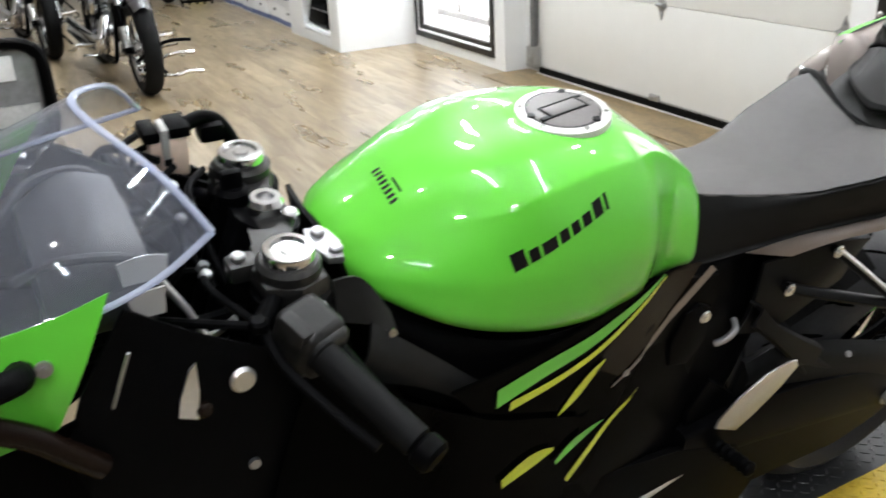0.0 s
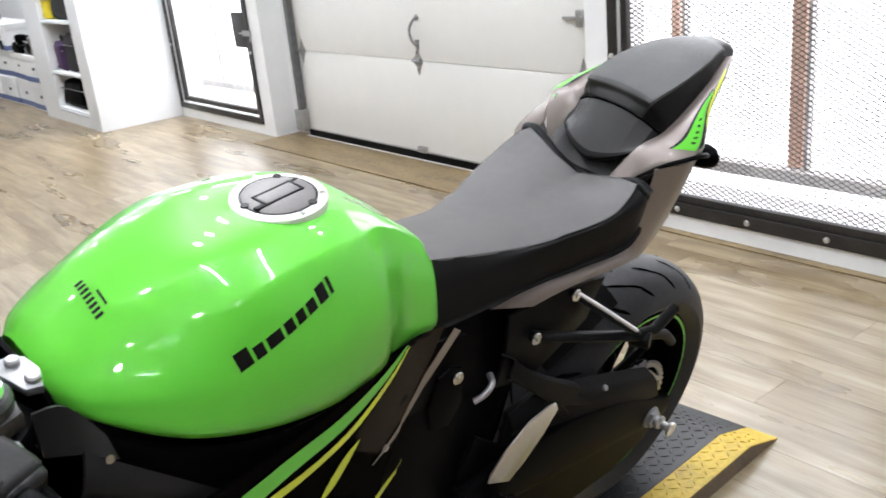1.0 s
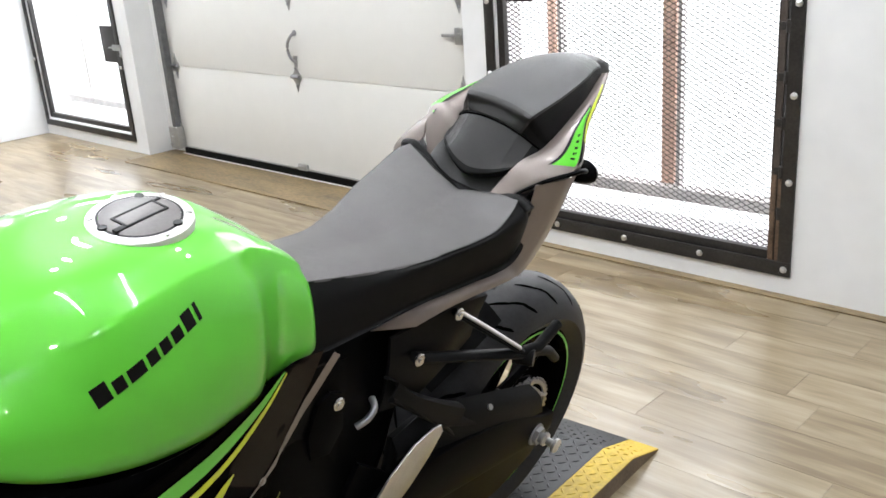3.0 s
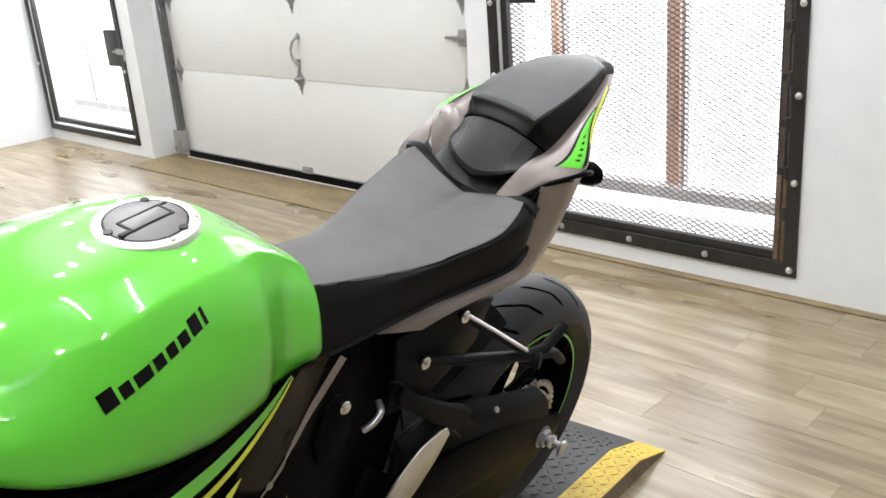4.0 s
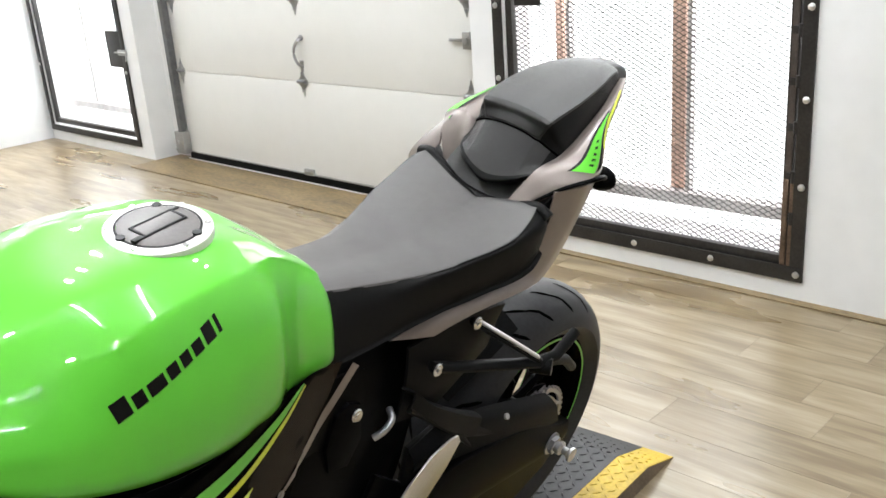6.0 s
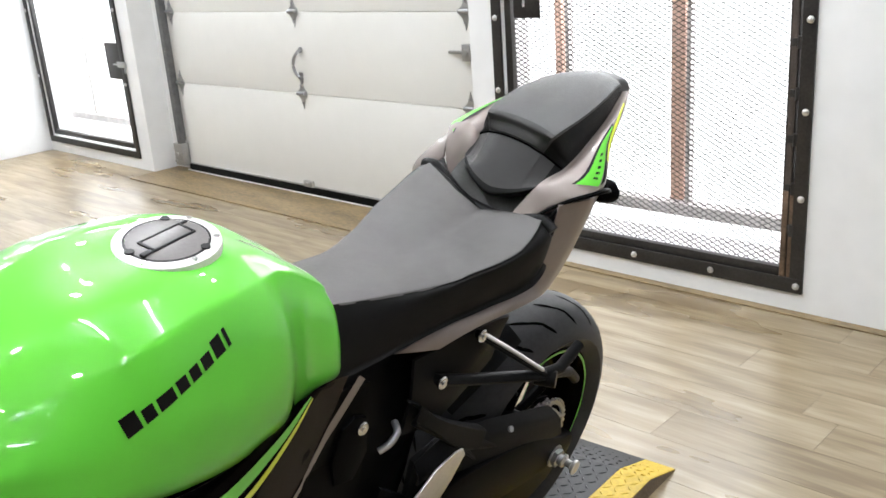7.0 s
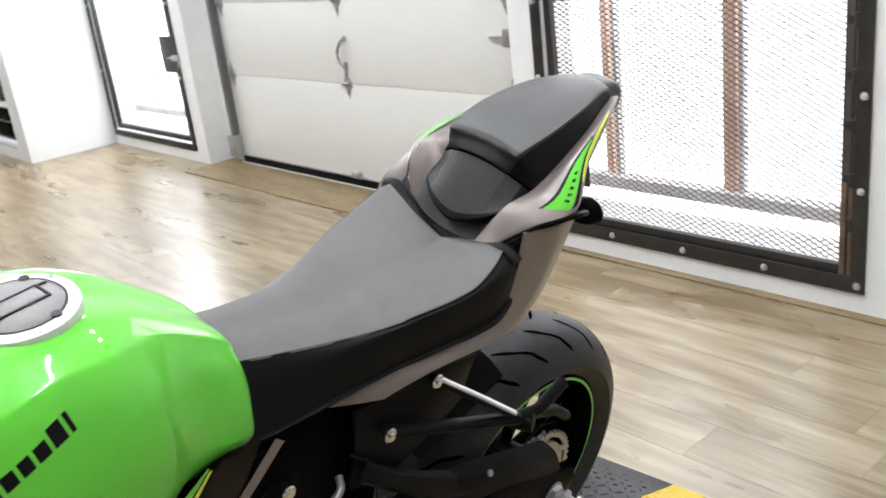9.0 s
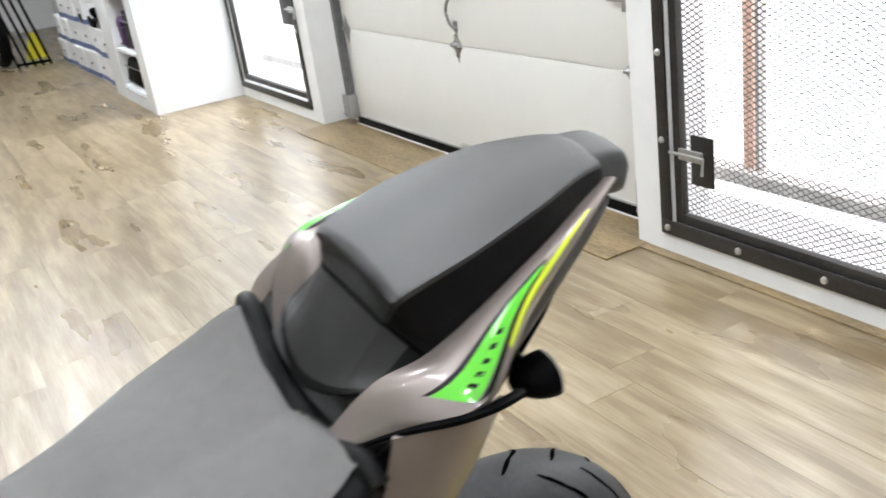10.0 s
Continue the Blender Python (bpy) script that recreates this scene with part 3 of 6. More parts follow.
# pillion seat: rows from the padded front up over the top to the tail, each from the middle outwards
pillion_rows = [
    [(0, -.220, .934), (.03, -.215, .941), (.052, -.208, .951), (.056, -.206, .953), (.068, -.197, .962), (.076, -.187, .966)],
    [(0, -.2335, .943), (.03, -.2285, .950), (.052, -.221, .960), (.057, -.219, .962), (.072, -.208, .971), (.082, -.194, .973)],
    [(0, -.2275, .955), (.03, -.224, .960), (.052, -.217, .967), (.057, -.214, .969), (.074, -.202, .975), (.085, -.186, .977)],
    [(0, -.206, .988), (.03, -.205, .987), (.051, -.201, .984), (.056, -.198, .983), (.076, -.183, .984), (.089, -.168, .985)],
    [(0, -.1765, 1.030), (.03, -.1755, 1.028), (.052, -.1715, 1.022), (.058, -.1685, 1.020), (.078, -.158, 1.008), (.092, -.147, .998)],
    [(0, -.177, 1.0345), (.03, -.176, 1.0325), (.053, -.172, 1.0265), (.059, -.169, 1.0245), (.080, -.158, 1.0115), (.094, -.146, 1.000)],
    [(0, -.169, 1.048), (.032, -.169, 1.046), (.060, -.168, 1.041), (.065, -.165, 1.039), (.083, -.150, 1.016), (.094, -.126, 1.002)],
    [(0, -.158, 1.0635), (.034, -.160, 1.0625), (.066, -.163, 1.058), (.0715, -.158, 1.053), (.087, -.138, 1.024), (.094, -.110, 1.006)],
    [(0, -.080, 1.088), (.036, -.080, 1.087), (.070, -.086, 1.079), (.075, -.085, 1.074), (.084, -.076, 1.044), (.087, -.060, 1.022)],
    [(0, 0, 1.103), (.033, 0, 1.101), (.060, 0, 1.094), (.065, 0, 1.089), (.073, 0, 1.062), (.074, 0, 1.042)],
    [(0, .055, 1.106), (.027, .055, 1.104), (.046, .055, 1.098), (.050, .055, 1.093), (.056, .055, 1.074), (.056, .055, 1.058)],
    [(0, .094, 1.102), (.022, .094, 1.100), (.036, .094, 1.095), (.040, .094, 1.090), (.045, .094, 1.076), (.045, .094, 1.066)],
    [(0, .103, 1.094), (.020, .103, 1.092), (.033, .103, 1.087), (.036, .103, 1.083), (.041, .103, 1.074), (.041, .103, 1.066)],
]


def cushion(rows, along, across):
    """A closed cushion over half rows of points, the same on both sides; gives the mesh and its count across."""
    tracks = [spline([r[k] for r in rows], along) for k in range(len(rows[0]))]
    rings = []
    for i in range(len(tracks[0])):
        half = [t[i] for t in tracks]
        full = [Vector((-p.x, p.y, p.z)) for p in half[:0:-1]] + half
        ring = spline(full, across)
        low = half[-1]
        rings.append(ring + [Vector((low.x * .6, low.y, low.z - .012)), Vector((-low.x * .6, low.y, low.z - .012))])
    return loft(rings), len(rings[0])


pillion_bm, ring_count = cushion(pillion_rows, 4, 4)
pillion = part("pillion_seat", pillion_bm, M_SEAT, bike, "pillion seat with a padded front, dark grey top and black sides")
pillion.data.materials.append(M_SEAT_FRONT)
pillion.data.materials.append(M_SEAT_PAD)
for n, p in enumerate(pillion.data.polygons):
    row, col = n // ring_count / 4, n % ring_count / 4
    if row >= 7 and 2 <= col < 8 and row < 12:
        p.material_index = 1
    # front pad and band take the lit copy of the cover
    elif 2 <= row < 4 and 1 <= col < 9 or 4 <= row < 7 and 2 <= col < 8:
        p.material_index = 2
welt = [tuple(p) for p in spline([(-x, y, z) for x, y, z in pillion_rows[4][:0:-1]] + pillion_rows[4], 5)]
part("cover_seam", tube(welt, .0016, 6), M_GROOVE, pillion, "dark sewn seam across the seat")

# -- tail --
def tail_in(rows):
    """Draws the back of the tail in a little towards the seat."""
    return [[(x, y if y < -.2 else -.2 + (y + .2) * .89, z) for x, y, z in r] for r in rows]


def tail_sec(sections):
    return [(y if y < -.2 else -.2 + (y + .2) * .89, h) for y, h in sections]


# inner tray between the seats
tray_sections = [
    (-0.230, [(0, .888), (.05, .893), (.075, .915), (.10, .905), (.10, .86), (.08, .82), (0, .82)]),
    (-0.215, [(0, .908), (.05, .914), (.078, .935), (.10, .92), (.10, .88), (.08, .84), (0, .83)]),
    (-0.19, [(0, .930), (.05, .940), (.080, .962), (.10, .95), (.10, .90), (.09, .86), (0, .85)]),
    (-0.16, [(0, .945), (.05, .955), (.085, .975), (.10, .97), (.10, .91), (.09, .87), (0, .86)]),
    (-0.05, [(0, .985), (.05, .985), (.070, .99), (.082, .98), (.09, .95), (.08, .91), (0, .90)]),
    (0.10, [(0, 1.04), (.03, 1.04), (.045, 1.04), (.055, 1.035), (.055, 1.02), (.05, 1.0), (0, .99)]),
    (0.16, [(0, 1.05), (.02, 1.05), (.03, 1.05), (.035, 1.045), (.035, 1.04), (.03, 1.03), (0, 1.03)]),
]
part("tail_tray", section_loft(tail_sec(tray_sections), 4, 3), M_TRAY, bike, "dark grey plastic tray under the pillion seat")
tail_end_sections = [
    (0.115, [(0, 1.102), (.022, 1.101), (.032, 1.096), (.037, 1.086), (.04, 1.07), (.03, 1.052), (0, 1.05)]),
    (0.16, [(0, 1.098), (.022, 1.097), (.031, 1.092), (.036, 1.08), (.04, 1.065), (.03, 1.046), (0, 1.044)]),
    (0.185, [(0, 1.092), (.02, 1.09), (.03, 1.085), (.035, 1.075), (.035, 1.058), (.028, 1.042), (0, 1.04)]),
    (0.192, [(0, 1.08), (.015, 1.079), (.022, 1.075), (.026, 1.07), (.026, 1.058), (.02, 1.048), (0, 1.046)]),
]
part("tail_cap", section_loft(tail_sec(tail_end_sections), 3, 3), M_TRAY, bike, "matt dark grey tail end cap")


COWL_TOP = [(.073, -.237, .931), (.100, -.199, .985), (.120, -.14, 1.013), (.104, -.05, 1.046), (.082, .05, 1.070), (.052, .142, 1.083)]
COWL_LOW = [(.092, -.236, .9375), (.133, -.192, .974), (.162, -.128, .995), (.122, -.04, 1.035), (.088, .06, 1.064), (.054, .144, 1.079)]


def cowl_upper():
    return sheet(tail_in([
        [(.055, -.237, .921), (.079, -.198, .983), (.092, -.14, 1.004), (.082, -.05, 1.032), (.062, .05, 1.060), (.040, .138, 1.078)],
        COWL_TOP, COWL_LOW,
        [(.094, -.232, .930), (.131, -.186, .960), (.152, -.118, .978), (.110, -.03, 1.008), (.076, .065, 1.042), (.045, .146, 1.066)]]), 0.004)


def cowl_lower():
    return sheet([
        [(.131, -.210, .966), (.131, -.217, .920), (.133, -.230, .868), (.134, -.250, .831), (.129, -.304, .826), (.116, -.37, .823), (.106, -.445, .814), (.090, -.538, .795)],
        [(.152, -.150, .970), (.146, -.165, .905), (.141, -.188, .852), (.141, -.222, .816), (.141, -.283, .817), (.129, -.367, .813), (.117, -.433, .805), (.103, -.500, .789)],
        [(.141, -.097, .962), (.134, -.118, .888), (.131, -.142, .838), (.136, -.197, .803), (.145, -.262, .807), (.132, -.364, .802), (.124, -.42, .795), (.114, -.460, .782)]], 0.004)


part("tail_cowl", cowl_upper(), M_TITAN, bike, "pinkish silver tail cowl")
part("lower_cowl", cowl_lower(), M_TITAN, bike, "pinkish silver cowl under the seat")
# the right-hand cowls, whose slim arm stands a little further back
part("tail_cowl", sheet(tail_in([
    [(-.084, -.217, .910), (-.080, -.188, .958), (-.076, -.160, .985), (-.078, -.125, .998), (-.074, -.05, 1.026), (-.060, .05, 1.058), (-.040, .138, 1.078)],
    [(-.087, -.2155, .914), (-.100, -.186, .975), (-.104, -.157, 1.010), (-.116, -.125, 1.018), (-.104, -.05, 1.046), (-.082, .05, 1.070), (-.052, .142, 1.083)],
    [(-.090, -.214, .914), (-.120, -.197, .956), (-.146, -.165, .989), (-.159, -.122, .998), (-.122, -.04, 1.035), (-.088, .06, 1.064), (-.054, .144, 1.079)],
    [(-.091, -.211, .911), (-.119, -.190, .948), (-.140, -.155, .975), (-.148, -.112, .980), (-.110, -.03, 1.008), (-.076, .065, 1.042), (-.045, .146, 1.066)]]), 0.004), M_TITAN, bike, "pinkish silver tail cowl")
part("lower_cowl", sheet([
    [(-.128, -.196, .954), (-.156, -.212, .900), (-.150, -.232, .860), (-.134, -.250, .831), (-.129, -.304, .826), (-.116, -.37, .823), (-.106, -.445, .814)],
    [(-.138, -.181, .976), (-.180, -.199, .903), (-.165, -.205, .850), (-.141, -.222, .816), (-.141, -.283, .817), (-.129, -.367, .813), (-.117, -.433, .805)],
    [(-.146, -.164, .989), (-.200, -.188, .905), (-.176, -.180, .842), (-.136, -.197, .803), (-.145, -.262, .807), (-.132, -.364, .802), (-.124, -.42, .795)]], 0.004), M_TITAN, bike, "pinkish silver cowl under the seat")
part("arm_backing", sheet([[(-.127, -.197, .951), (-.142, -.206, .925), (-.140, -.212, .89)], [(-.108, -.206, .935), (-.115, -.212, .91), (-.115, -.216, .88)], [(-.090, -.212, .912), (-.092, -.216, .895), (-.092, -.22, .87)]], 0.004), M_TRAY, bike, "grey plastic filler beside the seat")


def cowl_point(u, w, lift=0.0056):
    """A point on the upper tail cowl: u along it from front to back, w from its upper edge down."""
    top, low = spline(COWL_TOP, 12), spline(COWL_LOW, 12)
    top, low = tail_in([[tuple(p) for p in top], [tuple(p) for p in low]])
    top, low = [Vector(p) for p in top], [Vector(p) for p in low]
    i = u * (len(top) - 1)
    k = min(int(i), len(top) - 2)
    f = i - k
    a, b = top[k].lerp(top[k + 1], f), low[k].lerp(low[k + 1], f)
    return a.lerp(b, w) + Vector((lift * 1.2, 0, lift))


bm_c = cowl_upper()
cowl_bvh = BVHTree.FromBMesh(bm_c)
bm_c.free()
OUTWARD = Vector((.66, .06, .75)).normalized()


def on_cowl(u, w):
    p = cowl_point(u, w, 0)
    hit = cowl_bvh.ray_cast(p + OUTWARD * .05, -OUTWARD)[0]
    return (hit or p) + OUTWARD * .0012


def cowl_patch(lines, flip=False):
    """A thin decal on the cowl between two lines of (u, w)."""
    a, b = [spline_uv(l) for l in lines]
    between = [[(p[0] + (q[0] - p[0]) * k / 5, p[1] + (q[1] - p[1]) * k / 5) for p, q in zip(a, b)] for k in range(6)]
    bm = loft([[on_cowl(*p) for p in l] for l in between], cap=False, closed=False)
    return flipped(bm) if flip else bm


def spline_uv(l):
    return [(p.x, p.y) for p in spline([(u, w, 0) for u, w in l], 5)]


for flip in (False, True):
    part("green_panel", cowl_patch([[(.295, .42), (.495, .22), (.68, .24)], [(.375, .90), (.51, .66), (.68, .34)]], flip), M_GREEN, bike, "lime green tail decal", way=(-.6 if flip else .6, 0, .8))
    part("panel_line", cowl_patch([[(.278, .36), (.485, .12), (.70, .14)], [(.295, .42), (.495, .22), (.69, .26)]], flip), M_DECAL, bike, "black decal outline", way=(-.6 if flip else .6, 0, .8))
    part("yellow_stripe", cowl_patch([[(.515, .82), (.675, .44), (.855, .02)], [(.512, .95), (.685, .74), (.862, .22)]], flip), M_YELLOW, bike, "acid yellow tail stripe", way=(-.6 if flip else .6, 0, .8))
    part("dark_decal", cowl_patch([[(.385, .92), (.52, .68), (.69, .36)], [(.425, .97), (.535, .78), (.70, .44)]], flip), M_DECAL, bike, "black tail decal", way=(-.6 if flip else .6, 0, .8))
for k in range(5):
    u, w = .385 + k * .030, .57 - k * .045
    part("model_bar", cowl_patch([[(u, w), (u + .013, w - .02)], [(u + .012, w + .13 - k * .006), (u + .025, w + .11 - k * .006)]]), M_DECAL, bike, way=(.6, 0, .8))
# black lip between upper and lower cowl
part("grab_lip", (lambda: tube(spline([(.094, -.236, .931), (.113, -.217, .952), (.136, -.194, .971), (.158, -.162, .983), (.163, -.125, .983), (.149, -.085, .967)], 5), 0.0055, 8, flat=0.8, taper=(.0025, .0062)))(), M_BLACK_PLASTIC, bike, "black plastic lip along the cowl")
part("seat_side_cover", sheet([[(.118, -.236, .928), (.124, -.238, .90), (.126, -.244, .865), (.127, -.256, .832)], [(.132, -.203, .966), (.1305, -.211, .92), (.1325, -.227, .866), (.1335, -.246, .829)]], 0.004), M_BLACK_PLASTIC, bike, "black side cover behind the seat")


def indicator():
    """A rounded pod that opens backwards, with its flat lens."""
    pod = lathe([(.0265, .0), (.0258, .010), (.0225, .022), (.0165, .033), (.008, .041), (0, .043)], (.121, -.026, .940), (-.10, -1, .05), 24)
    lens = lathe([(0, -.004), (.020, -.0035), (.0262, 0), (.0268, .002)], (.121, -.026, .940), (-.10, -1, .05), 24)
    for b in (pod, lens):
        for v in b.verts:
            v.co.z = .940 + (v.co.z - .940) * 0.8
    return pod, lens


for flip in (False, True):
    pod, lens = indicator()
    signal = part("turn_signal", flipped(pod) if flip else pod, M_BLACK_PLASTIC, bike, "black turn signal pod")
    part("lens", flipped(lens) if flip else lens, M_LENS, signal, "pale smoked lens")
    stalk = tube([(.05, -.05, .955), (.105, -.042, .942)], 0.008, 10)
    part("signal_stalk", flipped(stalk) if flip else stalk, M_BLACK_PLASTIC, bike)
part("rear_fender", sheet([[(-.07, -.36, .71), (-.045, -.33, .745), (.045, -.33, .745), (.07, -.36, .71)], [(-.07, -.20, .77), (-.045, -.19, .79), (.045, -.19, .79), (.07, -.20, .77)], [(-.06, -.02, .89), (-.03, -.01, .91), (.03, -.01, .91), (.06, -.02, .89)], [(-.03, .10, 1.02), (-.02, .10, 1.03), (.02, .10, 1.03), (.03, .10, 1.02)]], 0.006), M_BLACK_PLASTIC, bike, "black plastic inner fender")


# -- wheels --
def wheel(name, y, z, tyre_r, half_w, rim_r, label):
    w = new(name)
    w.parent = bike
    w.location = (0, y, z)
    w["label"] = label
    prof = []
    for k in range(17):
        a = math.pi * k / 16
        prof.append((tyre_r - half_w * 0.98 + half_w * 0.98 * math.sin(a) ** 0.82, -half_w * math.cos(a)))
    prof = [(rim_r + 0.004, -half_w * 0.70), (rim_r + 0.012, -half_w * 0.82)] + prof[1:-1] + [(rim_r + 0.012, half_w * 0.82), (rim_r + 0.004, half_w * 0.70)]
    tyre = part("tyre", lathe(prof, (0, 0, 0), (1, 0, 0), 72), M_RUBBER, w, "black tyre with slanted tread grooves")

    def skin(a, x, lift):
        """A point on the tread at angle a and side offset x."""
        s = math.acos(max(-1, min(1, -x / half_w)))
        r = tyre_r - half_w * 0.98 + half_w * 0.98 * math.sin(s) ** 0.82 + lift
        return Vector((x, r * math.sin(a), r * math.cos(a)))

    bm = bmesh.new()
    rows = 22
    for i in range(rows):
        for side in (-1, 1):
            for x0, x1, da, sh in ((0.10, 0.46, 0.13, 0.0), (0.40, 0.66, 0.11, 0.12), (0.62, 0.84, 0.08, 0.20)):
                base = 2 * math.pi * (i + (0.5 if side < 0 else 0)) / rows + sh
                line = [(base + da * t, side * half_w * (x0 + (x1 - x0) * t)) for t in (0, 0.33, 0.67, 1)]
                wide = (0.005, 0.011, 0.011, 0.004)
                top = [bm.verts.new(skin(a - ww / tyre_r / 2, x, 0.0006)) for (a, x), ww in zip(line, wide)]
                low = [bm.verts.new(skin(a + ww / tyre_r / 2, x, 0.0006)) for (a, x), ww in zip(line, wide)]
                for k in range(3):
                    bm.faces.new((top[k], top[k + 1], low[k + 1], low[k]))
    tagged(part("tread_groove", bm, M_GROOVE, tyre), kind="stuff")
    rim = part("rim", lathe([(rim_r + 0.006, -half_w * 0.74), (rim_r - 0.004, -half_w * 0.78), (rim_r - 0.014, -half_w * 0.66), (rim_r - 0.03, -half_w * 0.3), (rim_r - 0.032, half_w * 0.3), (rim_r - 0.014, half_w * 0.66), (rim_r - 0.004, half_w * 0.78), (rim_r + 0.006, half_w * 0.74)], (0, 0, 0), (1, 0, 0), 72), M_BLACK_GLOSS, w, "black cast rim")
    for s in (-1, 1):
        part("rim_stripe", lathe([(rim_r + 0.0005, s * half_w * 0.785), (rim_r - 0.005, s * half_w * 0.785)], (0, 0, 0), (1, 0, 0), 72), M_GREEN, rim, "thin lime green rim stripe")
    part("hub", lathe([(0.0, -.05), (.03, -.05), (.045, -.035), (.038, 0), (.045, .035), (.03, .05), (0, .05)], (0, 0, 0), (1, 0, 0), 24), M_BLACK_METAL, w)
    for k in range(5):
        a0 = 2 * math.pi * k / 5 + 0.25
        for d in (-0.22, 0.22):
            p = [(0, .035 * math.sin(a0), .035 * math.cos(a0)), (0, .10 * math.sin(a0 + d * .5), .10 * math.cos(a0 + d * .5)), (0, (rim_r - .025) * math.sin(a0 + d), (rim_r - .025) * math.cos(a0 + d))]
            part("spoke", tube(spline(p, 4), .012, 8), M_BLACK_METAL, w)
    return w


rear = wheel("rear_wheel", 0, 0.315, 0.315, 0.09, 0.216, "black rear wheel with a lime rim stripe")
front = wheel("front_wheel", -1.40, 0.30, 0.30, 0.06, 0.216, "black front wheel")
bm = bmesh.new()
lathe([(.055, .083), (.085, .083), (.085, .090), (.055, .090)], (0, 0, 0), (1, 0, 0), 40, bm, True)
lathe([(.095, .084), (.104, .084), (.104, .089), (.095, .089)], (0, 0, 0), (1, 0, 0), 40, bm, True)
for k in range(42):
    a = 2 * math.pi * k / 42
    disc((.0865, .106 * math.sin(a), .106 * math.cos(a)), (1, 0, 0), .0042, .005, 6, bm)
for k in range(6):
    a = 2 * math.pi * k / 6
    tube([(.0865, .08 * math.sin(a), .08 * math.cos(a)), (.0865, .098 * math.sin(a + .25), .098 * math.cos(a + .25))], .006, 6, bm)
part("sprocket", bm, M_STEEL, rear, "dull steel rear sprocket")
part("brake_disc", disc((-.075, 0, 0), (1, 0, 0), .11, .005, 40, hole=.07), M_STEEL, rear, "steel rear brake disc")
for s in (-1, 1):
    part("brake_disc", disc((s * .07, 0, 0), (1, 0, 0), .155, .005, 48, hole=.10), M_STEEL, front, "steel front brake disc")


def chain(z_off, y0, y1):
    bm = bmesh.new()
    n = int((y1 - y0) / .016)
    for k in range(n):
        y = y0 + (y1 - y0) * k / n
        t = (y - y0) / (y1 - y0)
        z = .40 + (.315 - .40) * t + z_off * (0.62 + .38 * t)
        for x in ((.082, .093) if k % 2 else (.084, .091)):
            disc((x, y, z), (1, 0, 0), .0075, .002, 8, bm)
        tube([(.082, y, z), (.093, y, z)], .004, 6, bm)
    return bm


part("chain", chain(.104, -.56, .03), M_STEEL, bike, "steel drive chain, upper run")
part("chain", chain(-.104, -.56, .03), M_STEEL, bike, "steel drive chain, lower run")
part("swingarm", section_loft([
    (-.60, [(0, .46), (.012, .46), (.02, .455), (.022, .43), (.02, .385), (.012, .38), (0, .38)]),
    (-.40, [(0, .475), (.014, .475), (.02, .468), (.024, .42), (.02, .36), (.012, .355), (0, .355)]),
    (-.15, [(0, .43), (.014, .43), (.02, .422), (.022, .37), (.018, .315), (.012, .31), (0, .31)]),
    (.02, [(0, .35), (.012, .35), (.016, .345), (.018, .315), (.016, .285), (.012, .28), (0, .28)]),
    (.07, [(0, .335), (.01, .335), (.014, .33), (.016, .31), (.014, .29), (.01, .285), (0, .285)])], 4, 3,
    lambda p: Vector((p.x + .118, p.y, p.z))), M_BLACK_METAL, bike, "black aluminium swingarm")
part("swingarm", section_loft([
    (-.60, [(0, .46), (.012, .46), (.02, .455), (.022, .43), (.02, .385), (.012, .38), (0, .38)]),
    (-.15, [(0, .43), (.014, .43), (.02, .422), (.022, .37), (.018, .315), (.012, .31), (0, .31)]),
    (.07, [(0, .335), (.01, .335), (.014, .33), (.016, .31), (.014, .29), (.01, .285), (0, .285)])], 4, 3,
    lambda p: Vector((p.x - .118, p.y, p.z))), M_BLACK_METAL, bike)
part("axle_nut", joined([disc((.143, .0, .313), (1, 0, 0), .021, .012, 6), disc((.152, .0, .313), (1, 0, 0), .012, .016, 16, bevel=.002), disc((.137, .0, .313), (1, 0, 0), .026, .004, 20)]), M_STEEL, bike, "bright steel rear axle nut")
part("stand_bobbin", lathe([(.008, 0), (.016, .002), (.016, .008), (.009, .012), (.009, .024), (.017, .03), (.017, .036), (.0, .037)], (.135, .045, .275), (1, 0, 0), 20), M_ALU, bike, "silver stand bobbin")
part("chain_guard", sheet([[(.09, -.44, .545), (.098, -.30, .535), (.104, -.15, .49), (.104, -.02, .44)], [(.105, -.44, .53), (.122, -.30, .515), (.13, -.14, .465), (.126, .0, .412)], [(.108, -.44, .47), (.128, -.30, .455), (.136, -.12, .40), (.130, .02, .36)]], .004), M_SATIN, bike, "black plastic chain guard")
part("linkage_guard", sheet([[(.100, -.505, .700), (.108, -.455, .655), (.112, -.385, .602), (.112, -.30, .548)], [(.118, -.488, .690), (.126, -.442, .642), (.128, -.372, .590), (.128, -.290, .535)], [(.120, -.500, .665), (.128, -.450, .620), (.130, -.385, .560), (.130, -.310, .505)]], .004), M_SATIN, bike, "satin black guard above the swingarm")
part("swingarm_rib", tube(spline([(.118, -.50, .660), (.121, -.42, .590), (.122, -.345, .520), (.120, -.290, .455), (.118, -.272, .400), (.116, -.32, .372)], 5), .0055, 8), M_SATIN, bike, "raised rib round the swingarm opening")
part("guard_screw", disc((.135, -.215, .503), (.8, 0, .6), .006, .004, 10), M_STEEL, bike)
part("hugger", sheet([[(-.07, -.33, .56), (-.03, -.345, .585), (.03, -.345, .585), (.075, -.33, .56)], [(-.075, -.24, .60), (-.03, -.25, .63), (.03, -.25, .63), (.08, -.24, .60)], [(-.07, -.13, .63), (-.03, -.135, .655), (.03, -.135, .655), (.072, -.13, .63)]], .004), M_SATIN, bike, "black plastic rear hugger")

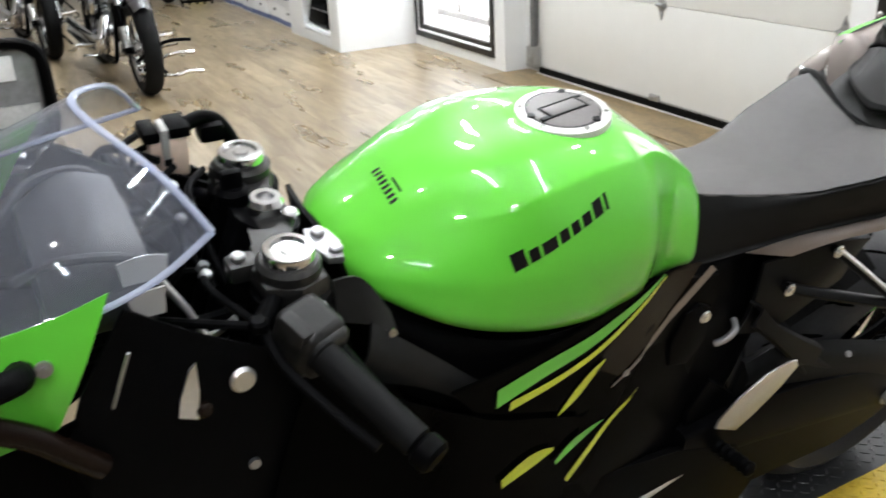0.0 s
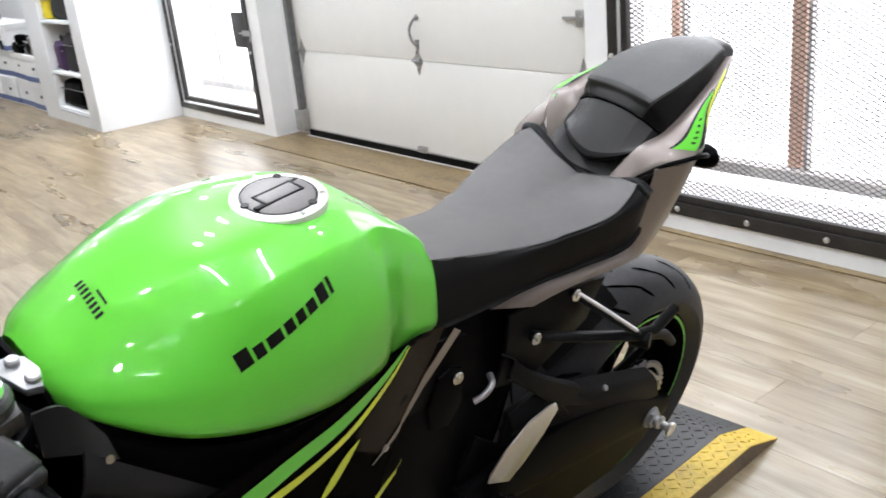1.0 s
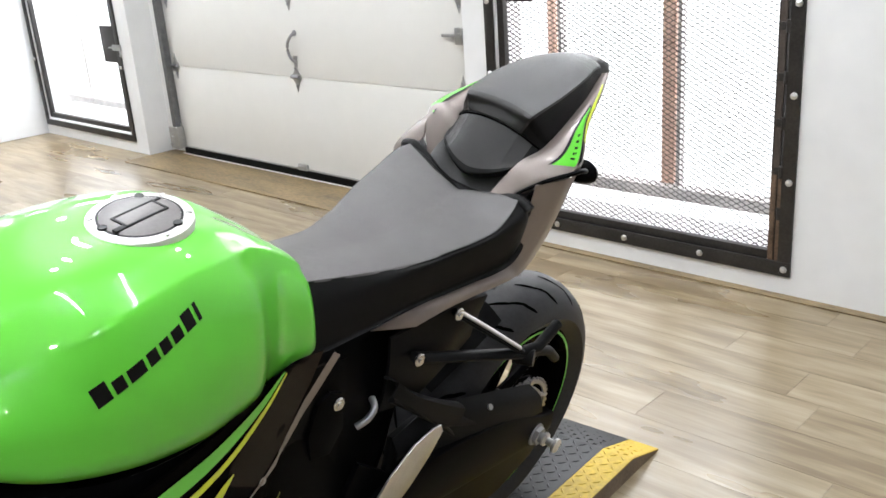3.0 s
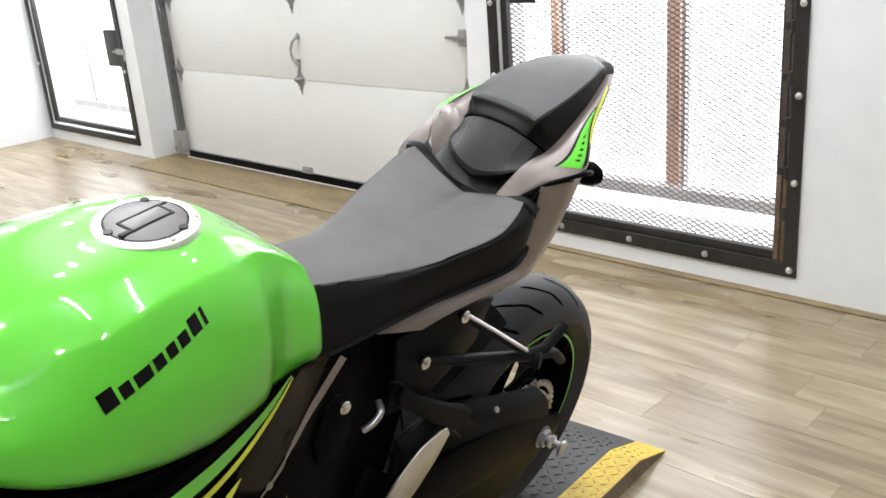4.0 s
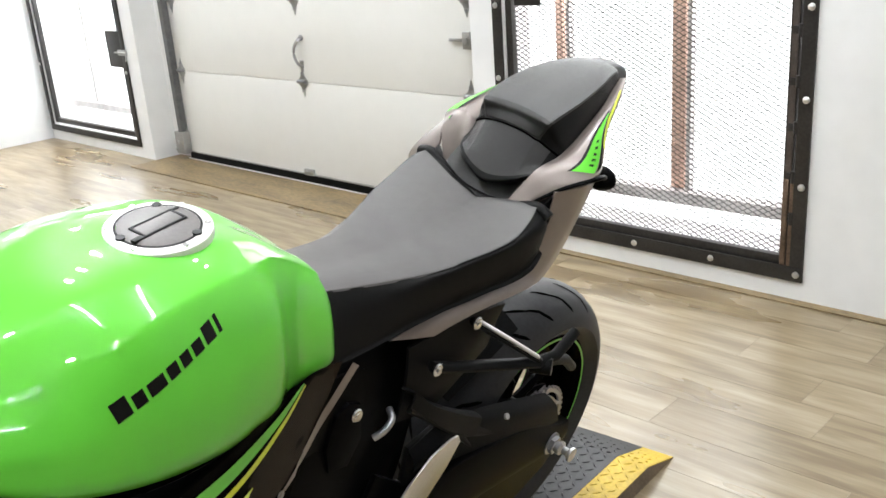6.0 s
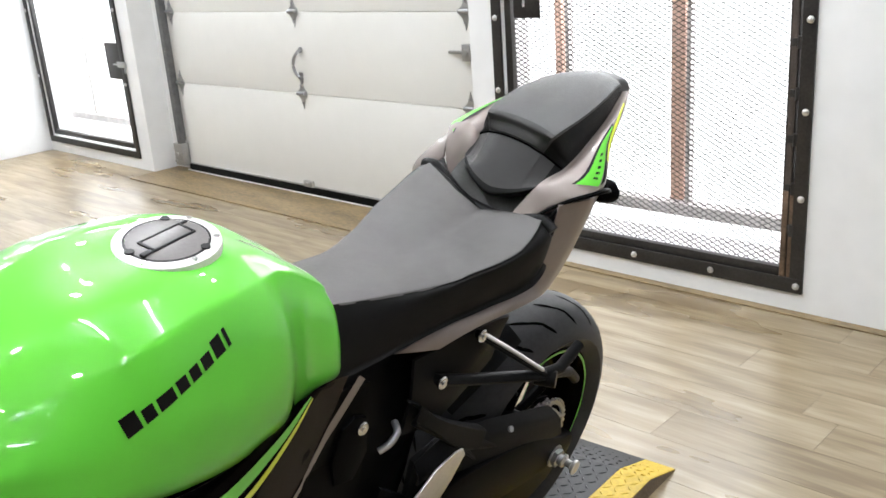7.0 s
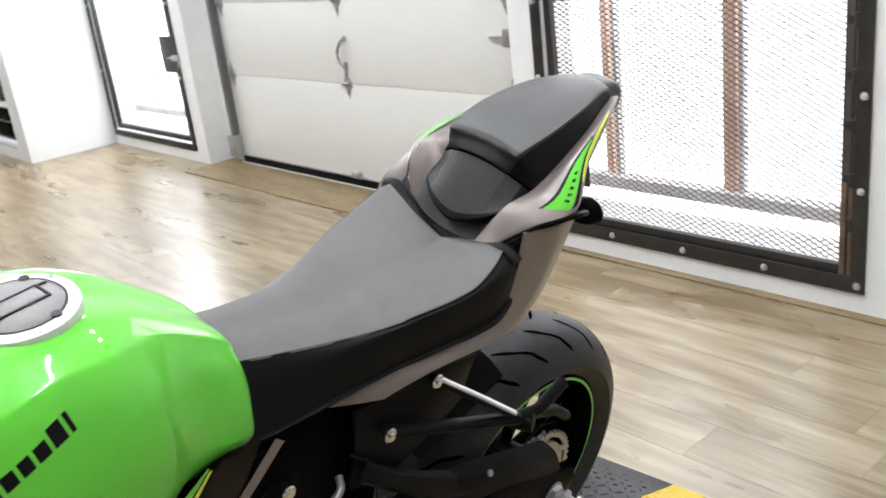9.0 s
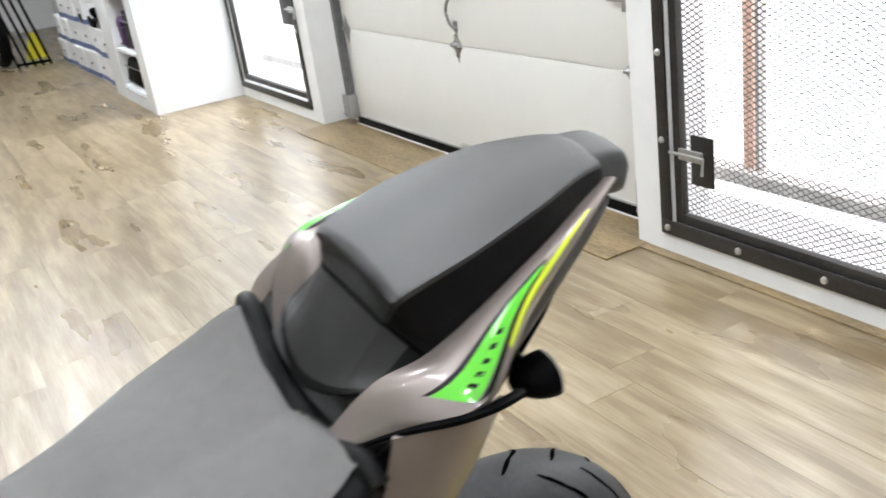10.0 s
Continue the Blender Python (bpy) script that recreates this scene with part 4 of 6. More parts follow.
part("swingarm_cover", prism([(-.47, .555), (-.37, .572), (-.28, .522), (-.13, .430), (.085, .282), (.10, .245), (.055, .20), (-.06, .165), (-.30, .17), (-.50, .22)], .012, .004, at=.096), M_SATIN, bike, "satin black swingarm plate")
part("swingarm_ridge", sheet([[(.108, -.47, .553), (.109, -.37, .570), (.110, -.28, .520), (.111, -.13, .428), (.112, .075, .287)], [(.124, -.47, .530), (.128, -.36, .540), (.129, -.265, .492), (.130, -.12, .402), (.126, .082, .270)], [(.122, -.47, .512), (.126, -.355, .520), (.127, -.26, .475), (.128, -.115, .386), (.124, .085, .258)]], .004), M_SATIN, bike, "satin black raised edge of the swingarm")
part("belly_cover", prism([(-1.02, .50), (-.62, .44), (-.46, .385), (-.36, .25), (-.42, .12), (-.60, .085), (-1.02, .10)], .014, .005, at=.128), M_BLACK_PLASTIC, bike, "black lower belly cover")
part("muffler", lathe([(0, 0), (.045, .002), (.058, .05), (.062, .18), (.058, .36), (.04, .40), (0, .40)], (-.17, -.42, .36), (-.06, .9, .5), 24), M_BLACK_METAL, bike, "dark muffler on the far side")
part("exhaust", tube(spline([(.02, -.75, .13), (-.03, -.52, .12), (-.10, -.35, .17), (-.15, -.12, .28)], 5), .05, 16), M_BLACK_METAL, bike, "dark exhaust under the engine")
# -- passenger peg hanger --
hanger = part("peg_hanger", joined([
    tube([(.120, -.366, .774), (.148, -.30, .722), (.178, -.222, .660)], .0095, 10, flat=.7),
    tube(spline([(.118, -.455, .723), (.128, -.40, .703), (.150, -.31, .677), (.176, -.222, .655)], 5), .0125, 10, flat=.75)]), M_SATIN, bike, "black cast passenger peg hanger")
part("bright_edge", tube([(.127, -.362, .777), (.154, -.298, .727), (.180, -.235, .676)], .0062, 8, flat=.6), M_ALU, hanger, "bright metal edge")
part("passenger_peg", joined([tube([(.174, -.225, .655), (.182, -.175, .650), (.176, -.105, .668)], .011, 10), tube([(.160, -.215, .640), (.194, -.200, .644)], .016, 10), tube([(.170, -.19, .64), (.168, -.10, .60), (.160, -.05, .555)], .010, 10)]), M_SATIN, hanger, "folded black passenger peg")
for c in ((.128, -.366, .774), (.127, -.455, .723)):
    part("hanger_bolt", joined([disc(c, (1, 0, .1), .0115, .007, 16, bevel=.002), disc((c[0] + .004, c[1], c[2]), (1, 0, .1), .005, .003, 6)]), M_CHROME, hanger, "bright hanger bolt")
part("subframe_plate", sheet([[(.10, -.50, .77), (.108, -.42, .775), (.112, -.34, .775), (.11, -.26, .76)], [(.105, -.50, .70), (.11, -.42, .69), (.112, -.34, .71), (.10, -.26, .72)], [(.095, -.50, .62), (.10, -.42, .61), (.10, -.34, .64), (.09, -.26, .66)]], .006), M_SATIN, bike, "black subframe plate")
# right side silencer
part("silencer", section_loft([
    (-.62, [(0, .46), (.03, .455), (.05, .44), (.055, .41), (.05, .37), (.03, .35), (0, .345)]),
    (-.35, [(0, .52), (.035, .515), (.055, .495), (.06, .46), (.055, .42), (.035, .40), (0, .395)]),
    (-.08, [(0, .55), (.03, .545), (.048, .53), (.052, .50), (.048, .47), (.03, .455), (0, .45)])], 4, 3,
    lambda p: Vector((p.x - .21, p.y, p.z))), M_STEEL, bike, "dull steel silencer")

# -- frame, engine and side panels --
spar = part("frame_spar", sheet([
    [(.085, -1.21, .935), (.125, -1.13, .885), (.142, -1.03, .838), (.138, -.92, .812), (.122, -.80, .806), (.105, -.70, .80), (.10, -.60, .78)],
    [(.105, -1.21, .915), (.140, -1.13, .860), (.152, -1.03, .812), (.150, -.92, .785), (.132, -.80, .775), (.113, -.70, .75), (.108, -.60, .72)],
    [(.100, -1.21, .84), (.13, -1.13, .77), (.14, -1.03, .71), (.135, -.92, .68), (.12, -.80, .66), (.105, -.70, .60), (.10, -.60, .55)]], .008), M_BLACK_METAL, bike, "black aluminium frame spar")
part("frame_spar", flipped(sheet([
    [(.085, -1.21, .935), (.142, -1.03, .838), (.122, -.80, .806), (.10, -.60, .78)],
    [(.105, -1.21, .915), (.152, -1.03, .812), (.132, -.80, .775), (.108, -.60, .72)],
    [(.100, -1.21, .84), (.14, -1.03, .71), (.12, -.80, .66), (.10, -.60, .55)]], .008)), M_BLACK_METAL, bike)
part("engine", section_loft([
    (-1.12, [(0, .72), (.06, .72), (.09, .70), (.10, .62), (.10, .40), (.08, .25), (0, .24)]),
    (-.95, [(0, .80), (.08, .79), (.12, .74), (.13, .62), (.13, .38), (.10, .22), (0, .20)]),
    (-.75, [(0, .80), (.08, .79), (.11, .72), (.13, .60), (.14, .40), (.10, .24), (0, .22)]),
    (-.55, [(0, .80), (.06, .78), (.085, .70), (.09, .58), (.10, .42), (.08, .28), (0, .26)]),
    (-.42, [(0, .80), (.05, .78), (.07, .72), (.07, .62), (.06, .52), (.05, .46), (0, .45)])], 4, 3), M_BLACK_METAL, bike, "black engine and inner covers")
part("shock", joined([tube([(.0, -.46, .76), (.0, -.44, .48)], .028, 14)] + [disc((0, -.455 + .002 * k, .72 - .028 * k), (0, -.07, 1), .04, .012, 16, bevel=.004) for k in range(8)]), M_BLACK_METAL, bike, "black rear shock with its spring")


def side_x(y, z):
    """How far the side fairing stands out at a place along the bike."""
    t = (-.70 - y) / .36
    return .110 + .072 * max(0, min(1.25, t)) + .05 * max(0, .80 - z) * (1 if y < -.75 else .4)


def panel(rows, lift=0.0, thick=.004):
    return sheet([[(side_x(y, z) + lift, y, z) for y, z in r] for r in rows], thick)


fairing = part("side_fairing", panel([
    [(-1.30, .955), (-1.20, .868), (-1.11, .80), (-1.05, .755), (-.96, .705), (-.88, .66)],
    [(-1.33, .87), (-1.22, .79), (-1.12, .72), (-1.05, .68), (-.97, .63), (-.89, .58)],
    [(-1.36, .70), (-1.24, .62), (-1.13, .56), (-1.05, .52), (-.97, .49), (-.90, .46)],
    [(-1.36, .42), (-1.24, .34), (-1.13, .28), (-1.05, .25), (-.97, .23), (-.90, .22)]], .012), M_BLACK_GLOSS, bike, "gloss black side fairing")
part("side_fairing", flipped(panel([
    [(-1.30, .955), (-1.11, .80), (-.96, .705), (-.80, .62)],
    [(-1.36, .70), (-1.13, .56), (-.97, .49), (-.80, .44)],
    [(-1.36, .42), (-1.13, .28), (-.97, .23), (-.80, .22)]], .012)), M_BLACK_GLOSS, bike)
side = part("side_panel", panel([
    [(-1.13, .838), (-1.02, .825), (-.90, .822), (-.80, .832), (-.73, .840), (-.685, .832)],
    [(-1.10, .800), (-1.00, .780), (-.90, .770), (-.80, .775), (-.74, .785), (-.70, .785)],
    [(-1.08, .765), (-.99, .720), (-.91, .690), (-.83, .680), (-.77, .70), (-.72, .72)],
    [(-1.04, .70), (-.97, .65), (-.91, .61), (-.86, .60), (-.82, .62), (-.79, .63)],
    [(-1.01, .60), (-.95, .54), (-.91, .52), (-.87, .51), (-.85, .51), (-.83, .52)]]), M_BLACK_GLOSS, bike, "gloss black side panel with painted stripes")


def stripe(name, line, material, label, lift=.0062, on=None):
    """A painted stripe on the side panel: points (y, z, width) down its middle."""
    pts = spline(line, 5)
    a, b = [], []
    for i, p in enumerate(pts):
        d = pts[min(i + 1, len(pts) - 1)] - pts[max(i - 1, 0)]
        n = Vector((-d.y, d.x)).normalized() * p.z / 2
        for row, s in ((a, 1), (b, -1)):
            y, z = p.x + s * n.x, p.y + s * n.y
            row.append((side_x(y, z) + lift, y, z))
    return part(name, loft([a, b], cap=False, closed=False), material, on or side, label, way=(1, 0, 0))


stripe("green_stripe", [(-.746, .842, .004), (-.80, .812, .016), (-.883, .792, .023), (-.973, .790, .027), (-1.053, .786, .031)], M_GREEN, "lime green stripe")
stripe("yellow_stripe", [(-.742, .837, .004), (-.785, .801, .009), (-.857, .768, .011), (-.938, .757, .012), (-1.028, .760, .015)], M_YELLOW, "acid yellow stripe")
stripe("yellow_stripe", [(-.845, .741, .003), (-.870, .726, .016), (-.900, .704, .018), (-.928, .686, .003)], M_YELLOW, "acid yellow stripe")
stripe("grey_stripe", [(-.638, .816, .018), (-.683, .766, .017), (-.727, .723, .014), (-.768, .693, .009), (-.816, .674, .003)], M_TITAN, "thin grey stripe")
stripe("green_stripe", [(-.835, .632, .002), (-.865, .629, .012), (-.900, .621, .018), (-.929, .606, .010)], M_GREEN, "lime green stripe", .0172, fairing)
stripe("yellow_stripe", [(-.742, .628, .005), (-.80, .604, .012), (-.845, .565, .015), (-.885, .530, .016)], M_YELLOW, "acid yellow stripe")
stripe("yellow_stripe", [(-.938, .640, .006), (-.965, .643, .022), (-.995, .643, .027), (-1.035, .636, .018)], M_YELLOW, "acid yellow stripe", .0172, fairing)
part("brown_insert", panel([
    [(-.742, .826), (-.715, .838), (-.690, .836), (-.665, .832)],
    [(-.79, .786), (-.755, .776), (-.725, .765), (-.700, .757)],
    [(-.845, .757), (-.81, .735), (-.78, .715), (-.752, .709)],
    [(-.855, .728), (-.84, .715), (-.82, .700), (-.800, .684)]], .0045, .0012), M_BLACK_BROWN, side, "dark brown metallic panel inlay")
part("panel_bolt", disc((side_x(-.786, .683) + .004, -.786, .683), (1, 0, .1), .006, .004, 12), M_STEEL, side)
# bracket with its bolt, clutch cover, foot controls
part("frame_bracket", prism([(-0.681, 0.683), (-0.666, 0.735), (-0.641, 0.745), (-0.616, 0.733), (-0.606, 0.663), (-0.631, 0.623), (-0.671, 0.633)], .012, .003, at=.104), M_BLACK_METAL, bike, "black frame bracket")
part("frame_bolt", joined([disc((.118, -0.628, 0.721), (1, 0, .1), .011, .010, 16, bevel=.002), disc((.123, -0.628, 0.721), (1, 0, .1), .005, .002, 6)]), M_CHROME, bike, "bright frame bolt")
part("hose_joint", tube(spline([(0.1, -0.558, 0.625), (0.108, -0.543, 0.637), (0.106, -0.526, 0.650), (0.09, -0.516, 0.655)], 4), .006, 10), M_STEEL, bike, "silver hose joint")
heel = part("heel_guard", prism([(-.544, .465), (-.541, .483), (-.508, .522), (-.457, .556), (-.407, .566), (-.388, .563), (-.379, .546), (-.408, .504), (-.452, .462), (-.487, .436)], 0.004, .001, at=.143), M_ALU, bike, "brushed aluminium heel guard")
part("foot_peg", lathe([(.0, 0), (.012, .0)] + [(.0125 + (.003 if k % 2 else 0), .02 + .0065 * k) for k in range(13)] + [(.0, .102)], (.115, -.515, .40), (1, .15, .05), 12), M_BLACK_METAL, bike, "black ribbed rider foot peg")
part("rearset_plate", prism([(-.56, .56), (-.49, .50), (-.47, .42), (-.49, .37), (-.54, .36), (-.58, .42), (-.59, .50)], .010, .003, at=.108), M_BLACK_METAL, bike, "black rider peg bracket")
part("shift_rod", tube([(.125, -.50, .385), (.13, -.70, .37)], .005, 8), M_STEEL, bike, "steel shift rod")
part("shift_lever", joined([tube([(.13, -.52, .375), (.14, -.67, .345)], .008, 8), tube([(.135, -.67, .345), (.185, -.675, .345)], .009, 10)]), M_ALU, bike, "silver shift lever")
part("side_stand", tube(spline([(.11, -.70, .27), (.16, -.66, .15), (.235, -.60, -.045)], 5), .012, 10), M_BLACK_METAL, bike, "black side stand")
part("stand_foot", disc((.24, -.60, -.052), (.26, 0, .96), .028, .008, 16), M_BLACK_METAL, bike)

# -- front of the motorcycle --
# haze here is a pale diffuse veil in place of the reflected ceiling
M_SCREEN = clear("clear_acrylic", (0.93, 0.935, 0.955), 0.02, haze=0.07)
M_SCREEN_EDGE = clear("polished_acrylic_edge", (0.78, 0.80, 0.90), 0.05, haze=0.38)
M_AMBER = mat("tinted_reservoir_plastic", (0.74, 0.56, 0.46), 0.3, vary=0.1, coat=0.3)
M_SWITCH = mat("worn_grey_switch_plastic", (0.012, 0.0115, 0.011), 0.45, vary=0.35, scale=30, bump=0.2, bump_scale=300, spec=0.25)
M_FORK = mat("grey_cast_clamp", (0.034, 0.033, 0.032), 0.33, 0.55, vary=0.35, scale=25)

M_DASH = mat("grey_dash_plastic", (0.035, 0.035, 0.038), 0.45, vary=0.2, scale=20)
edge_l = [(.13, -1.37, 1.085), (.152, -1.43, 1.062), (.158, -1.50, 1.045), (.140, -1.58, 1.03), (.06, -1.68, .985)]
mid_l = [(.095, -1.405, 1.135), (.105, -1.46, 1.115), (.105, -1.53, 1.09), (.085, -1.60, 1.05), (.035, -1.685, .988)]
ridge = [(0, -1.455, 1.168), (0, -1.49, 1.150), (0, -1.55, 1.112), (0, -1.61, 1.065), (0, -1.69, .99)]
neg = lambda row: [(-x, y, z) for x, y, z in row]
screen = part("windscreen", sheet([edge_l, mid_l, ridge, neg(mid_l), neg(edge_l)], .003, 5, 5), M_SCREEN, bike, "clear acrylic windscreen")
rim_line = spline([edge_l[0], mid_l[0], ridge[0], neg(mid_l)[0], neg(edge_l)[0]], 8)
part("screen_edge", tube(rim_line, .0042, 8, flat=.7), M_SCREEN_EDGE, screen, "thick polished screen edge")
for row in (edge_l, neg(edge_l)):
    part("screen_edge", tube(spline(row, 5), .004, 8, flat=.7), M_SCREEN_EDGE, screen)


def nose():
    return sheet([
        [(.166, -1.474, 1.072), (.160, -1.53, 1.052), (.141, -1.60, 1.03), (.07, -1.69, .975), (0, -1.725, .965)],
        [(.183, -1.503, 1.016), (.180, -1.562, .990), (.155, -1.63, .96), (.08, -1.71, .92), (0, -1.745, .91)],
        [(.188, -1.536, .954), (.184, -1.582, .940), (.157, -1.645, .910), (.08, -1.72, .872), (0, -1.755, .86)]], .004)


both("nose_fairing", nose, M_GREEN, bike, "lime green nose fairing")
both("nose_lower", lambda: sheet([
    [(.187, -1.520, .956), (.182, -1.585, .935), (.14, -1.668, .895), (0, -1.75, .865)],
    [(.19, -1.50, .80), (.175, -1.57, .78), (.12, -1.64, .76), (0, -1.70, .74)],
    [(.17, -1.42, .68), (.15, -1.50, .66), (.10, -1.56, .65), (0, -1.60, .64)]], .004), M_BLACK_GLOSS, bike, "gloss black lower nose")
both("inner_fairing", lambda: sheet([
    [(.160, -1.462, 1.045), (.165, -1.40, 1.00), (.180, -1.33, .965), (.186, -1.27, .93)],
    [(.190, -1.53, .935), (.197, -1.44, .90), (.20, -1.36, .87), (.198, -1.28, .845)],
    [(.19, -1.50, .79), (.198, -1.43, .77), (.20, -1.36, .75), (.198, -1.28, .72)],
    [(.17, -1.42, .60), (.19, -1.38, .58), (.20, -1.33, .56), (.198, -1.26, .54)]], .004), M_BLACK_PLASTIC, bike, "black inner fairing panel")
part("fairing_screw", joined([disc((.1825, -1.537, 1.022), (1, 0, .3), .0075, .004, 14), disc((.185, -1.537, 1.023), (1, 0, .3), .0035, .003, 6)]), M_STEEL, bike, "small grey fairing screw")
part("fairing_edge", tube(spline([(.195, -1.62, 1.005), (.200, -1.581, .983), (.202, -1.557, .965), (.203, -1.534, .938), (.201, -1.508, .905)], 4), .012, 10), M_BLACK_BROWN, bike, "glossy dark brown lower edge of the nose")
part("panel_edge", tube(spline([(.200, -1.470, 1.030), (.202, -1.480, 1.004), (.203, -1.490, .975)], 4), .0018, 6), M_STEEL, bike, "thin grey panel edge")
part("screen_bracket", sheet([[(.146, -1.457, 1.047), (.146, -1.421, 1.049)], [(.150, -1.452, 1.022), (.150, -1.424, 1.022)]], .003, 2, 2), M_LENS, bike, "pale bracket under the screen")
# added pale plate that imitates a white reflection in the windscreen
part("screen_reflection", sheet([[(.108, -1.455, 1.056), (.108, -1.43, 1.060), (.108, -1.408, 1.055)], [(.114, -1.453, 1.034), (.116, -1.43, 1.036), (.114, -1.412, 1.034)]], .003, 3, 2), M_LENS, bike, "pale plate standing in for a reflection in the screen")
part("frame_cover", sheet([[(.150, -1.210, .935), (.166, -1.144, .880), (.166, -1.058, .796), (.164, -.984, .728)], [(.168, -1.222, .905), (.176, -1.158, .865), (.176, -1.085, .802), (.172, -1.005, .728)], [(.166, -1.239, .870), (.176, -1.176, .851), (.178, -1.112, .807), (.174, -1.029, .727)]], .004), M_COVER, bike, "satin dark grey frame cover")
part("cover_bolt", disc((.160, -1.190, .922), (1, 0, .4), .005, .005, 10), M_CHROME, bike, "small bright cover bolt")
part("air_duct", sheet([[(.125, -1.245, .985), (.130, -1.213, .982), (.135, -1.180, .930)], [(.140, -1.245, .94), (.148, -1.210, .930), (.150, -1.175, .905)]], .006, 4, 3), M_COVER, bike, "dark grey air duct beside the tank")
part("tag_knob", disc((.208, -1.412, .944), (1, .2, .2), .008, .012, 12, bevel=.003), M_BLACK_BROWN, bike, "brown plastic knob")
both("mirror_mount", lambda: tube(spline([(.178, -1.556, 1.020), (.200, -1.562, 1.032), (.225, -1.61, 1.045), (.26, -1.67, 1.07), (.33, -1.715, 1.10)], 4), .013, 10, flat=.9), M_BLACK_PLASTIC, bike, "black mirror arm")
both("mirror", lambda: section_loft([
    (-1.75, [(0, .03), (.02, .028), (.035, .02), (.04, 0), (.035, -.02), (.02, -.028), (0, -.03)]),
    (-1.725, [(0, .045), (.035, .042), (.07, .032), (.085, 0), (.07, -.03), (.035, -.04), (0, -.042)]),
    (-1.705, [(0, .045), (.035, .042), (.07, .032), (.085, 0), (.07, -.03), (.035, -.04), (0, -.042)])], 3, 3, lambda p: Vector((p.x * .9 + .37, p.y, p.z + 1.12))), M_SMOKE, bike, "dark rear-view mirror")
part("dashboard", section_loft([
    (-1.52, [(0, 1.03), (.05, 1.028), (.08, 1.02), (.09, 1.0), (.09, .97), (.07, .95), (0, .95)]),
    (-1.47, [(0, 1.06), (.05, 1.058), (.085, 1.05), (.095, 1.02), (.095, .98), (.07, .955), (0, .95)]),
    (-1.42, [(0, 1.045), (.05, 1.043), (.085, 1.035), (.095, 1.01), (.095, .97), (.07, .95), (0, .945)])], 3, 3), M_DASH, bike, "dark grey instrument panel behind the screen")
part("dial", disc((.02, -1.425, 1.0), (0, 1, .35), .034, .012, 28, bevel=.002), M_STEEL, bike, "round grey instrument dial")
part("dial_glass", disc((.02, -1.418, 1.002), (0, 1, .35), .029, .004, 28), M_BLACK_GLOSS, bike)
part("front_stay", joined([tube([(.08, -1.55, .93), (.03, -1.28, .90)], .008, 8), tube([(-.08, -1.55, .93), (-.03, -1.28, .90)], .008, 8)]), M_BLACK_METAL, bike, "black fairing stay")
part("dash_bracket", joined([tube(spline([(.06, -1.41, 1.0), (.085, -1.44, 1.045), (.075, -1.50, 1.05), (.05, -1.54, 1.02)], 5), .005, 8), tube(spline([(-.06, -1.41, 1.0), (-.085, -1.44, 1.045), (-.075, -1.50, 1.05), (-.05, -1.54, 1.02)], 5), .005, 8)]), M_DASH, bike, "pale grey bracket behind the screen")
part("dash_cable", tube(spline([(.03, -1.415, 1.03), (.06, -1.385, 1.055), (.085, -1.39, 1.02), (.08, -1.42, .98)], 6), .0035, 8), M_BLACK_PLASTIC, bike, "thin looped cable")
part("headlight", joined([box(.03, .13, -1.72, -1.66, .86, .93, .02), box(-.13, -.03, -1.72, -1.66, .86, .93, .02)]), M_SMOKE, bike, "dark twin headlight")


def fork(x, y):
    f = part("fork_leg", tube([(x, y, 1.005), (x, -1.36, .62), (x, -1.405, .33)], .027, 16), M_BLACK_METAL, bike, "black front fork leg")
    part("fork_tube", lathe([(.0, .0), (.033, .0), (.034, .004), (.034, .03), (.030, .035), (.0, .035)], (x, y, .985), (0, -.0, 1), 28), M_FORK, f, "grey clamp round the fork tube")
    part("fork_cap", lathe([(.0265, .0), (.0275, .010), (.0255, .014), (.019, .0145), (.017, .011), (.009, .011), (.008, .014), (.0, .014)], (x, y, 1.018), (0, 0, 1), 32), M_CHROME, f, "bright silver fork cap")
    part("adjuster", disc((x, y, 1.030), (0, 0, 1), .006, .004, 6), M_ALU, f)
    return f


fork(.111, -1.289), fork(-.090, -1.268)
part("top_clamp", joined([
    prism([(-.130, -1.268), (-.118, -1.300), (-.075, -1.304), (-.045, -1.290), (0, -1.297), (.055, -1.303), (.085, -1.324), (.135, -1.322), (.150, -1.289), (.138, -1.256), (.09, -1.252), (.055, -1.268), (.022, -1.247), (-.02, -1.245), (-.05, -1.255), (-.075, -1.235), (-.118, -1.236)], .022, .005, axis="z", at=.983),
    box(.066, .094, -1.345, -1.312, .985, 1.008, .007)]), M_FORK, bike, "grey cast top fork clamp")
part("clamp_bolt", disc((.080, -1.332, 1.011), (0, 0, 1), .008, .008, 12, bevel=.002), M_STEEL, bike)
part("stem_nut", lathe([(.020, 0), (.021, .012), (.017, .018), (.010, .018), (.009, .012), (0, .012)], (.0, -1.272, 1.005), (0, 0, 1), 24), M_CHROME, bike, "bright steering stem nut")
part("ignition", joined([lathe([(.018, 0), (.019, .02), (.014, .025), (0, .025)], (-.03, -1.30, 1.0), (0, 0, 1), 20), box(-.036, -.024, -1.312, -1.288, 1.02, 1.045, .003)]), M_BLACK_METAL, bike, "black ignition switch with a key")
part("key_ring", disc((.024, -1.252, 1.010), (0, .1, 1), .010, .010, 18, bevel=.003), M_CHROME, bike, "bright round bolt head")
bracket = part("tank_bracket", prism([(.035, -1.242), (.06, -1.25), (.098, -1.238), (.102, -1.222), (.072, -1.213), (.045, -1.218)], .010, .003, axis="z", at=.985), M_STEEL, bike, "dull silver tank front bracket")
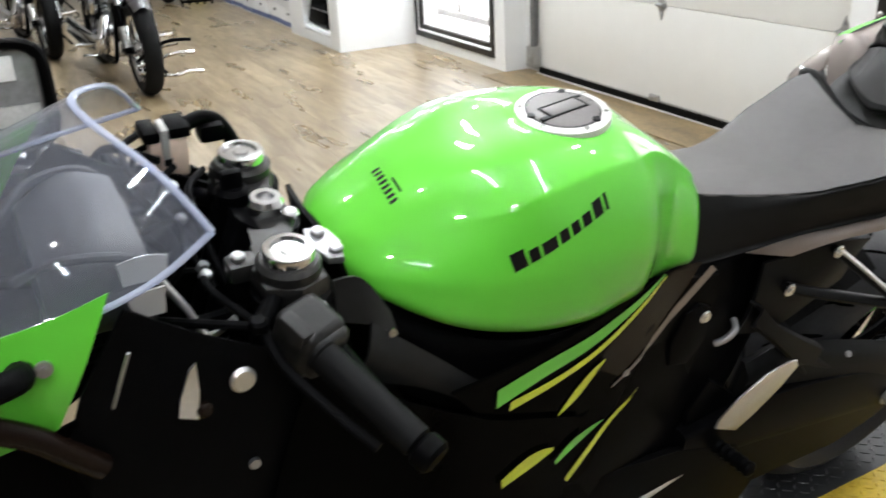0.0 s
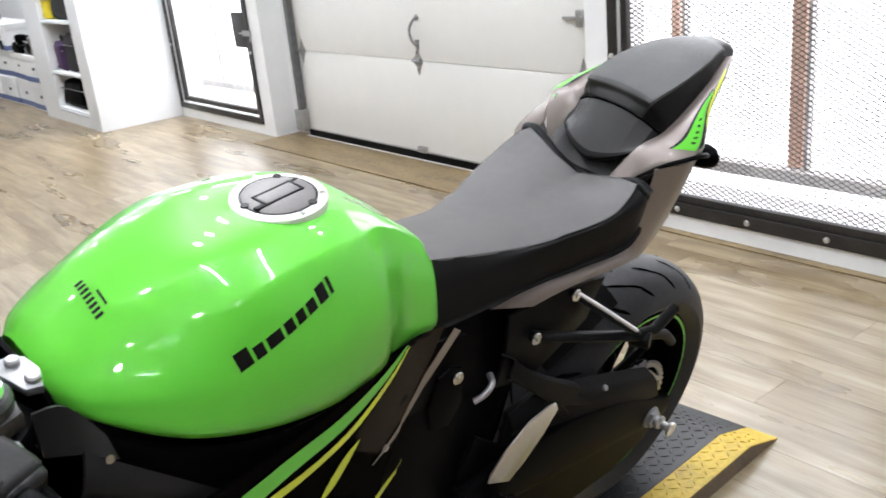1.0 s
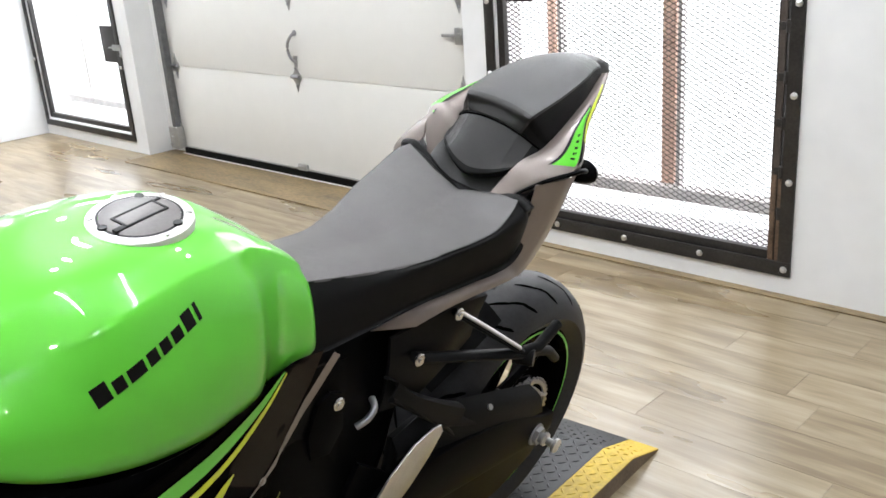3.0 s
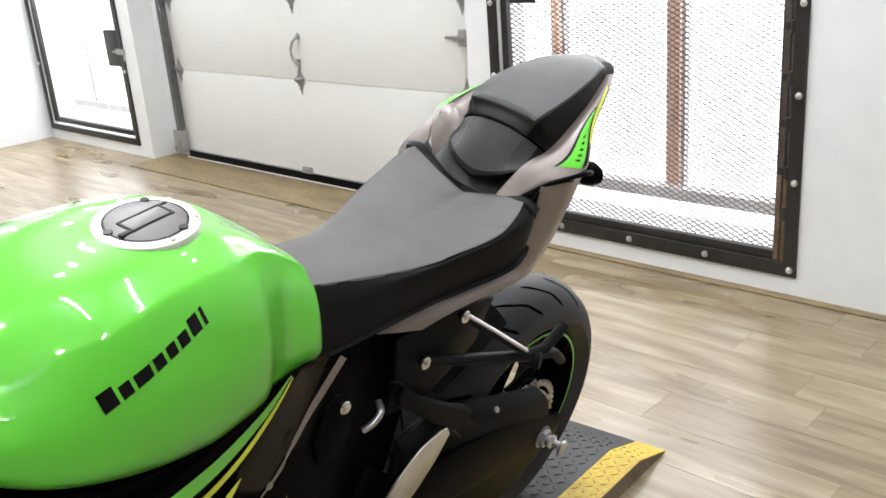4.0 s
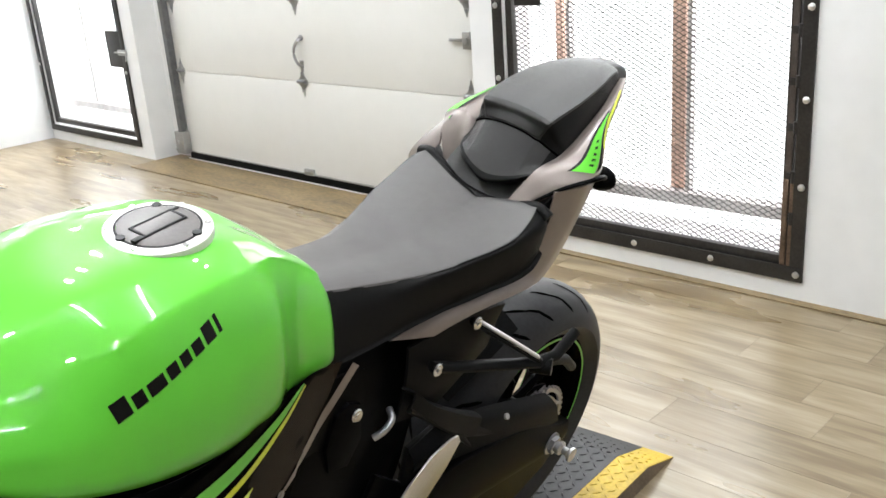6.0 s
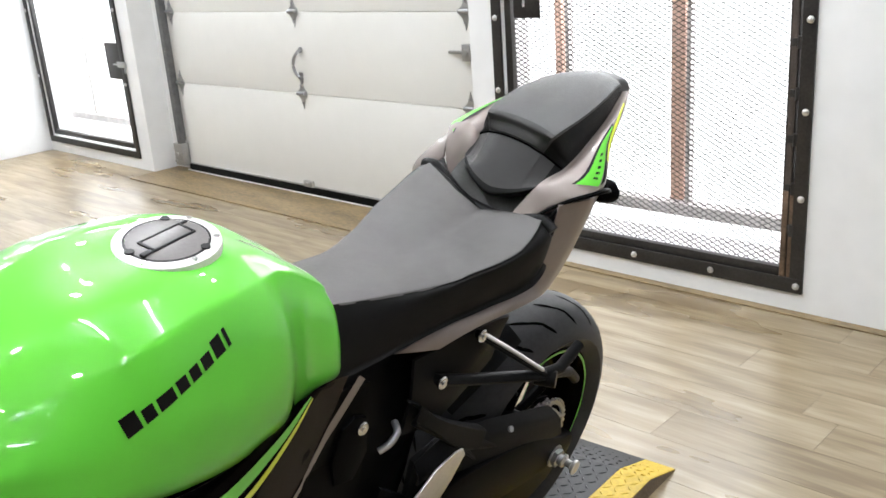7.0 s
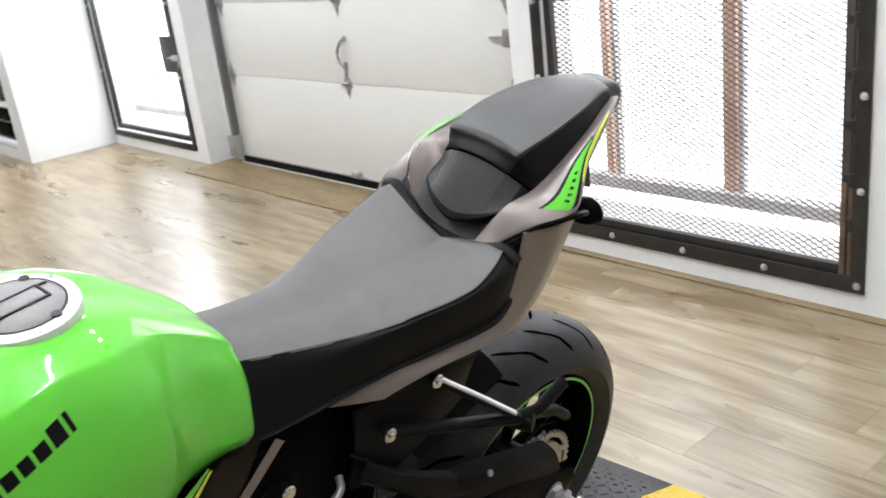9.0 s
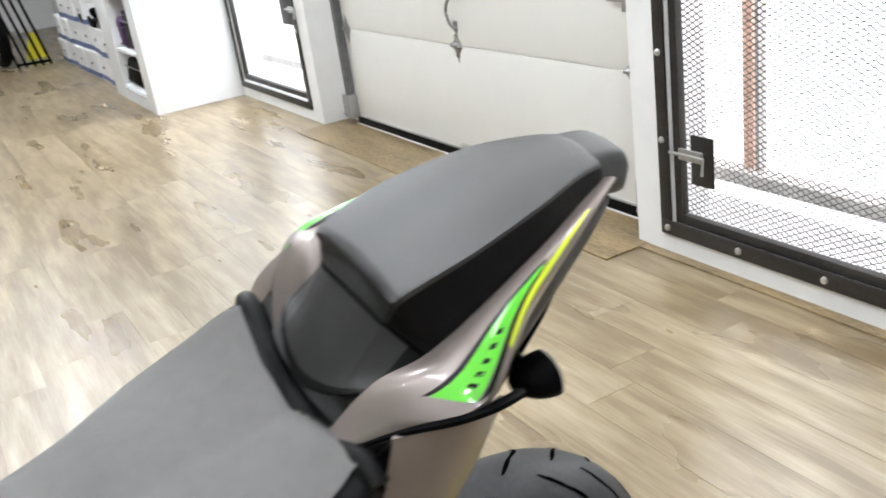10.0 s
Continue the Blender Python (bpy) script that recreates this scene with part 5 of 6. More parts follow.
for c in ((.052, -1.232, .998), (.088, -1.226, .998)):
    part("bracket_bolt", disc(c, (0, 0, 1), .008, .008, 18, bevel=.002), M_STEEL, bracket, "silver bracket bolt")
part("tank_collar", sheet([[(-.07, -1.222, .985), (0, -1.23, .995), (.07, -1.222, .985)], [(-.085, -1.205, .925), (0, -1.235, .93), (.085, -1.205, .925)]], .006), M_BLACK_PLASTIC, bike, "black rubber collar at the tank front")


def bar(s, y0):
    """Clip-on handlebar on the side s, from its fork clamp."""
    dy, dz, k = (0, 0, 1.15) if s > 0 else (-.052, -.05, 1.0)
    b = part("handlebar", tube([(s * .125, y0 - .012, .985 + dz), (s * .335, -1.25 + dy * 2.4, .945 + dz)], .011, 12), M_BLACK_METAL, bike, "black clip-on handlebar")
    part("clip_on_clamp", joined([lathe([(.036, 0), (.043, .003), (.043, .027), (.036, .03)], (s * .105, y0, .95), (0, 0, 1), 24, closed=True), box(min(s * .11, s * .16), max(s * .11, s * .16), y0 - .025, y0 + .005, .952, .985, .006)]), M_BLACK_METAL, b)
    p0, p1 = Vector((s * .215, -1.30 + dy, .981 + dz)), Vector((s * .332, -1.251 + dy * 2.4, .946 + dz))
    hub = Vector((s * .190, -1.299 + dy, .978 + dz))
    length = (p1 - p0).length
    ribs = [(.0125, 0), (.0185, .002), (.0185, .006)] + [(.0165 + (.0005 if k % 2 else 0), .008 + (length - .01) * k / 44) for k in range(45)] + [(.012, length)]
    grip = lathe(ribs, p0, p1 - p0, 20)
    part("grip", grip, M_GRIP, b, "black rubber grip")
    part("bar_end", disc(p1 + (p1 - p0).normalized() * .012, p1 - p0, .0185, .022, 18, bevel=.004), M_BLACK_METAL, b, "black bar end weight")
    box_bm = joined([box(-.027, .020, -.023, .023, -.027, .027, .011, seg=3), box(-.012, .027, -.020, .021, -.022, .023, .009, seg=3), box(-.020, .012, -.026, -.010, .005, .030, .006)])
    box_bm.transform(Matrix.Translation(hub) @ Matrix.Scale(k, 4) @ (p1 - p0).to_track_quat("X", "Z").to_matrix().to_4x4())
    sw = part("switch_box", box_bm, M_SWITCH, b, "dark grey switch housing")
    for d, r in (((.0, .018, .012), .006), ((.012, .02, -.006), .0055), ((-.012, .018, .018), .007)):
        part("switch_button", disc(hub + Vector(d) * k, (0, 1, .4), r, .010, 12, bevel=.002), M_STEEL if s > 0 else M_BLACK_PLASTIC, sw, "small grey switch button")
    part("lever", tube(spline([(s * .16, -1.335 + dy, .978 + dz), (s * .21, -1.332 + dy, .968 + dz), (s * .27, -1.306 + dy * 1.7, .950 + dz), (s * .315, -1.283 + dy * 2.4, .938 + dz)], 5), .006, 8, flat=.7), M_BLACK_PLASTIC, b, "black brake or clutch lever")
    part("lever_perch", joined([tube([(s * .135, -1.315, .99 + dz), (s * .165, -1.342 + dy, .986 + dz)], .010, 10), disc((s * .165, -1.342 + dy, .990 + dz), (0, 0, 1), .010, .014, 14, bevel=.003)]), M_BLACK_METAL, b)
    return b


bar(1, -1.284), bar(-1, -1.262)
part("cable", tube(spline([(.100, -1.415, 1.02), (.112, -1.395, .985), (.122, -1.38, .955), (.135, -1.355, .98)], 5), .004, 8), M_ALU, bike, "silver adjuster cable")
part("cable", tube(spline([(.16, -1.345, .985), (.10, -1.42, .97), (.03, -1.38, .90)], 5), .005, 8), M_BLACK_PLASTIC, bike, "black control cable")
part("brake_hose", tube(spline([(-.17, -1.345, .99), (-.22, -1.40, .99), (-.20, -1.42, .94), (-.10, -1.36, .90)], 6), .0055, 8), M_BLACK_PLASTIC, bike, "looped black brake hose")
res = part("brake_reservoir", section_loft([
    (-1.350, [(0, 1.009), (.012, 1.009), (.019, 1.004), (.021, .985), (.019, .958), (.012, .950), (0, .949)]),
    (-1.328, [(0, 1.009), (.016, 1.009), (.024, 1.004), (.027, .985), (.024, .954), (.015, .945), (0, .944)]),
    (-1.304, [(0, 1.009), (.012, 1.009), (.019, 1.004), (.021, .985), (.019, .958), (.012, .950), (0, .949)])], 3, 3, lambda p: Vector((p.x - .205, p.y, p.z))), M_AMBER, bike, "tinted brake fluid reservoir")
for y0, y1, z in ((-1.358, -1.337, 1.006), (-1.327, -1.299, 1.008)):
    part("reservoir_lid", box(-.224, -.182, y0, y1, z, z + .015, .004), M_BLACK_PLASTIC, res, "black half of the reservoir lid")
part("reservoir_clip", box(-.209, -.176, -1.337, -1.328, .985, 1.026, .002), M_LENS, res, "pale lid clip")
part("reservoir_tag", box(-.183, -.1775, -1.336, -1.326, .975, .986, .001), M_DECAL, res)
part("reservoir_hose", tube(spline([(-.205, -1.345, .994), (-.212, -1.364, .980), (-.215, -1.366, .947), (-.212, -1.344, .914), (-.20, -1.305, .891)], 6), .0042, 8), M_BLACK_PLASTIC, res, "thin black hose loop")
part("master_cylinder", joined([tube(spline([(-.205, -1.301, 1.014), (-.215, -1.277, 1.014), (-.218, -1.256, 1.004), (-.215, -1.242, .981), (-.205, -1.235, .962)], 5), .010, 10), box(-.226, -.196, -1.285, -1.252, .985, 1.010, .007)]), M_BLACK_METAL, bike, "black master cylinder and lever mount")
part("lower_bolt", disc((.206, -1.373, .965), (1, .1, .25), .013, .008, 24, bevel=.003), M_ALU, bike, "round silver bolt head")
part("fairing_dot", disc((.206, -1.366, .845), (1, 0, .1), .006, .005, 14), M_STEEL, bike, "small bright fairing screw")
part("white_tag", prism([(-1.436, .943), (-1.418, .934), (-1.415, .971), (-1.416, 1.004), (-1.422, .999), (-1.433, .964)], .003, .0008, at=.206), M_ALU, bike, "small pale metal tag")
for k, pts in enumerate((
        [(-.20, -1.335, .965), (-.235, -1.37, .95), (-.225, -1.40, .985), (-.17, -1.385, .96), (-.10, -1.35, .94)],
        [(-.235, -1.352, .995), (-.20, -1.38, 1.0), (-.15, -1.387, 1.0), (-.09, -1.372, .985), (-.04, -1.34, .95)],
        [(-.16, -1.33, .985), (-.12, -1.365, .975), (-.05, -1.36, .965), (.02, -1.34, .93)],
        [(-.14, -1.30, .985), (-.08, -1.335, 1.0), (-.03, -1.34, .985), (.03, -1.33, .94)],
        [(.15, -1.335, .975), (.09, -1.365, .985), (.03, -1.355, .965), (-.02, -1.335, .93)])):
    part("control_cable", tube(spline(pts, 6), .0045, 8), M_BLACK_PLASTIC, bike, "black control cable")
for c in ((-.06, -1.352, .975), (.055, -1.36, .978), (-.115, -1.345, .985), (.01, -1.35, .955)):
    part("cable_clip", disc(c, (.3, .4, 1), .0065, .012, 12, bevel=.002), M_STEEL, bike, "small bright cable fitting")
part("radiator", box(-.15, .15, -1.27, -1.235, .42, .76, .006), M_BLACK_METAL, bike, "black radiator")
part("front_fender", sheet([[(-.07, -1.62, .56), (-.04, -1.64, .60), (.04, -1.64, .60), (.07, -1.62, .56)], [(-.075, -1.42, .60), (-.045, -1.42, .635), (.045, -1.42, .635), (.075, -1.42, .60)], [(-.07, -1.22, .54), (-.04, -1.21, .58), (.04, -1.21, .58), (.07, -1.22, .54)]], .004), M_BLACK_GLOSS, bike, "gloss black front fender")
part("steering_head", tube([(0, -1.272, 1.0), (0, -1.31, .86)], .04, 16), M_BLACK_METAL, bike)
part("airbox_cover", sheet([[(-.10, -1.235, .915), (0, -1.25, .925), (.10, -1.235, .915)], [(-.12, -1.15, .87), (0, -1.16, .88), (.12, -1.15, .87)], [(-.13, -1.05, .83), (0, -1.05, .84), (.13, -1.05, .83)]], .004), M_BLACK_PLASTIC, bike)

# ---- display ramp under the motorcycle ----
ramp = thing("display_ramp", "black tread-plate display ramp with a worn yellow edge", "ramp")
ramp.matrix_world = pose(0.070, 0.3415, 0, 0, 0, 3.86)
RH, FLAT, TOE, HALF = 0.049, 0.41, 0.55, 0.24


def ramp_z(y):
    return RH if y < FLAT else RH * (TOE - y) / (TOE - FLAT)


def ramp_strip(x0, x1, drop=0.0):
    """One strip of plate, bent down to the floor at its back end."""
    prof = [(-1.90, 0.004), (-1.76, RH), (FLAT - .01, RH), (FLAT, RH - .0006), (TOE, 0.004)]
    return sheet([[(x0, y, z) for y, z in prof], [(x1, y, z) for y, z in prof]], .003, 1, 1)


part("top_plate", ramp_strip(-.15, .15), M_PLATE, ramp, "black worn tread plate")
for s in (-1, 1):
    part("edge_plate", ramp_strip(s * .151, s * HALF), M_PLATE_Y, ramp, "yellow painted tread plate edge")
    side_bm = prism([(-1.90, 0.0), (-1.76, RH - .003), (FLAT, RH - .003), (TOE, 0.0)], .004, at=s * (HALF - .002) - .002)
    part("side_plate", side_bm, mat("rusty_brown_plate", (0.16, 0.12, 0.085), 0.6, 0.3, vary=0.4, scale=14), ramp, "rusty brown side plate")


def lugs(x0, x1, y0, y1):
    bm = bmesh.new()
    k = 0
    pitch = 0.026
    for i in range(int((x1 - x0) / pitch)):
        for j in range(int((y1 - y0) / pitch)):
            x, y = x0 + (i + .5) * pitch, y0 + (j + .5) * pitch
            turn = 1 if (i + j) % 2 else -1
            d = Vector((1, turn, 0)).normalized() * 0.0125
            n = Vector((-d.y, d.x, 0)).normalized() * 0.0032
            z = lambda p: ramp_z(p.y)
            c = Vector((x, y, 0))
            ends = [c - d, c + n, c + d, c - n]
            low = [bm.verts.new((p.x, p.y, z(p) + .0005)) for p in ends]
            top = [bm.verts.new((p.x * .45 + c.x * .55, p.y * .45 + c.y * .55, z(p) + .0024)) for p in ends]
            bm.faces.new(top)
            for a in range(4):
                bm.faces.new((low[a], low[(a + 1) % 4], top[(a + 1) % 4], top[a]))
    return bm


tagged(part("tread_pattern", lugs(-.15, .15, -.35, TOE - .01), M_PLATE, ramp, "raised tread lugs", smooth=False), kind="stuff")
tagged(part("tread_pattern", lugs(.152, HALF, -.35, TOE - .01), M_PLATE_Y, ramp, "raised yellow tread lugs", smooth=False), kind="stuff")

# ---- overhead door ----
DY, DX0, DX1 = 2.25, -4.29, -1.515
SEAMS = [0.055, 0.612, 1.071, 1.53, 1.99, 2.32]
M_SEAL = mat("black_rubber_seal", (0.003, 0.003, 0.003), 0.6, spec=0.1)
M_GALV = mat("galvanised_steel", (0.45, 0.45, 0.44), 0.45, 0.8, vary=0.2, scale=25)
M_TRACK = mat("dark_track_steel", (0.16, 0.16, 0.162), 0.45, 0.6, vary=0.3, scale=25)
M_WOOD_DK = mat("weathered_brown_board", (0.20, 0.142, 0.070), 0.4, vary=0.65, scale=3.0, stretch=(1.0, 4, 1), bump=0.1, bump_scale=60)
door = thing("garage_door", "cream sectional overhead door with steel hinges, closed", "door", (0, 0, 0))
for z0, z1 in zip(SEAMS, SEAMS[1:]):
    part("door_panel", box(DX0, DX1, DY, DY + .05, z0 + .0012, z1 - .0012, .003), M_DOOR, door, "cream ribless door section")
part("bottom_seal", box(DX0 + .06, DX1 - .02, DY - .014, DY + .045, .014, .058, .006), M_SEAL, door, "black rubber bottom seal")
part("bottom_rail", box(DX0 + .02, DX1 - .02, DY - .010, DY + .002, .0585, .066, .002), M_GALV, door)
part("sill_strip", box(DX0 + .03, DX1 - .02, DY - .016, DY + .04, .0085, .0135, .001), M_WALL, door, "pale strip under the seal")


def hinge(x, z):
    h = part("hinge", prism([(x, z + .085), (x + .018, z + .03), (x + .040, z + .012), (x + .040, z - .012), (x + .018, z - .03), (x, z - .085), (x - .018, z - .03), (x - .040, z - .012), (x - .040, z + .012), (x - .018, z + .03)], .004, .001, axis="y", at=DY - .0045), M_GALV, door, "diamond-shaped galvanised hinge")
    part("hinge_knuckle", tube([(x - .034, DY - .014, z + .004), (x + .034, DY - .014, z + .004)], .011, 10), M_STEEL, h)
    for dx, dz in ((0, .05), (0, -.05), (.025, .0), (-.025, 0)):
        part("hinge_bolt", disc((x + dx, DY - .008, z + dz), (0, 1, 0), .007, .008, 6), M_STEEL, h)


for z in SEAMS[1:5]:
    for x in (DX0 + .10, -2.895, DX1 - .085):
        hinge(x, z)
part("lift_handle", joined([tube(spline([(-2.872, DY - .004, .862), (-2.872, DY - .030, .850), (-2.898, DY - .036, .815), (-2.908, DY - .036, .775), (-2.895, DY - .034, .735), (-2.880, DY - .024, .712), (-2.880, DY - .003, .700)], 5), .0085, 8), disc((-2.872, DY - .003, .862), (0, 1, 0), .017, .006, 12), prism([(-2.905, .735), (-2.870, .735), (-2.878, .672), (-2.900, .672)], .004, axis="y", at=DY - .005)]), M_STEEL, door, "dark steel lift handle")
part("slide_lock", joined([box(-1.615, -1.565, DY - .03, DY, .845, .925, .004), box(-1.71, -1.61, DY - .022, DY - .010, .878, .893, .003), disc((-1.59, DY - .03, .885), (0, 1, 0), .014, .012, 12)]), M_GALV, door, "galvanised slide lock")
part("bottom_bracket", joined([box(-2.965, -2.885, DY - .02, DY, .058, .095, .003), box(-2.95, -2.90, DY - .028, DY - .018, .075, .088, .003)]), M_GALV, door, "small galvanised bottom bracket")
part("corner_bracket", joined([box(DX0 - .005, DX0 + .05, DY - .012, DY, .06, .22, .003), disc((DX0 - .02, DY - .01, .085), (1, 0, 0), .022, .02, 16), tube([(DX0 - .05, DY - .01, .085), (DX0 + .04, DY - .01, .085)], .006, 8)]), M_GALV, door, "galvanised corner bracket with its roller")
for x, s in ((DX0 + .045, 1), (DX1 + .03, -1)):
    part("track", joined([box(x - .024, x + .004, DY - .045, DY - .002, .06, 2.3), box(x - .030, x + .010, DY - .052, DY - .046, .06, 2.3)]), M_TRACK, door, "dark galvanised roller track")
    part("track_foot", joined([box(x - .075, x + .025, DY - .060, DY - .003, .05, .20, .003), disc((x - .03, DY - .066, .13), (0, 1, 0), .012, .012, 6), disc((x - .055, DY - .066, .08), (0, 1, 0), .010, .012, 6)]), M_GALV, door, "galvanised track bracket")
tagged(done(box(D0 + .03, D1 + .05, 1.89, DY + .06, 0.0, .008, .002), "threshold_board", M_WOOD_DK), "weathered brown threshold board before the door", "threshold", kind="structure")
tagged(done(box(D1 + .0, X_R, 2.055, WALL, 0.0005, .006, .002), "trim_floor", M_WOOD_DK), "brown floor strip along the wall", "trim", kind="structure")
for x0, x1 in ((D0, DX0 + .0), (DX1, D1)):
    tagged(done(box(x0, x1, DY + .052, BACK, 0, DOOR_TOP), "trim_jamb", M_WALL), "white door jamb", "trim", kind="structure")

# ---- windows with steel security gates ----
M_RUST = mat("rusty_brown_steel", (0.13, 0.085, 0.055), 0.6, 0.3, vary=0.5, scale=18)
M_RUST_GREY = mat("weathered_grey_brown_steel", (0.085, 0.068, 0.058), 0.6, 0.3, vary=0.4, scale=18)
M_BRICK = mat("red_brown_post", (0.76, 0.53, 0.43), 0.7, vary=0.25, scale=12)
M_DUST = mat("dusty_grey_rail", (0.60, 0.57, 0.555), 0.6, vary=0.3, scale=9)
M_SILL = mat("dusty_white_sill", (0.82, 0.81, 0.80), 0.7, vary=0.15, scale=5)


def bolt(c, parent, r=.013):
    part("bolt", lathe([(r, 0), (r * .9, .006), (r * .5, .010), (0, .011)], c, (0, -1, 0), 14), M_ALU, parent, "round bolt head")


def gate_frame(name, label, x0, x1, mesh, bolts_x=(), bolts_z=(), w=.050, low=.055):
    """A flat outer frame screwed to the wall and a gate that hangs in it with a narrow open gap."""
    g = thing(name, label, "window gate", (0, 0, 0))
    z0, z1, y0, gap = .078, 2.6, WALL - .012, .013
    part("bottom_bar", box(x0, x1, y0, WALL - .002, z0, z0 + low, .002), M_FRAME, g, "black flat steel bar")
    part("top_bar", box(x0, x1, y0, WALL - .002, z1 - .06, z1, .002), M_FRAME, g)
    part("side_bar", box(x0, x0 + w, y0, WALL - .002, z0 + low + .001, z1 - .061, .002), M_FRAME, g)
    part("side_bar", box(x1 - w, x1, y0, WALL - .002, z0 + low + .001, z1 - .061, .002), M_FRAME, g)
    gx0, gx1, gz = x0 + w + gap, x1 - w - gap, z0 + low + (-.004 if mesh else .016)
    for a, b in ((gx0, gx0 + .034), (gx1 - .034, gx1)):
        part("gate_bar", box(a, b, WALL + .004, WALL + .034, gz, 2.52, .002), M_FRAME, g, "black gate upright")
    part("gate_bar", box(gx0 + .035, gx1 - .035, WALL + .004, WALL + .034, gz, gz + .036, .002), M_FRAME, g, "black gate rail")
    part("gate_bar", box(gx0 + .035, gx1 - .035, WALL + .004, WALL + .034, 2.475, 2.52, .002), M_FRAME, g)
    for x in bolts_x:
        bolt((x, y0, z0 + .028), g)
    for z in bolts_z:
        bolt((x1 - .022, y0, z), g)
        bolt((x0 + .022, y0, z), g)
    if mesh:
        bm = bmesh.new()
        px, pz = .040, .0205
        left, right = x0 + .02, x1 - .02   # the sheet laps over the gap behind the outer frame
        nx, nz = int((right - left) / px) + 1, int((2.50 - gz) / pz)
        for j in range(nz * 2):
            z = gz + j * pz / 2
            for i in range(nx):
                x = left + i * px + (px / 2 if j % 2 else 0)
                for d in (-1, 1):
                    a, b = Vector((x, WALL + .036, z)), Vector((x + d * px / 2, WALL + .041, z + pz / 2))
                    if not left <= b.x <= right:
                        continue
                    n = Vector((-(b - a).z, 0, (b - a).x)).normalized() * .0010
                    q = [a - n, a + n, b + n, b - n]
                    v = [bm.verts.new(p + Vector((0, dy, 0))) for dy in (-.002, .002) for p in q]
                    bm.faces.new(v[:4])
                    bm.faces.new(v[:3:-1])
                    bm.faces.new((v[0], v[4], v[5], v[1])[::-1])
                    bm.faces.new((v[3], v[2], v[6], v[7]))
        tagged(part("expanded_mesh", bm, M_FRAME, g, "black expanded steel mesh", smooth=False), kind="stuff")
    return g, gx0, gx1


def lock_plate(g, x0, x1, z0, z1, left):
    part("lock_plate", box(x0, x1, WALL - .004, WALL + .002, z0, z1, .002), M_FRAME, g, "black lock plate")
    xm = x0 if left else x1
    part("slide_bolt", joined([box(xm - .05, xm + .06, WALL - .016, WALL - .005, z0 + .085, z0 + .125, .003), tube([(xm - .09, WALL - .018, z0 + .105), (xm + .07, WALL - .018, z0 + .105), (xm + .075, WALL - .03, z0 + .05)], .006, 8)]), M_GALV, g, "steel slide bolt")


gate, gx0, gx1 = gate_frame("security_gate", "black steel window gate filled with expanded mesh", RW0, RW1, True, (-1.275, -.94, -.596, -.251, .088), (.438, .75, 1.062, 1.37, 1.7, 2.0))
lock_plate(gate, -1.155, -1.052, .297, .476, True)
lock_plate(gate, -1.19, -1.05, 1.06, 1.25, True)
for z in (.316, .471, .649, .81, .985, 1.15, 1.32, 1.5):
    part("hinge_knuckle", joined([tube([(gx1 + .008, WALL - .006, z - .022), (gx1 + .008, WALL - .006, z + .022)], .010, 10), box(gx1 - .024, gx1 + .030, WALL - .003, WALL + .003, z - .014, z + .014, .002)]), M_FRAME, gate, "dark welded hinge knuckle")
for a, b in ((-.030, -.010), (-.004, .016)):
    part("hinge_strip", box(gx1 + a, gx1 + b, WALL - .004, WALL + .003, .125, .46, .002), M_RUST, gate, "rusty brown hinge strip")
part("rust_strip", box(gx1 - .026, gx1 - .004, WALL - .001, WALL + .0035, .465, 1.9, .001), M_RUST_GREY, gate, "grey brown weathered strip")
gate2, hx0, hx1 = gate_frame("security_gate", "open-barred black steel window gate with a lock plate", LW0, LW1, False, (), (.6, 1.1, 1.6), .045, .045)
lock_plate(gate2, -4.87, -4.66, .63, .88, False)

OUT = 2.46
for n, (x0, x1) in enumerate(((LW0, LW1), (RW0, RW1)), 1):
    w = tagged(new(f"window_{n}"), "tall shop window in a deep white recess", "window", kind="structure")
    a, b = x0 - .30, x1 + .30
    part("window_sill", box(a, b, BACK, OUT, .02, .110), M_SILL, w, "dusty white sill")
    for c in (a, b):
        part("recess_side", box(c - .05, c + .05, BACK + .001, OUT, .111, 2.7), M_WALL, w, "white recess side")
    part("recess_top", box(a, b, BACK + .001, OUT, 2.71, 2.8), M_WALL, w)
    part("window_frame", box(a + .06, b - .06, OUT - .09, OUT - .01, .205, .258, .004), M_DUST, w, "dusty grey window rail")
    for c in ((-1.195, -.589, .05) if n == 2 else (-5.84,)):
        wide = .020 if c < -1 else .030
        part("mullion", box(c - wide, c + wide, OUT - .045, OUT - .005, .2625, 2.7, .004), M_BRICK if n == 2 else M_SILL, w, "pale red-brown mullion" if n == 2 else "pale mullion")
        if n == 1:
            part("steel_post", box(c + .06, c + .085, OUT - .08, OUT - .05, .2625, 2.7, .004), M_DUST, w, "dusty grey post")
        if n == 2:
            part("steel_post", box(c + .048, c + .068, OUT - .06, OUT - .02, .2625, 2.7, .004), M_DUST, w, "pale grey steel post")
    pane = part("pane", box(a + .06, b - .06, OUT - .004, OUT, .1105, 2.7), M_GLASS, w, "clear window pane", smooth=False)
    pane.visible_shadow = False

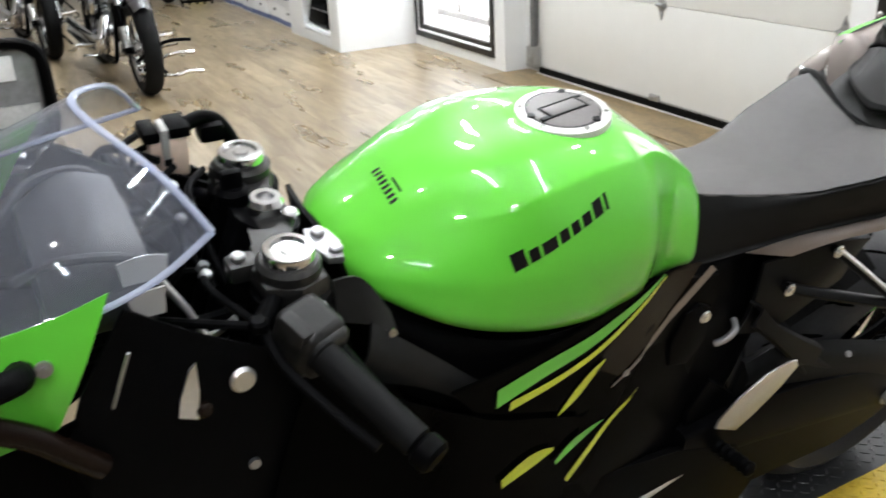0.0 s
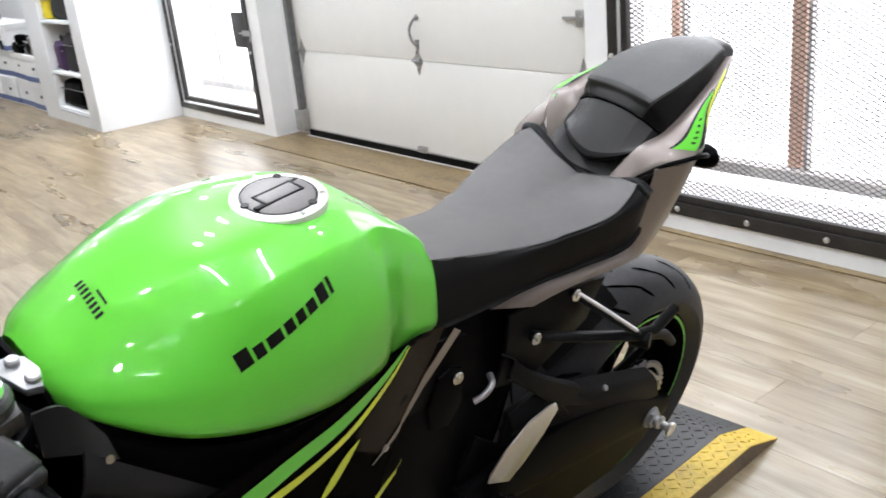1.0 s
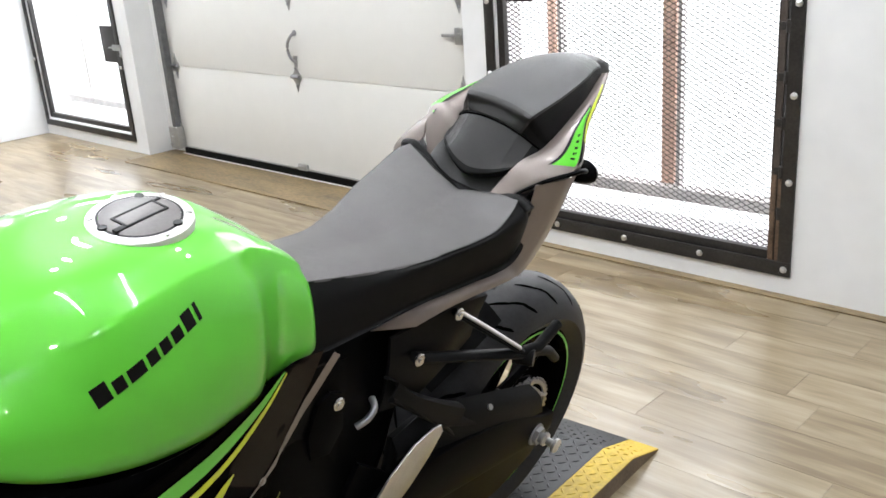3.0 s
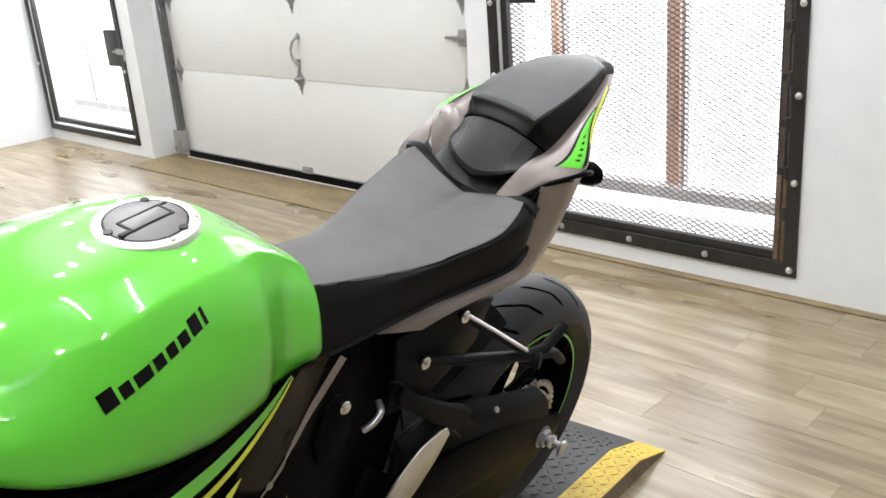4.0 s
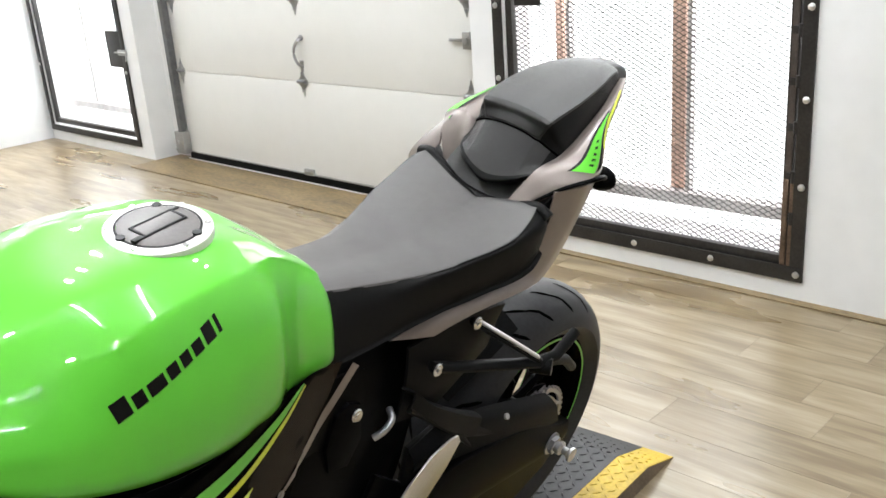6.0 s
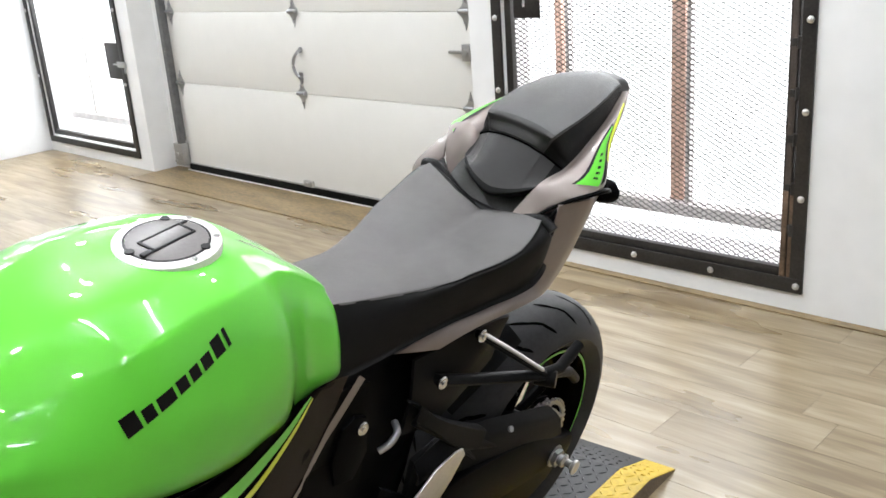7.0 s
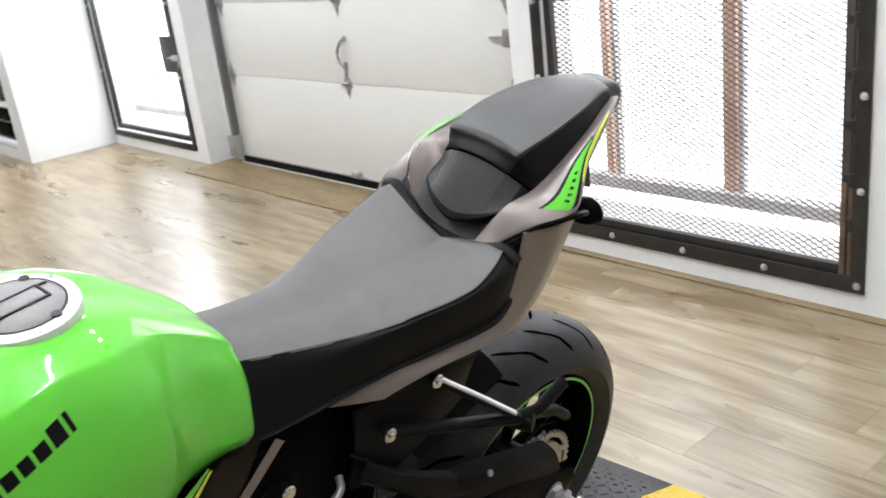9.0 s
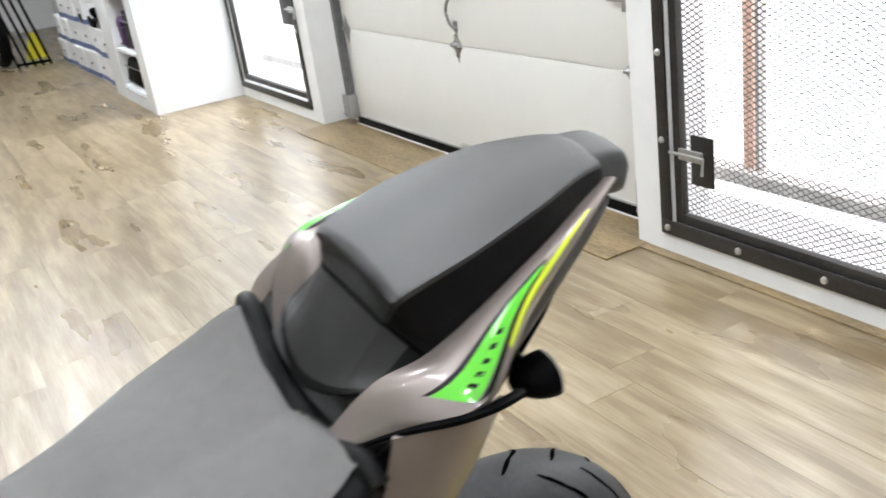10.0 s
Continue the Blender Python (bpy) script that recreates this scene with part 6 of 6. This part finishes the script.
# ---- white shelf unit ----
M_UNIT = mat("white_unit_paint", (0.81, 0.82, 0.83), 0.5, vary=0.02, scale=2)
unit = thing("shelf_unit", "white built shelf unit holding dark bags and cases", "shelf", (0, 0, 0))
UX0, UX1, UY0 = -7.45, -6.05, 1.40
part("side_panel", box(UX1 - .24, UX1, UY0, WALL - .002, 0.001, 2.6, .003), M_UNIT, unit, "smooth white end panel")
part("side_panel", box(UX0, UX0 + .42, UY0, WALL - .002, 0.001, 2.6, .003), M_UNIT, unit)
part("back_panel", box(UX0 + .42, UX1 - .24, WALL - .02, WALL - .002, 0.001, 2.6), M_UNIT, unit)
part("plinth", box(UX0 + .42, UX1 - .24, UY0 + .002, WALL - .021, 0.001, .13, .003), M_UNIT, unit, "white plinth")
for z in (.42, .85, 1.3, 1.75):
    part("shelf_board", box(UX0 + .421, UX1 - .241, UY0 + .006, WALL - .021, z, z + .022, .002), M_UNIT, unit, "white shelf board")
part("plinth_line", box(UX0 + .45, UX1 - .25, UY0 - .004, UY0 + .001, .095, .105), mat("grey_line", (0.5, 0.5, 0.5), 0.5), unit)
M_BAG = mat("black_fabric", (0.012, 0.012, 0.013), 0.8, vary=0.4, scale=20, bump=0.4, bump_scale=120)
M_PURPLE = mat("purple_fabric", (0.055, 0.02, 0.08), 0.7, vary=0.3)


def bag(name, label, x0, x1, y0, y1, z0, z1, material, seed):
    rng = random.Random(seed)
    t = thing(name, label, "bag", ((x0 + x1) / 2, (y0 + y1) / 2, z0))
    w, d, h = (x1 - x0) / 2, (y1 - y0) / 2, z1 - z0
    bm = box(-w, w, -d, d, 0, h, min(w, d, h) * .3, seg=3)
    for v in bm.verts:
        v.co += Vector((rng.uniform(-1, 1), rng.uniform(-1, 1), rng.uniform(-1, 1))) * .012
        v.co.z = max(v.co.z, 0)
        v.co.x *= 1 - .18 * v.co.z / h
    part("body", bm, material, t)
    part("handle", tube(spline([(-w * .4, -d * .6, h * .97), (-w * .2, -d * .7, h + .04), (w * .2, -d * .7, h + .04), (w * .4, -d * .6, h * .97)], 4), .012, 8), M_BAG, t)
    part("lid_seam", box(-w * .95, w * .95, -d - .006, -d + .01, h * .7, h * .73, .002), M_STEEL, t)
    return t


bag("hard_case", "black hard pannier case on the bottom shelf", -6.98, -6.40, 1.43, 1.85, .132, .36, M_BLACK_PLASTIC, 1)
bag("travel_bag", "black soft travel bag on a white shelf", -6.72, -6.33, 1.44, 1.85, .443, .76, M_BAG, 2)
bag("small_bag", "small purple and black bag on a shelf", -7.0, -6.76, 1.45, 1.8, .443, .68, M_PURPLE, 3)
M_YBAG = mat("yellow_fabric", (0.70, 0.55, 0.02), 0.7, vary=0.2, scale=15)
bag("yellow_bag", "small yellow bag on the upper shelf", -7.01, -6.86, 1.44, 1.75, .873, 1.10, M_YBAG, 6)
bag("helmet_bag", "bulky black bag on the upper shelf", -6.84, -6.42, 1.45, 1.85, .873, 1.15, M_BAG, 4)

# ---- stacked storage boxes ----
M_CARTON = mat("white_carton", (0.74, 0.74, 0.73), 0.7, vary=0.05, scale=6)
M_BAND = mat("slate_blue_print", (0.10, 0.13, 0.26), 0.6, vary=0.2, scale=20)
M_HOLE = mat("dark_hole", (0.02, 0.02, 0.02), 0.8)
proto = thing("storage_box", "white cardboard storage box with a slate blue band", "box", (0, 0, -50), "stacked storage boxes")
part("body", box(-.24, .24, -.16, .16, 0.0, .225, .004), M_CARTON, proto)
part("lid", box(-.247, .247, -.167, .167, .205, .262, .005), M_CARTON, proto, "white carton lid")
part("blue_band", box(-.2415, .2415, -.1616, .1616, .012, .060), M_BAND, proto, "slate blue printed band")
part("hand_hole", box(-.03, .03, -.164, -.158, .125, .15, .002), M_HOLE, proto, "dark hand hole")
rng = random.Random(11)
spots = []
for tier in range(3):
    for k in range(6 if tier < 2 else 3):
        spots.append((-7.72 - .51 * k - .01 * tier - (.9 if tier == 2 else 0), 1.62 + rng.uniform(-.015, .015), .263 * tier + .001, rng.uniform(-3, 3)))
for n, (x, y, z, a) in enumerate(spots):
    if n == 0:
        proto.matrix_world = pose(x, y, z, 0, 0, a)
    else:
        copy_thing(proto, pose(x, y, z, 0, 0, a))
for k, (x, z) in enumerate(((-7.75, .527), (-8.15, .527), (-8.62, .527), (-9.3, .79))):
    g = thing("machine_part", "grey and black machine part lying on the boxes", "machine part", (x, 1.55, z), "parts on the boxes")
    part("casing", joined([box(-.14, .14, -.10, .10, 0, .07, .02), tube(spline([(-.12, 0, .06), (-.05, -.05, .14), (.08, .02, .12), (.13, .0, .05)], 4), .03, 10)]), M_STEEL if k != 1 else M_BLACK_PLASTIC, g)
    part("flange", disc((.02, -.1, .06), (0, 1, .2), .05, .02, 16), M_BLACK_METAL, g)

# ---- far end: rack and yellow sign ----
rack = thing("wheel_rack", "black metal rack with slanting legs", "rack", (-10.45, 1.30, 0))
for k in range(5):
    y = -.085 * k
    part("leg", tube([(-.03 * k, y, 0.0), (-.03 * k - .04, y - .20, 1.0)], .015, 8), M_BLACK_METAL, rack)
part("rail", tube([(-.04, -.19, .96), (-.16, -.55, .96)], .016, 8), M_BLACK_METAL, rack)
part("rail", tube([(0, .01, .04), (-.12, -.35, .04)], .016, 8), M_BLACK_METAL, rack)
M_TAG = mat("yellow_plastic", (0.72, 0.66, 0.03), 0.4, vary=0.05)
sign = thing("floor_sign", "small yellow wedge sign standing on the floor", "sign", (-11.3, 1.27, 0))
for k in (-1, 1):
    part("sign_board", prism([(-.13, 0), (.13, 0), (.03, .30), (-.03, .30)], .012, .004, axis="x", at=k * .045), M_TAG, sign, "yellow plastic board")

# ---- parked cruisers in the background ----
M_DKPAINT = mat("black_tank_paint", (0.01, 0.01, 0.013), 0.12, coat=1.0)


def cruiser(place, turn, paint, label):
    """A parked cruiser; its front points along +x, the origin lies under its front axle."""
    c = thing("cruiser_motorcycle", label, "motorcycle", place, "parked cruisers")
    c.rotation_euler = (0, radians(0), radians(turn))

    def wheel_at(x, r, w, nm):
        prof = [(r - w + w * math.sin(math.pi * k / 10) ** .8, -w * math.cos(math.pi * k / 10)) for k in range(11)]
        t = part(nm, lathe([(r * .72, -w * .7)] + prof[1:-1] + [(r * .72, w * .7)], (x, 0, r), (0, 1, 0), 40), M_GRIP, c, "thick black tyre")
        part("rim", lathe([(r * .73, -w * .75), (r * .68, -w * .5), (r * .68, w * .5), (r * .73, w * .75)], (x, 0, r), (0, 1, 0), 40), M_CHROME, t, "chrome rim")
        part("hub", disc((x, 0, r), (0, 1, 0), .05, .14, 16), M_CHROME, t)
        part("brake_disc", disc((x, .07, r), (0, 1, 0), .14, .006, 28, hole=.09), M_STEEL, t)
        for k in range(9):
            a = 2 * math.pi * k / 9
            part("spoke", tube([(x + .04 * math.sin(a), 0, r + .04 * math.cos(a)), (x + r * .68 * math.sin(a), 0, r + r * .68 * math.cos(a))], .011, 6), M_BLACK_METAL, t)

    wheel_at(0, .33, .068, "front_tyre")
    wheel_at(-1.62, .33, .08, "rear_tyre")
    for s in (-1, 1):
        part("fork_leg", tube([(.0, s * .10, .30), (-.13, s * .10, .62)], .030, 12), M_BLACK_METAL, c, "black fork leg")
        part("fork_tube", tube([(-.13, s * .10, .62), (-.24, s * .10, .92)], .022, 12), M_CHROME, c, "chrome fork tube")
        part("turn_signal", disc((-.18, s * .17, .78), (1, 0, 0), .030, .05, 16, bevel=.012), M_CHROME, c, "chrome turn signal")
        part("handlebar", tube(spline([(-.26, s * .05, .98), (-.28, s * .18, 1.10), (-.38, s * .34, 1.08), (-.50, s * .40, 1.04)], 4), .013, 10), M_CHROME, c, "chrome handlebar")
        part("mirror", disc((-.34, s * .38, 1.18), (1, 0, .1), .055, .02, 18, bevel=.006), M_CHROME, c)
        part("foot_peg", tube([(-.62, s * .16, .30), (-.60, s * .36, .32)], .014, 8), M_CHROME, c, "chrome foot peg")
        part("pedal", tube(spline([(-.60, s * .18, .27), (-.48, s * .24, .25), (-.40, s * .34, .27)], 4), .010, 8), M_CHROME, c, "chrome pedal")
    part("headlight", lathe([(0, .06), (.05, .055), (.085, .03), (.095, 0), (.08, -.06), (.0, -.10)], (-.15, 0, .80), (1, 0, 0), 28), M_CHROME, c, "chrome round headlight")
    part("headlight_glass", disc((-.088, 0, .80), (1, 0, 0), .075, .01, 28), mat("lamp_glass", (0.75, 0.75, 0.75), 0.1, vary=0.1), c)
    part("clamp", box(-.29, -.20, -.13, .13, .88, .95, .02), M_CHROME, c)
    part("front_fender", sheet([[(.20, -.06, .60), (.20, 0, .63), (.20, .06, .60)], [(0, -.075, .68), (0, 0, .71), (0, .075, .68)], [(-.24, -.07, .56), (-.24, 0, .59), (-.24, .07, .56)]], .004), paint, c, "painted front fender")
    part("fuel_tank", section_loft([(-.45, [(0, .90), (.05, .90), (.09, .88), (.11, .84), (.10, .79), (.07, .76), (0, .76)]), (-.65, [(0, .95), (.07, .945), (.13, .92), (.15, .86), (.14, .79), (.08, .76), (0, .76)]), (-.92, [(0, .86), (.05, .855), (.09, .84), (.10, .80), (.09, .77), (.06, .75), (0, .75)])], 4, 3, lambda p: Vector((p.y, p.x, p.z))), paint, c, "painted teardrop fuel tank")
    part("seat", section_loft([(-.90, [(0, .78), (.08, .78), (.13, .76), (.14, .73), (.13, .70), (.08, .68), (0, .68)]), (-1.20, [(0, .73), (.10, .73), (.16, .71), (.17, .68), (.15, .65), (.08, .64), (0, .64)]), (-1.60, [(0, .82), (.07, .82), (.10, .80), (.11, .78), (.10, .75), (.06, .74), (0, .74)])], 4, 3, lambda p: Vector((p.y, p.x, p.z))), M_SEAT, c, "black seat")
    part("rear_fender", sheet([[(-1.30, -.09, .64), (-1.30, 0, .70), (-1.30, .09, .64)], [(-1.62, -.10, .70), (-1.62, 0, .74), (-1.62, .10, .70)], [(-1.95, -.09, .48), (-1.95, 0, .52), (-1.95, .09, .48)]], .005), paint, c)
    for x, tilt in ((-.62, .18), (-.88, -.22)):
        part("cylinder", joined([disc((x + tilt * .03 * k, 0, .46 + .028 * k), (tilt, 0, 1), .085 if k < 8 else .07, .014, 20) for k in range(10)]), M_STEEL, c, "finned steel cylinder")
    part("crankcase", box(-1.02, -.50, -.13, .13, .20, .46, .05), M_CHROME, c, "polished crankcase")
    part("engine_cover", disc((-.66, -.14, .34), (0, 1, 0), .12, .04, 28, bevel=.012), M_CHROME, c, "round chrome cover")
    part("frame_tube", joined([tube(spline([(-.28, s * .05, .86), (-.40, s * .10, .35), (-.50, s * .12, .18), (-1.2, s * .12, .20), (-1.5, s * .11, .42)], 4), .018, 8) for s in (-1, 1)]), M_BLACK_METAL, c)
    for d in (0, .09):
        part("exhaust", tube(spline([(-.58, -.12, .50), (-.50, -.19, .36), (-.62, -.20, .26 + d), (-1.2, -.20, .25 + d), (-1.85, -.20, .27 + d)], 5), .034, 12), M_CHROME, c, "chrome exhaust pipe")
    for s in (-1, 1):
        part("lower_fork_cover", tube([(-.02, s * .10, .34), (-.07, s * .10, .48)], .036, 12), M_CHROME, c)
        part("air_cover", disc((-.74, s * .17, .60), (0, 1, 0), .09, .05, 24, bevel=.015), M_CHROME if s < 0 else M_BLACK_METAL, c, "round air cleaner cover")
    part("radiator", box(-.42, -.37, -.10, .10, .34, .62, .008), M_BLACK_METAL, c, "black radiator")
    part("horn", disc((-.36, .0, .30), (1, 0, 0), .05, .03, 20, bevel=.006), M_CHROME, c)
    part("instrument", disc((-.24, 0, 1.02), (.5, 0, .86), .055, .04, 24, bevel=.006), M_CHROME, c, "round chrome instrument")
    part("side_stand", tube([(-.8, .14, .22), (-.72, .30, .0)], .012, 8), M_BLACK_METAL, c)
    return c


cruiser((-5.45, -.27, 0), 4, M_DKPAINT, "black cruiser motorcycle with chrome fork and round headlight")
cruiser((-7.6, -.76, 0), 6, M_DKPAINT, "black cruiser motorcycle parked further back")
cruiser((-9.9, -.55, 0), 0, M_DKPAINT, "black cruiser motorcycle at the far end")
cruiser((-11.0, .86, 0), 8, M_DKPAINT, "black cruiser motorcycle standing beside the rack")
tag = thing("lever_tag", "yellow tag hanging from a chrome lever of a cruiser", "tag", (-5.86, 0.276, 0.789))
part("tag_board", prism([(-.075, -.20), (.04, -.21), (.07, 0), (-.02, 0)], .01, .003, axis="x", at=0), M_TAG, tag, "yellow plastic tag")
part("lever", tube(spline([(.0, .02, .0), (.02, -.12, .035), (.03, -.30, .07)], 4), .009, 8), M_CHROME, tag, "chrome lever")

crash = thing("paddock_stand", "black and chrome wheel stand beside a parked cruiser", "stand", (-5.35, -.16, 0))
for k, (y, z) in enumerate(((.10, .38), (.11, .29), (.16, .15))):
    part("arm", tube(spline([(-.12, -.16, .16 + .04 * (2 - k)), (.0, y - .10, z - .02), (.02, y, z), (.05, y + .10, z - .005)], 4), .013, 8), M_CHROME if k else M_BLACK_METAL, crash, "chrome stand arm")


# ---- dark motorcycle standing beyond the green one ----
tourer = thing("touring_motorcycle", "black motorcycle with a framed side panel", "motorcycle", (-1.25, -1.065, -0.03))
part("tail_body", section_loft([
    (-1.3, [(0, .92), (.10, .91), (.16, .86), (.18, .76), (.16, .62), (.10, .52), (0, .50)]),
    (-.7, [(0, .84), (.10, .83), (.15, .79), (.17, .72), (.15, .60), (.09, .52), (0, .50)]),
    (-.15, [(0, .78), (.08, .77), (.13, .74), (.14, .69), (.13, .60), (.08, .55), (0, .54)]),
    (.04, [(0, .72), (.05, .715), (.08, .70), (.09, .66), (.08, .61), (.05, .58), (0, .575)])], 4, 3, lambda p: Vector((p.x - .12, p.y, p.z))), M_DKPAINT, tourer, "gloss black tail body")
wheel_t = part("rear_tyre", lathe([(.21, -.06), (.25, -.075), (.30, -.05), (.315, 0), (.30, .05), (.25, .075), (.21, .06)], (-.12, -.32, .345), (1, 0, 0), 40), M_GRIP, tourer, "black rear tyre")
part("rim", lathe([(.215, -.055), (.20, -.04), (.20, .04), (.215, .055)], (-.12, -.32, .315), (1, 0, 0), 40), M_BLACK_METAL, wheel_t)
for k in range(8):
    a = math.pi * k / 4
    part("spoke", tube([(-.12, -.32 + .04 * math.sin(a), .315 + .04 * math.cos(a)), (-.12, -.32 + .2 * math.sin(a), .315 + .2 * math.cos(a))], .012, 6), M_STEEL, wheel_t)
frame_bm = loft([[(x, -.17 + .17 * s * math.copysign(abs(math.cos(a)) ** .45, math.cos(a)), .925 + .15 * s * math.copysign(abs(math.sin(a)) ** .45, math.sin(a))) for a in [2 * math.pi * k / 40 for k in range(40)]] for x, s in ((0, .82), (.012, .86), (.016, .95), (.006, 1.0), (-.02, 1.0), (-.02, .80), (0, .82))], cap=False)
panel_t = part("panel_frame", frame_bm, M_BLACK_PLASTIC, tourer, "thick black rounded frame")
part("panel_glass", box(-.008, -.002, -.305, -.035, .805, 1.045, .02), mat("grey_panel", (0.20, 0.20, 0.205), 0.2, vary=0.3, scale=5), panel_t, "grey shiny panel")
# the highlight on the shiny panel, built as a white strip
part("pale_strip", box(-.0015, .002, -.24, -.09, .965, 1.03, .004), mat("white_panel_highlight", (0.82, 0.82, 0.83), 0.3, vary=0.1), panel_t, "white strip standing in for a highlight on the panel")
part("pale_strip", box(-.0015, .001, -.295, -.045, .845, .90, .004), mat("pale_panel_strip", (0.5, 0.5, 0.5), 0.3, vary=0.2), panel_t, "pale grey strip on the panel")
part("frame_leg", joined([tube([(-.03, -.08, .79), (-.10, -.10, .70)], .02, 8), tube([(-.03, -.26, .79), (-.10, -.28, .72)], .02, 8)]), M_BLACK_PLASTIC, tourer)
part("side_bag", box(-.06, .02, -.55, -.06, .40, .74, .05), M_BLACK_PLASTIC, tourer, "black side pannier")
part("swing_arm", tube([(-.02, -.32, .315), (-.04, -.80, .42)], .025, 8), M_BLACK_METAL, tourer)
part("engine", box(-.30, .04, -1.35, -.80, .22, .60, .06), M_BLACK_METAL, tourer)
part("front_tyre", lathe([(.21, -.05), (.25, -.062), (.30, -.04), (.312, 0), (.30, .04), (.25, .062), (.21, .05)], (-.12, -1.82, .342), (1, 0, 0), 40), M_GRIP, tourer)
part("fork", tube([(-.12, -1.82, .312), (-.12, -1.50, .95)], .03, 10), M_BLACK_METAL, tourer)

# ---- floor planks ----
def plank_mesh(length, width):
    me = bpy.data.meshes.new("plank")
    b = box(-length / 2, length / 2, -width / 2, width / 2, -0.006, 0)
    b.to_mesh(me)
    b.free()
    me.materials.append(M_PLANK)
    return me


rng = random.Random(4)
PW, PL = 0.178, 1.2
one = plank_mesh(PL - 0.001, PW - 0.001)
rest = []
for r in range(int((BACK - Y_S) / PW)):
    y = WALL - PW / 2 - r * PW
    x = X_L - rng.random() * PL
    while x < X_R:
        cx = x + PL / 2
        if -7.4 < cx < 1.9 and y > -1.6:
            ob = new("plank", one)
            ob.parent, ob.location = floor, (cx, y, 0)
        else:
            rest.append((max(x, X_L), min(x + PL, X_R), y))
        x += PL
bm = bmesh.new()
for x0, x1, y in rest:
    v = [bm.verts.new((x + (.0005 if x == x0 else -.0005), y + sy * (PW / 2 - .0005), 0)) for x, sy in ((x0, -1), (x1, -1), (x1, 1), (x0, 1))]
    bm.faces.new(v)
tagged(done(bm, "planking", M_PLANKING, floor), kind="stuff")
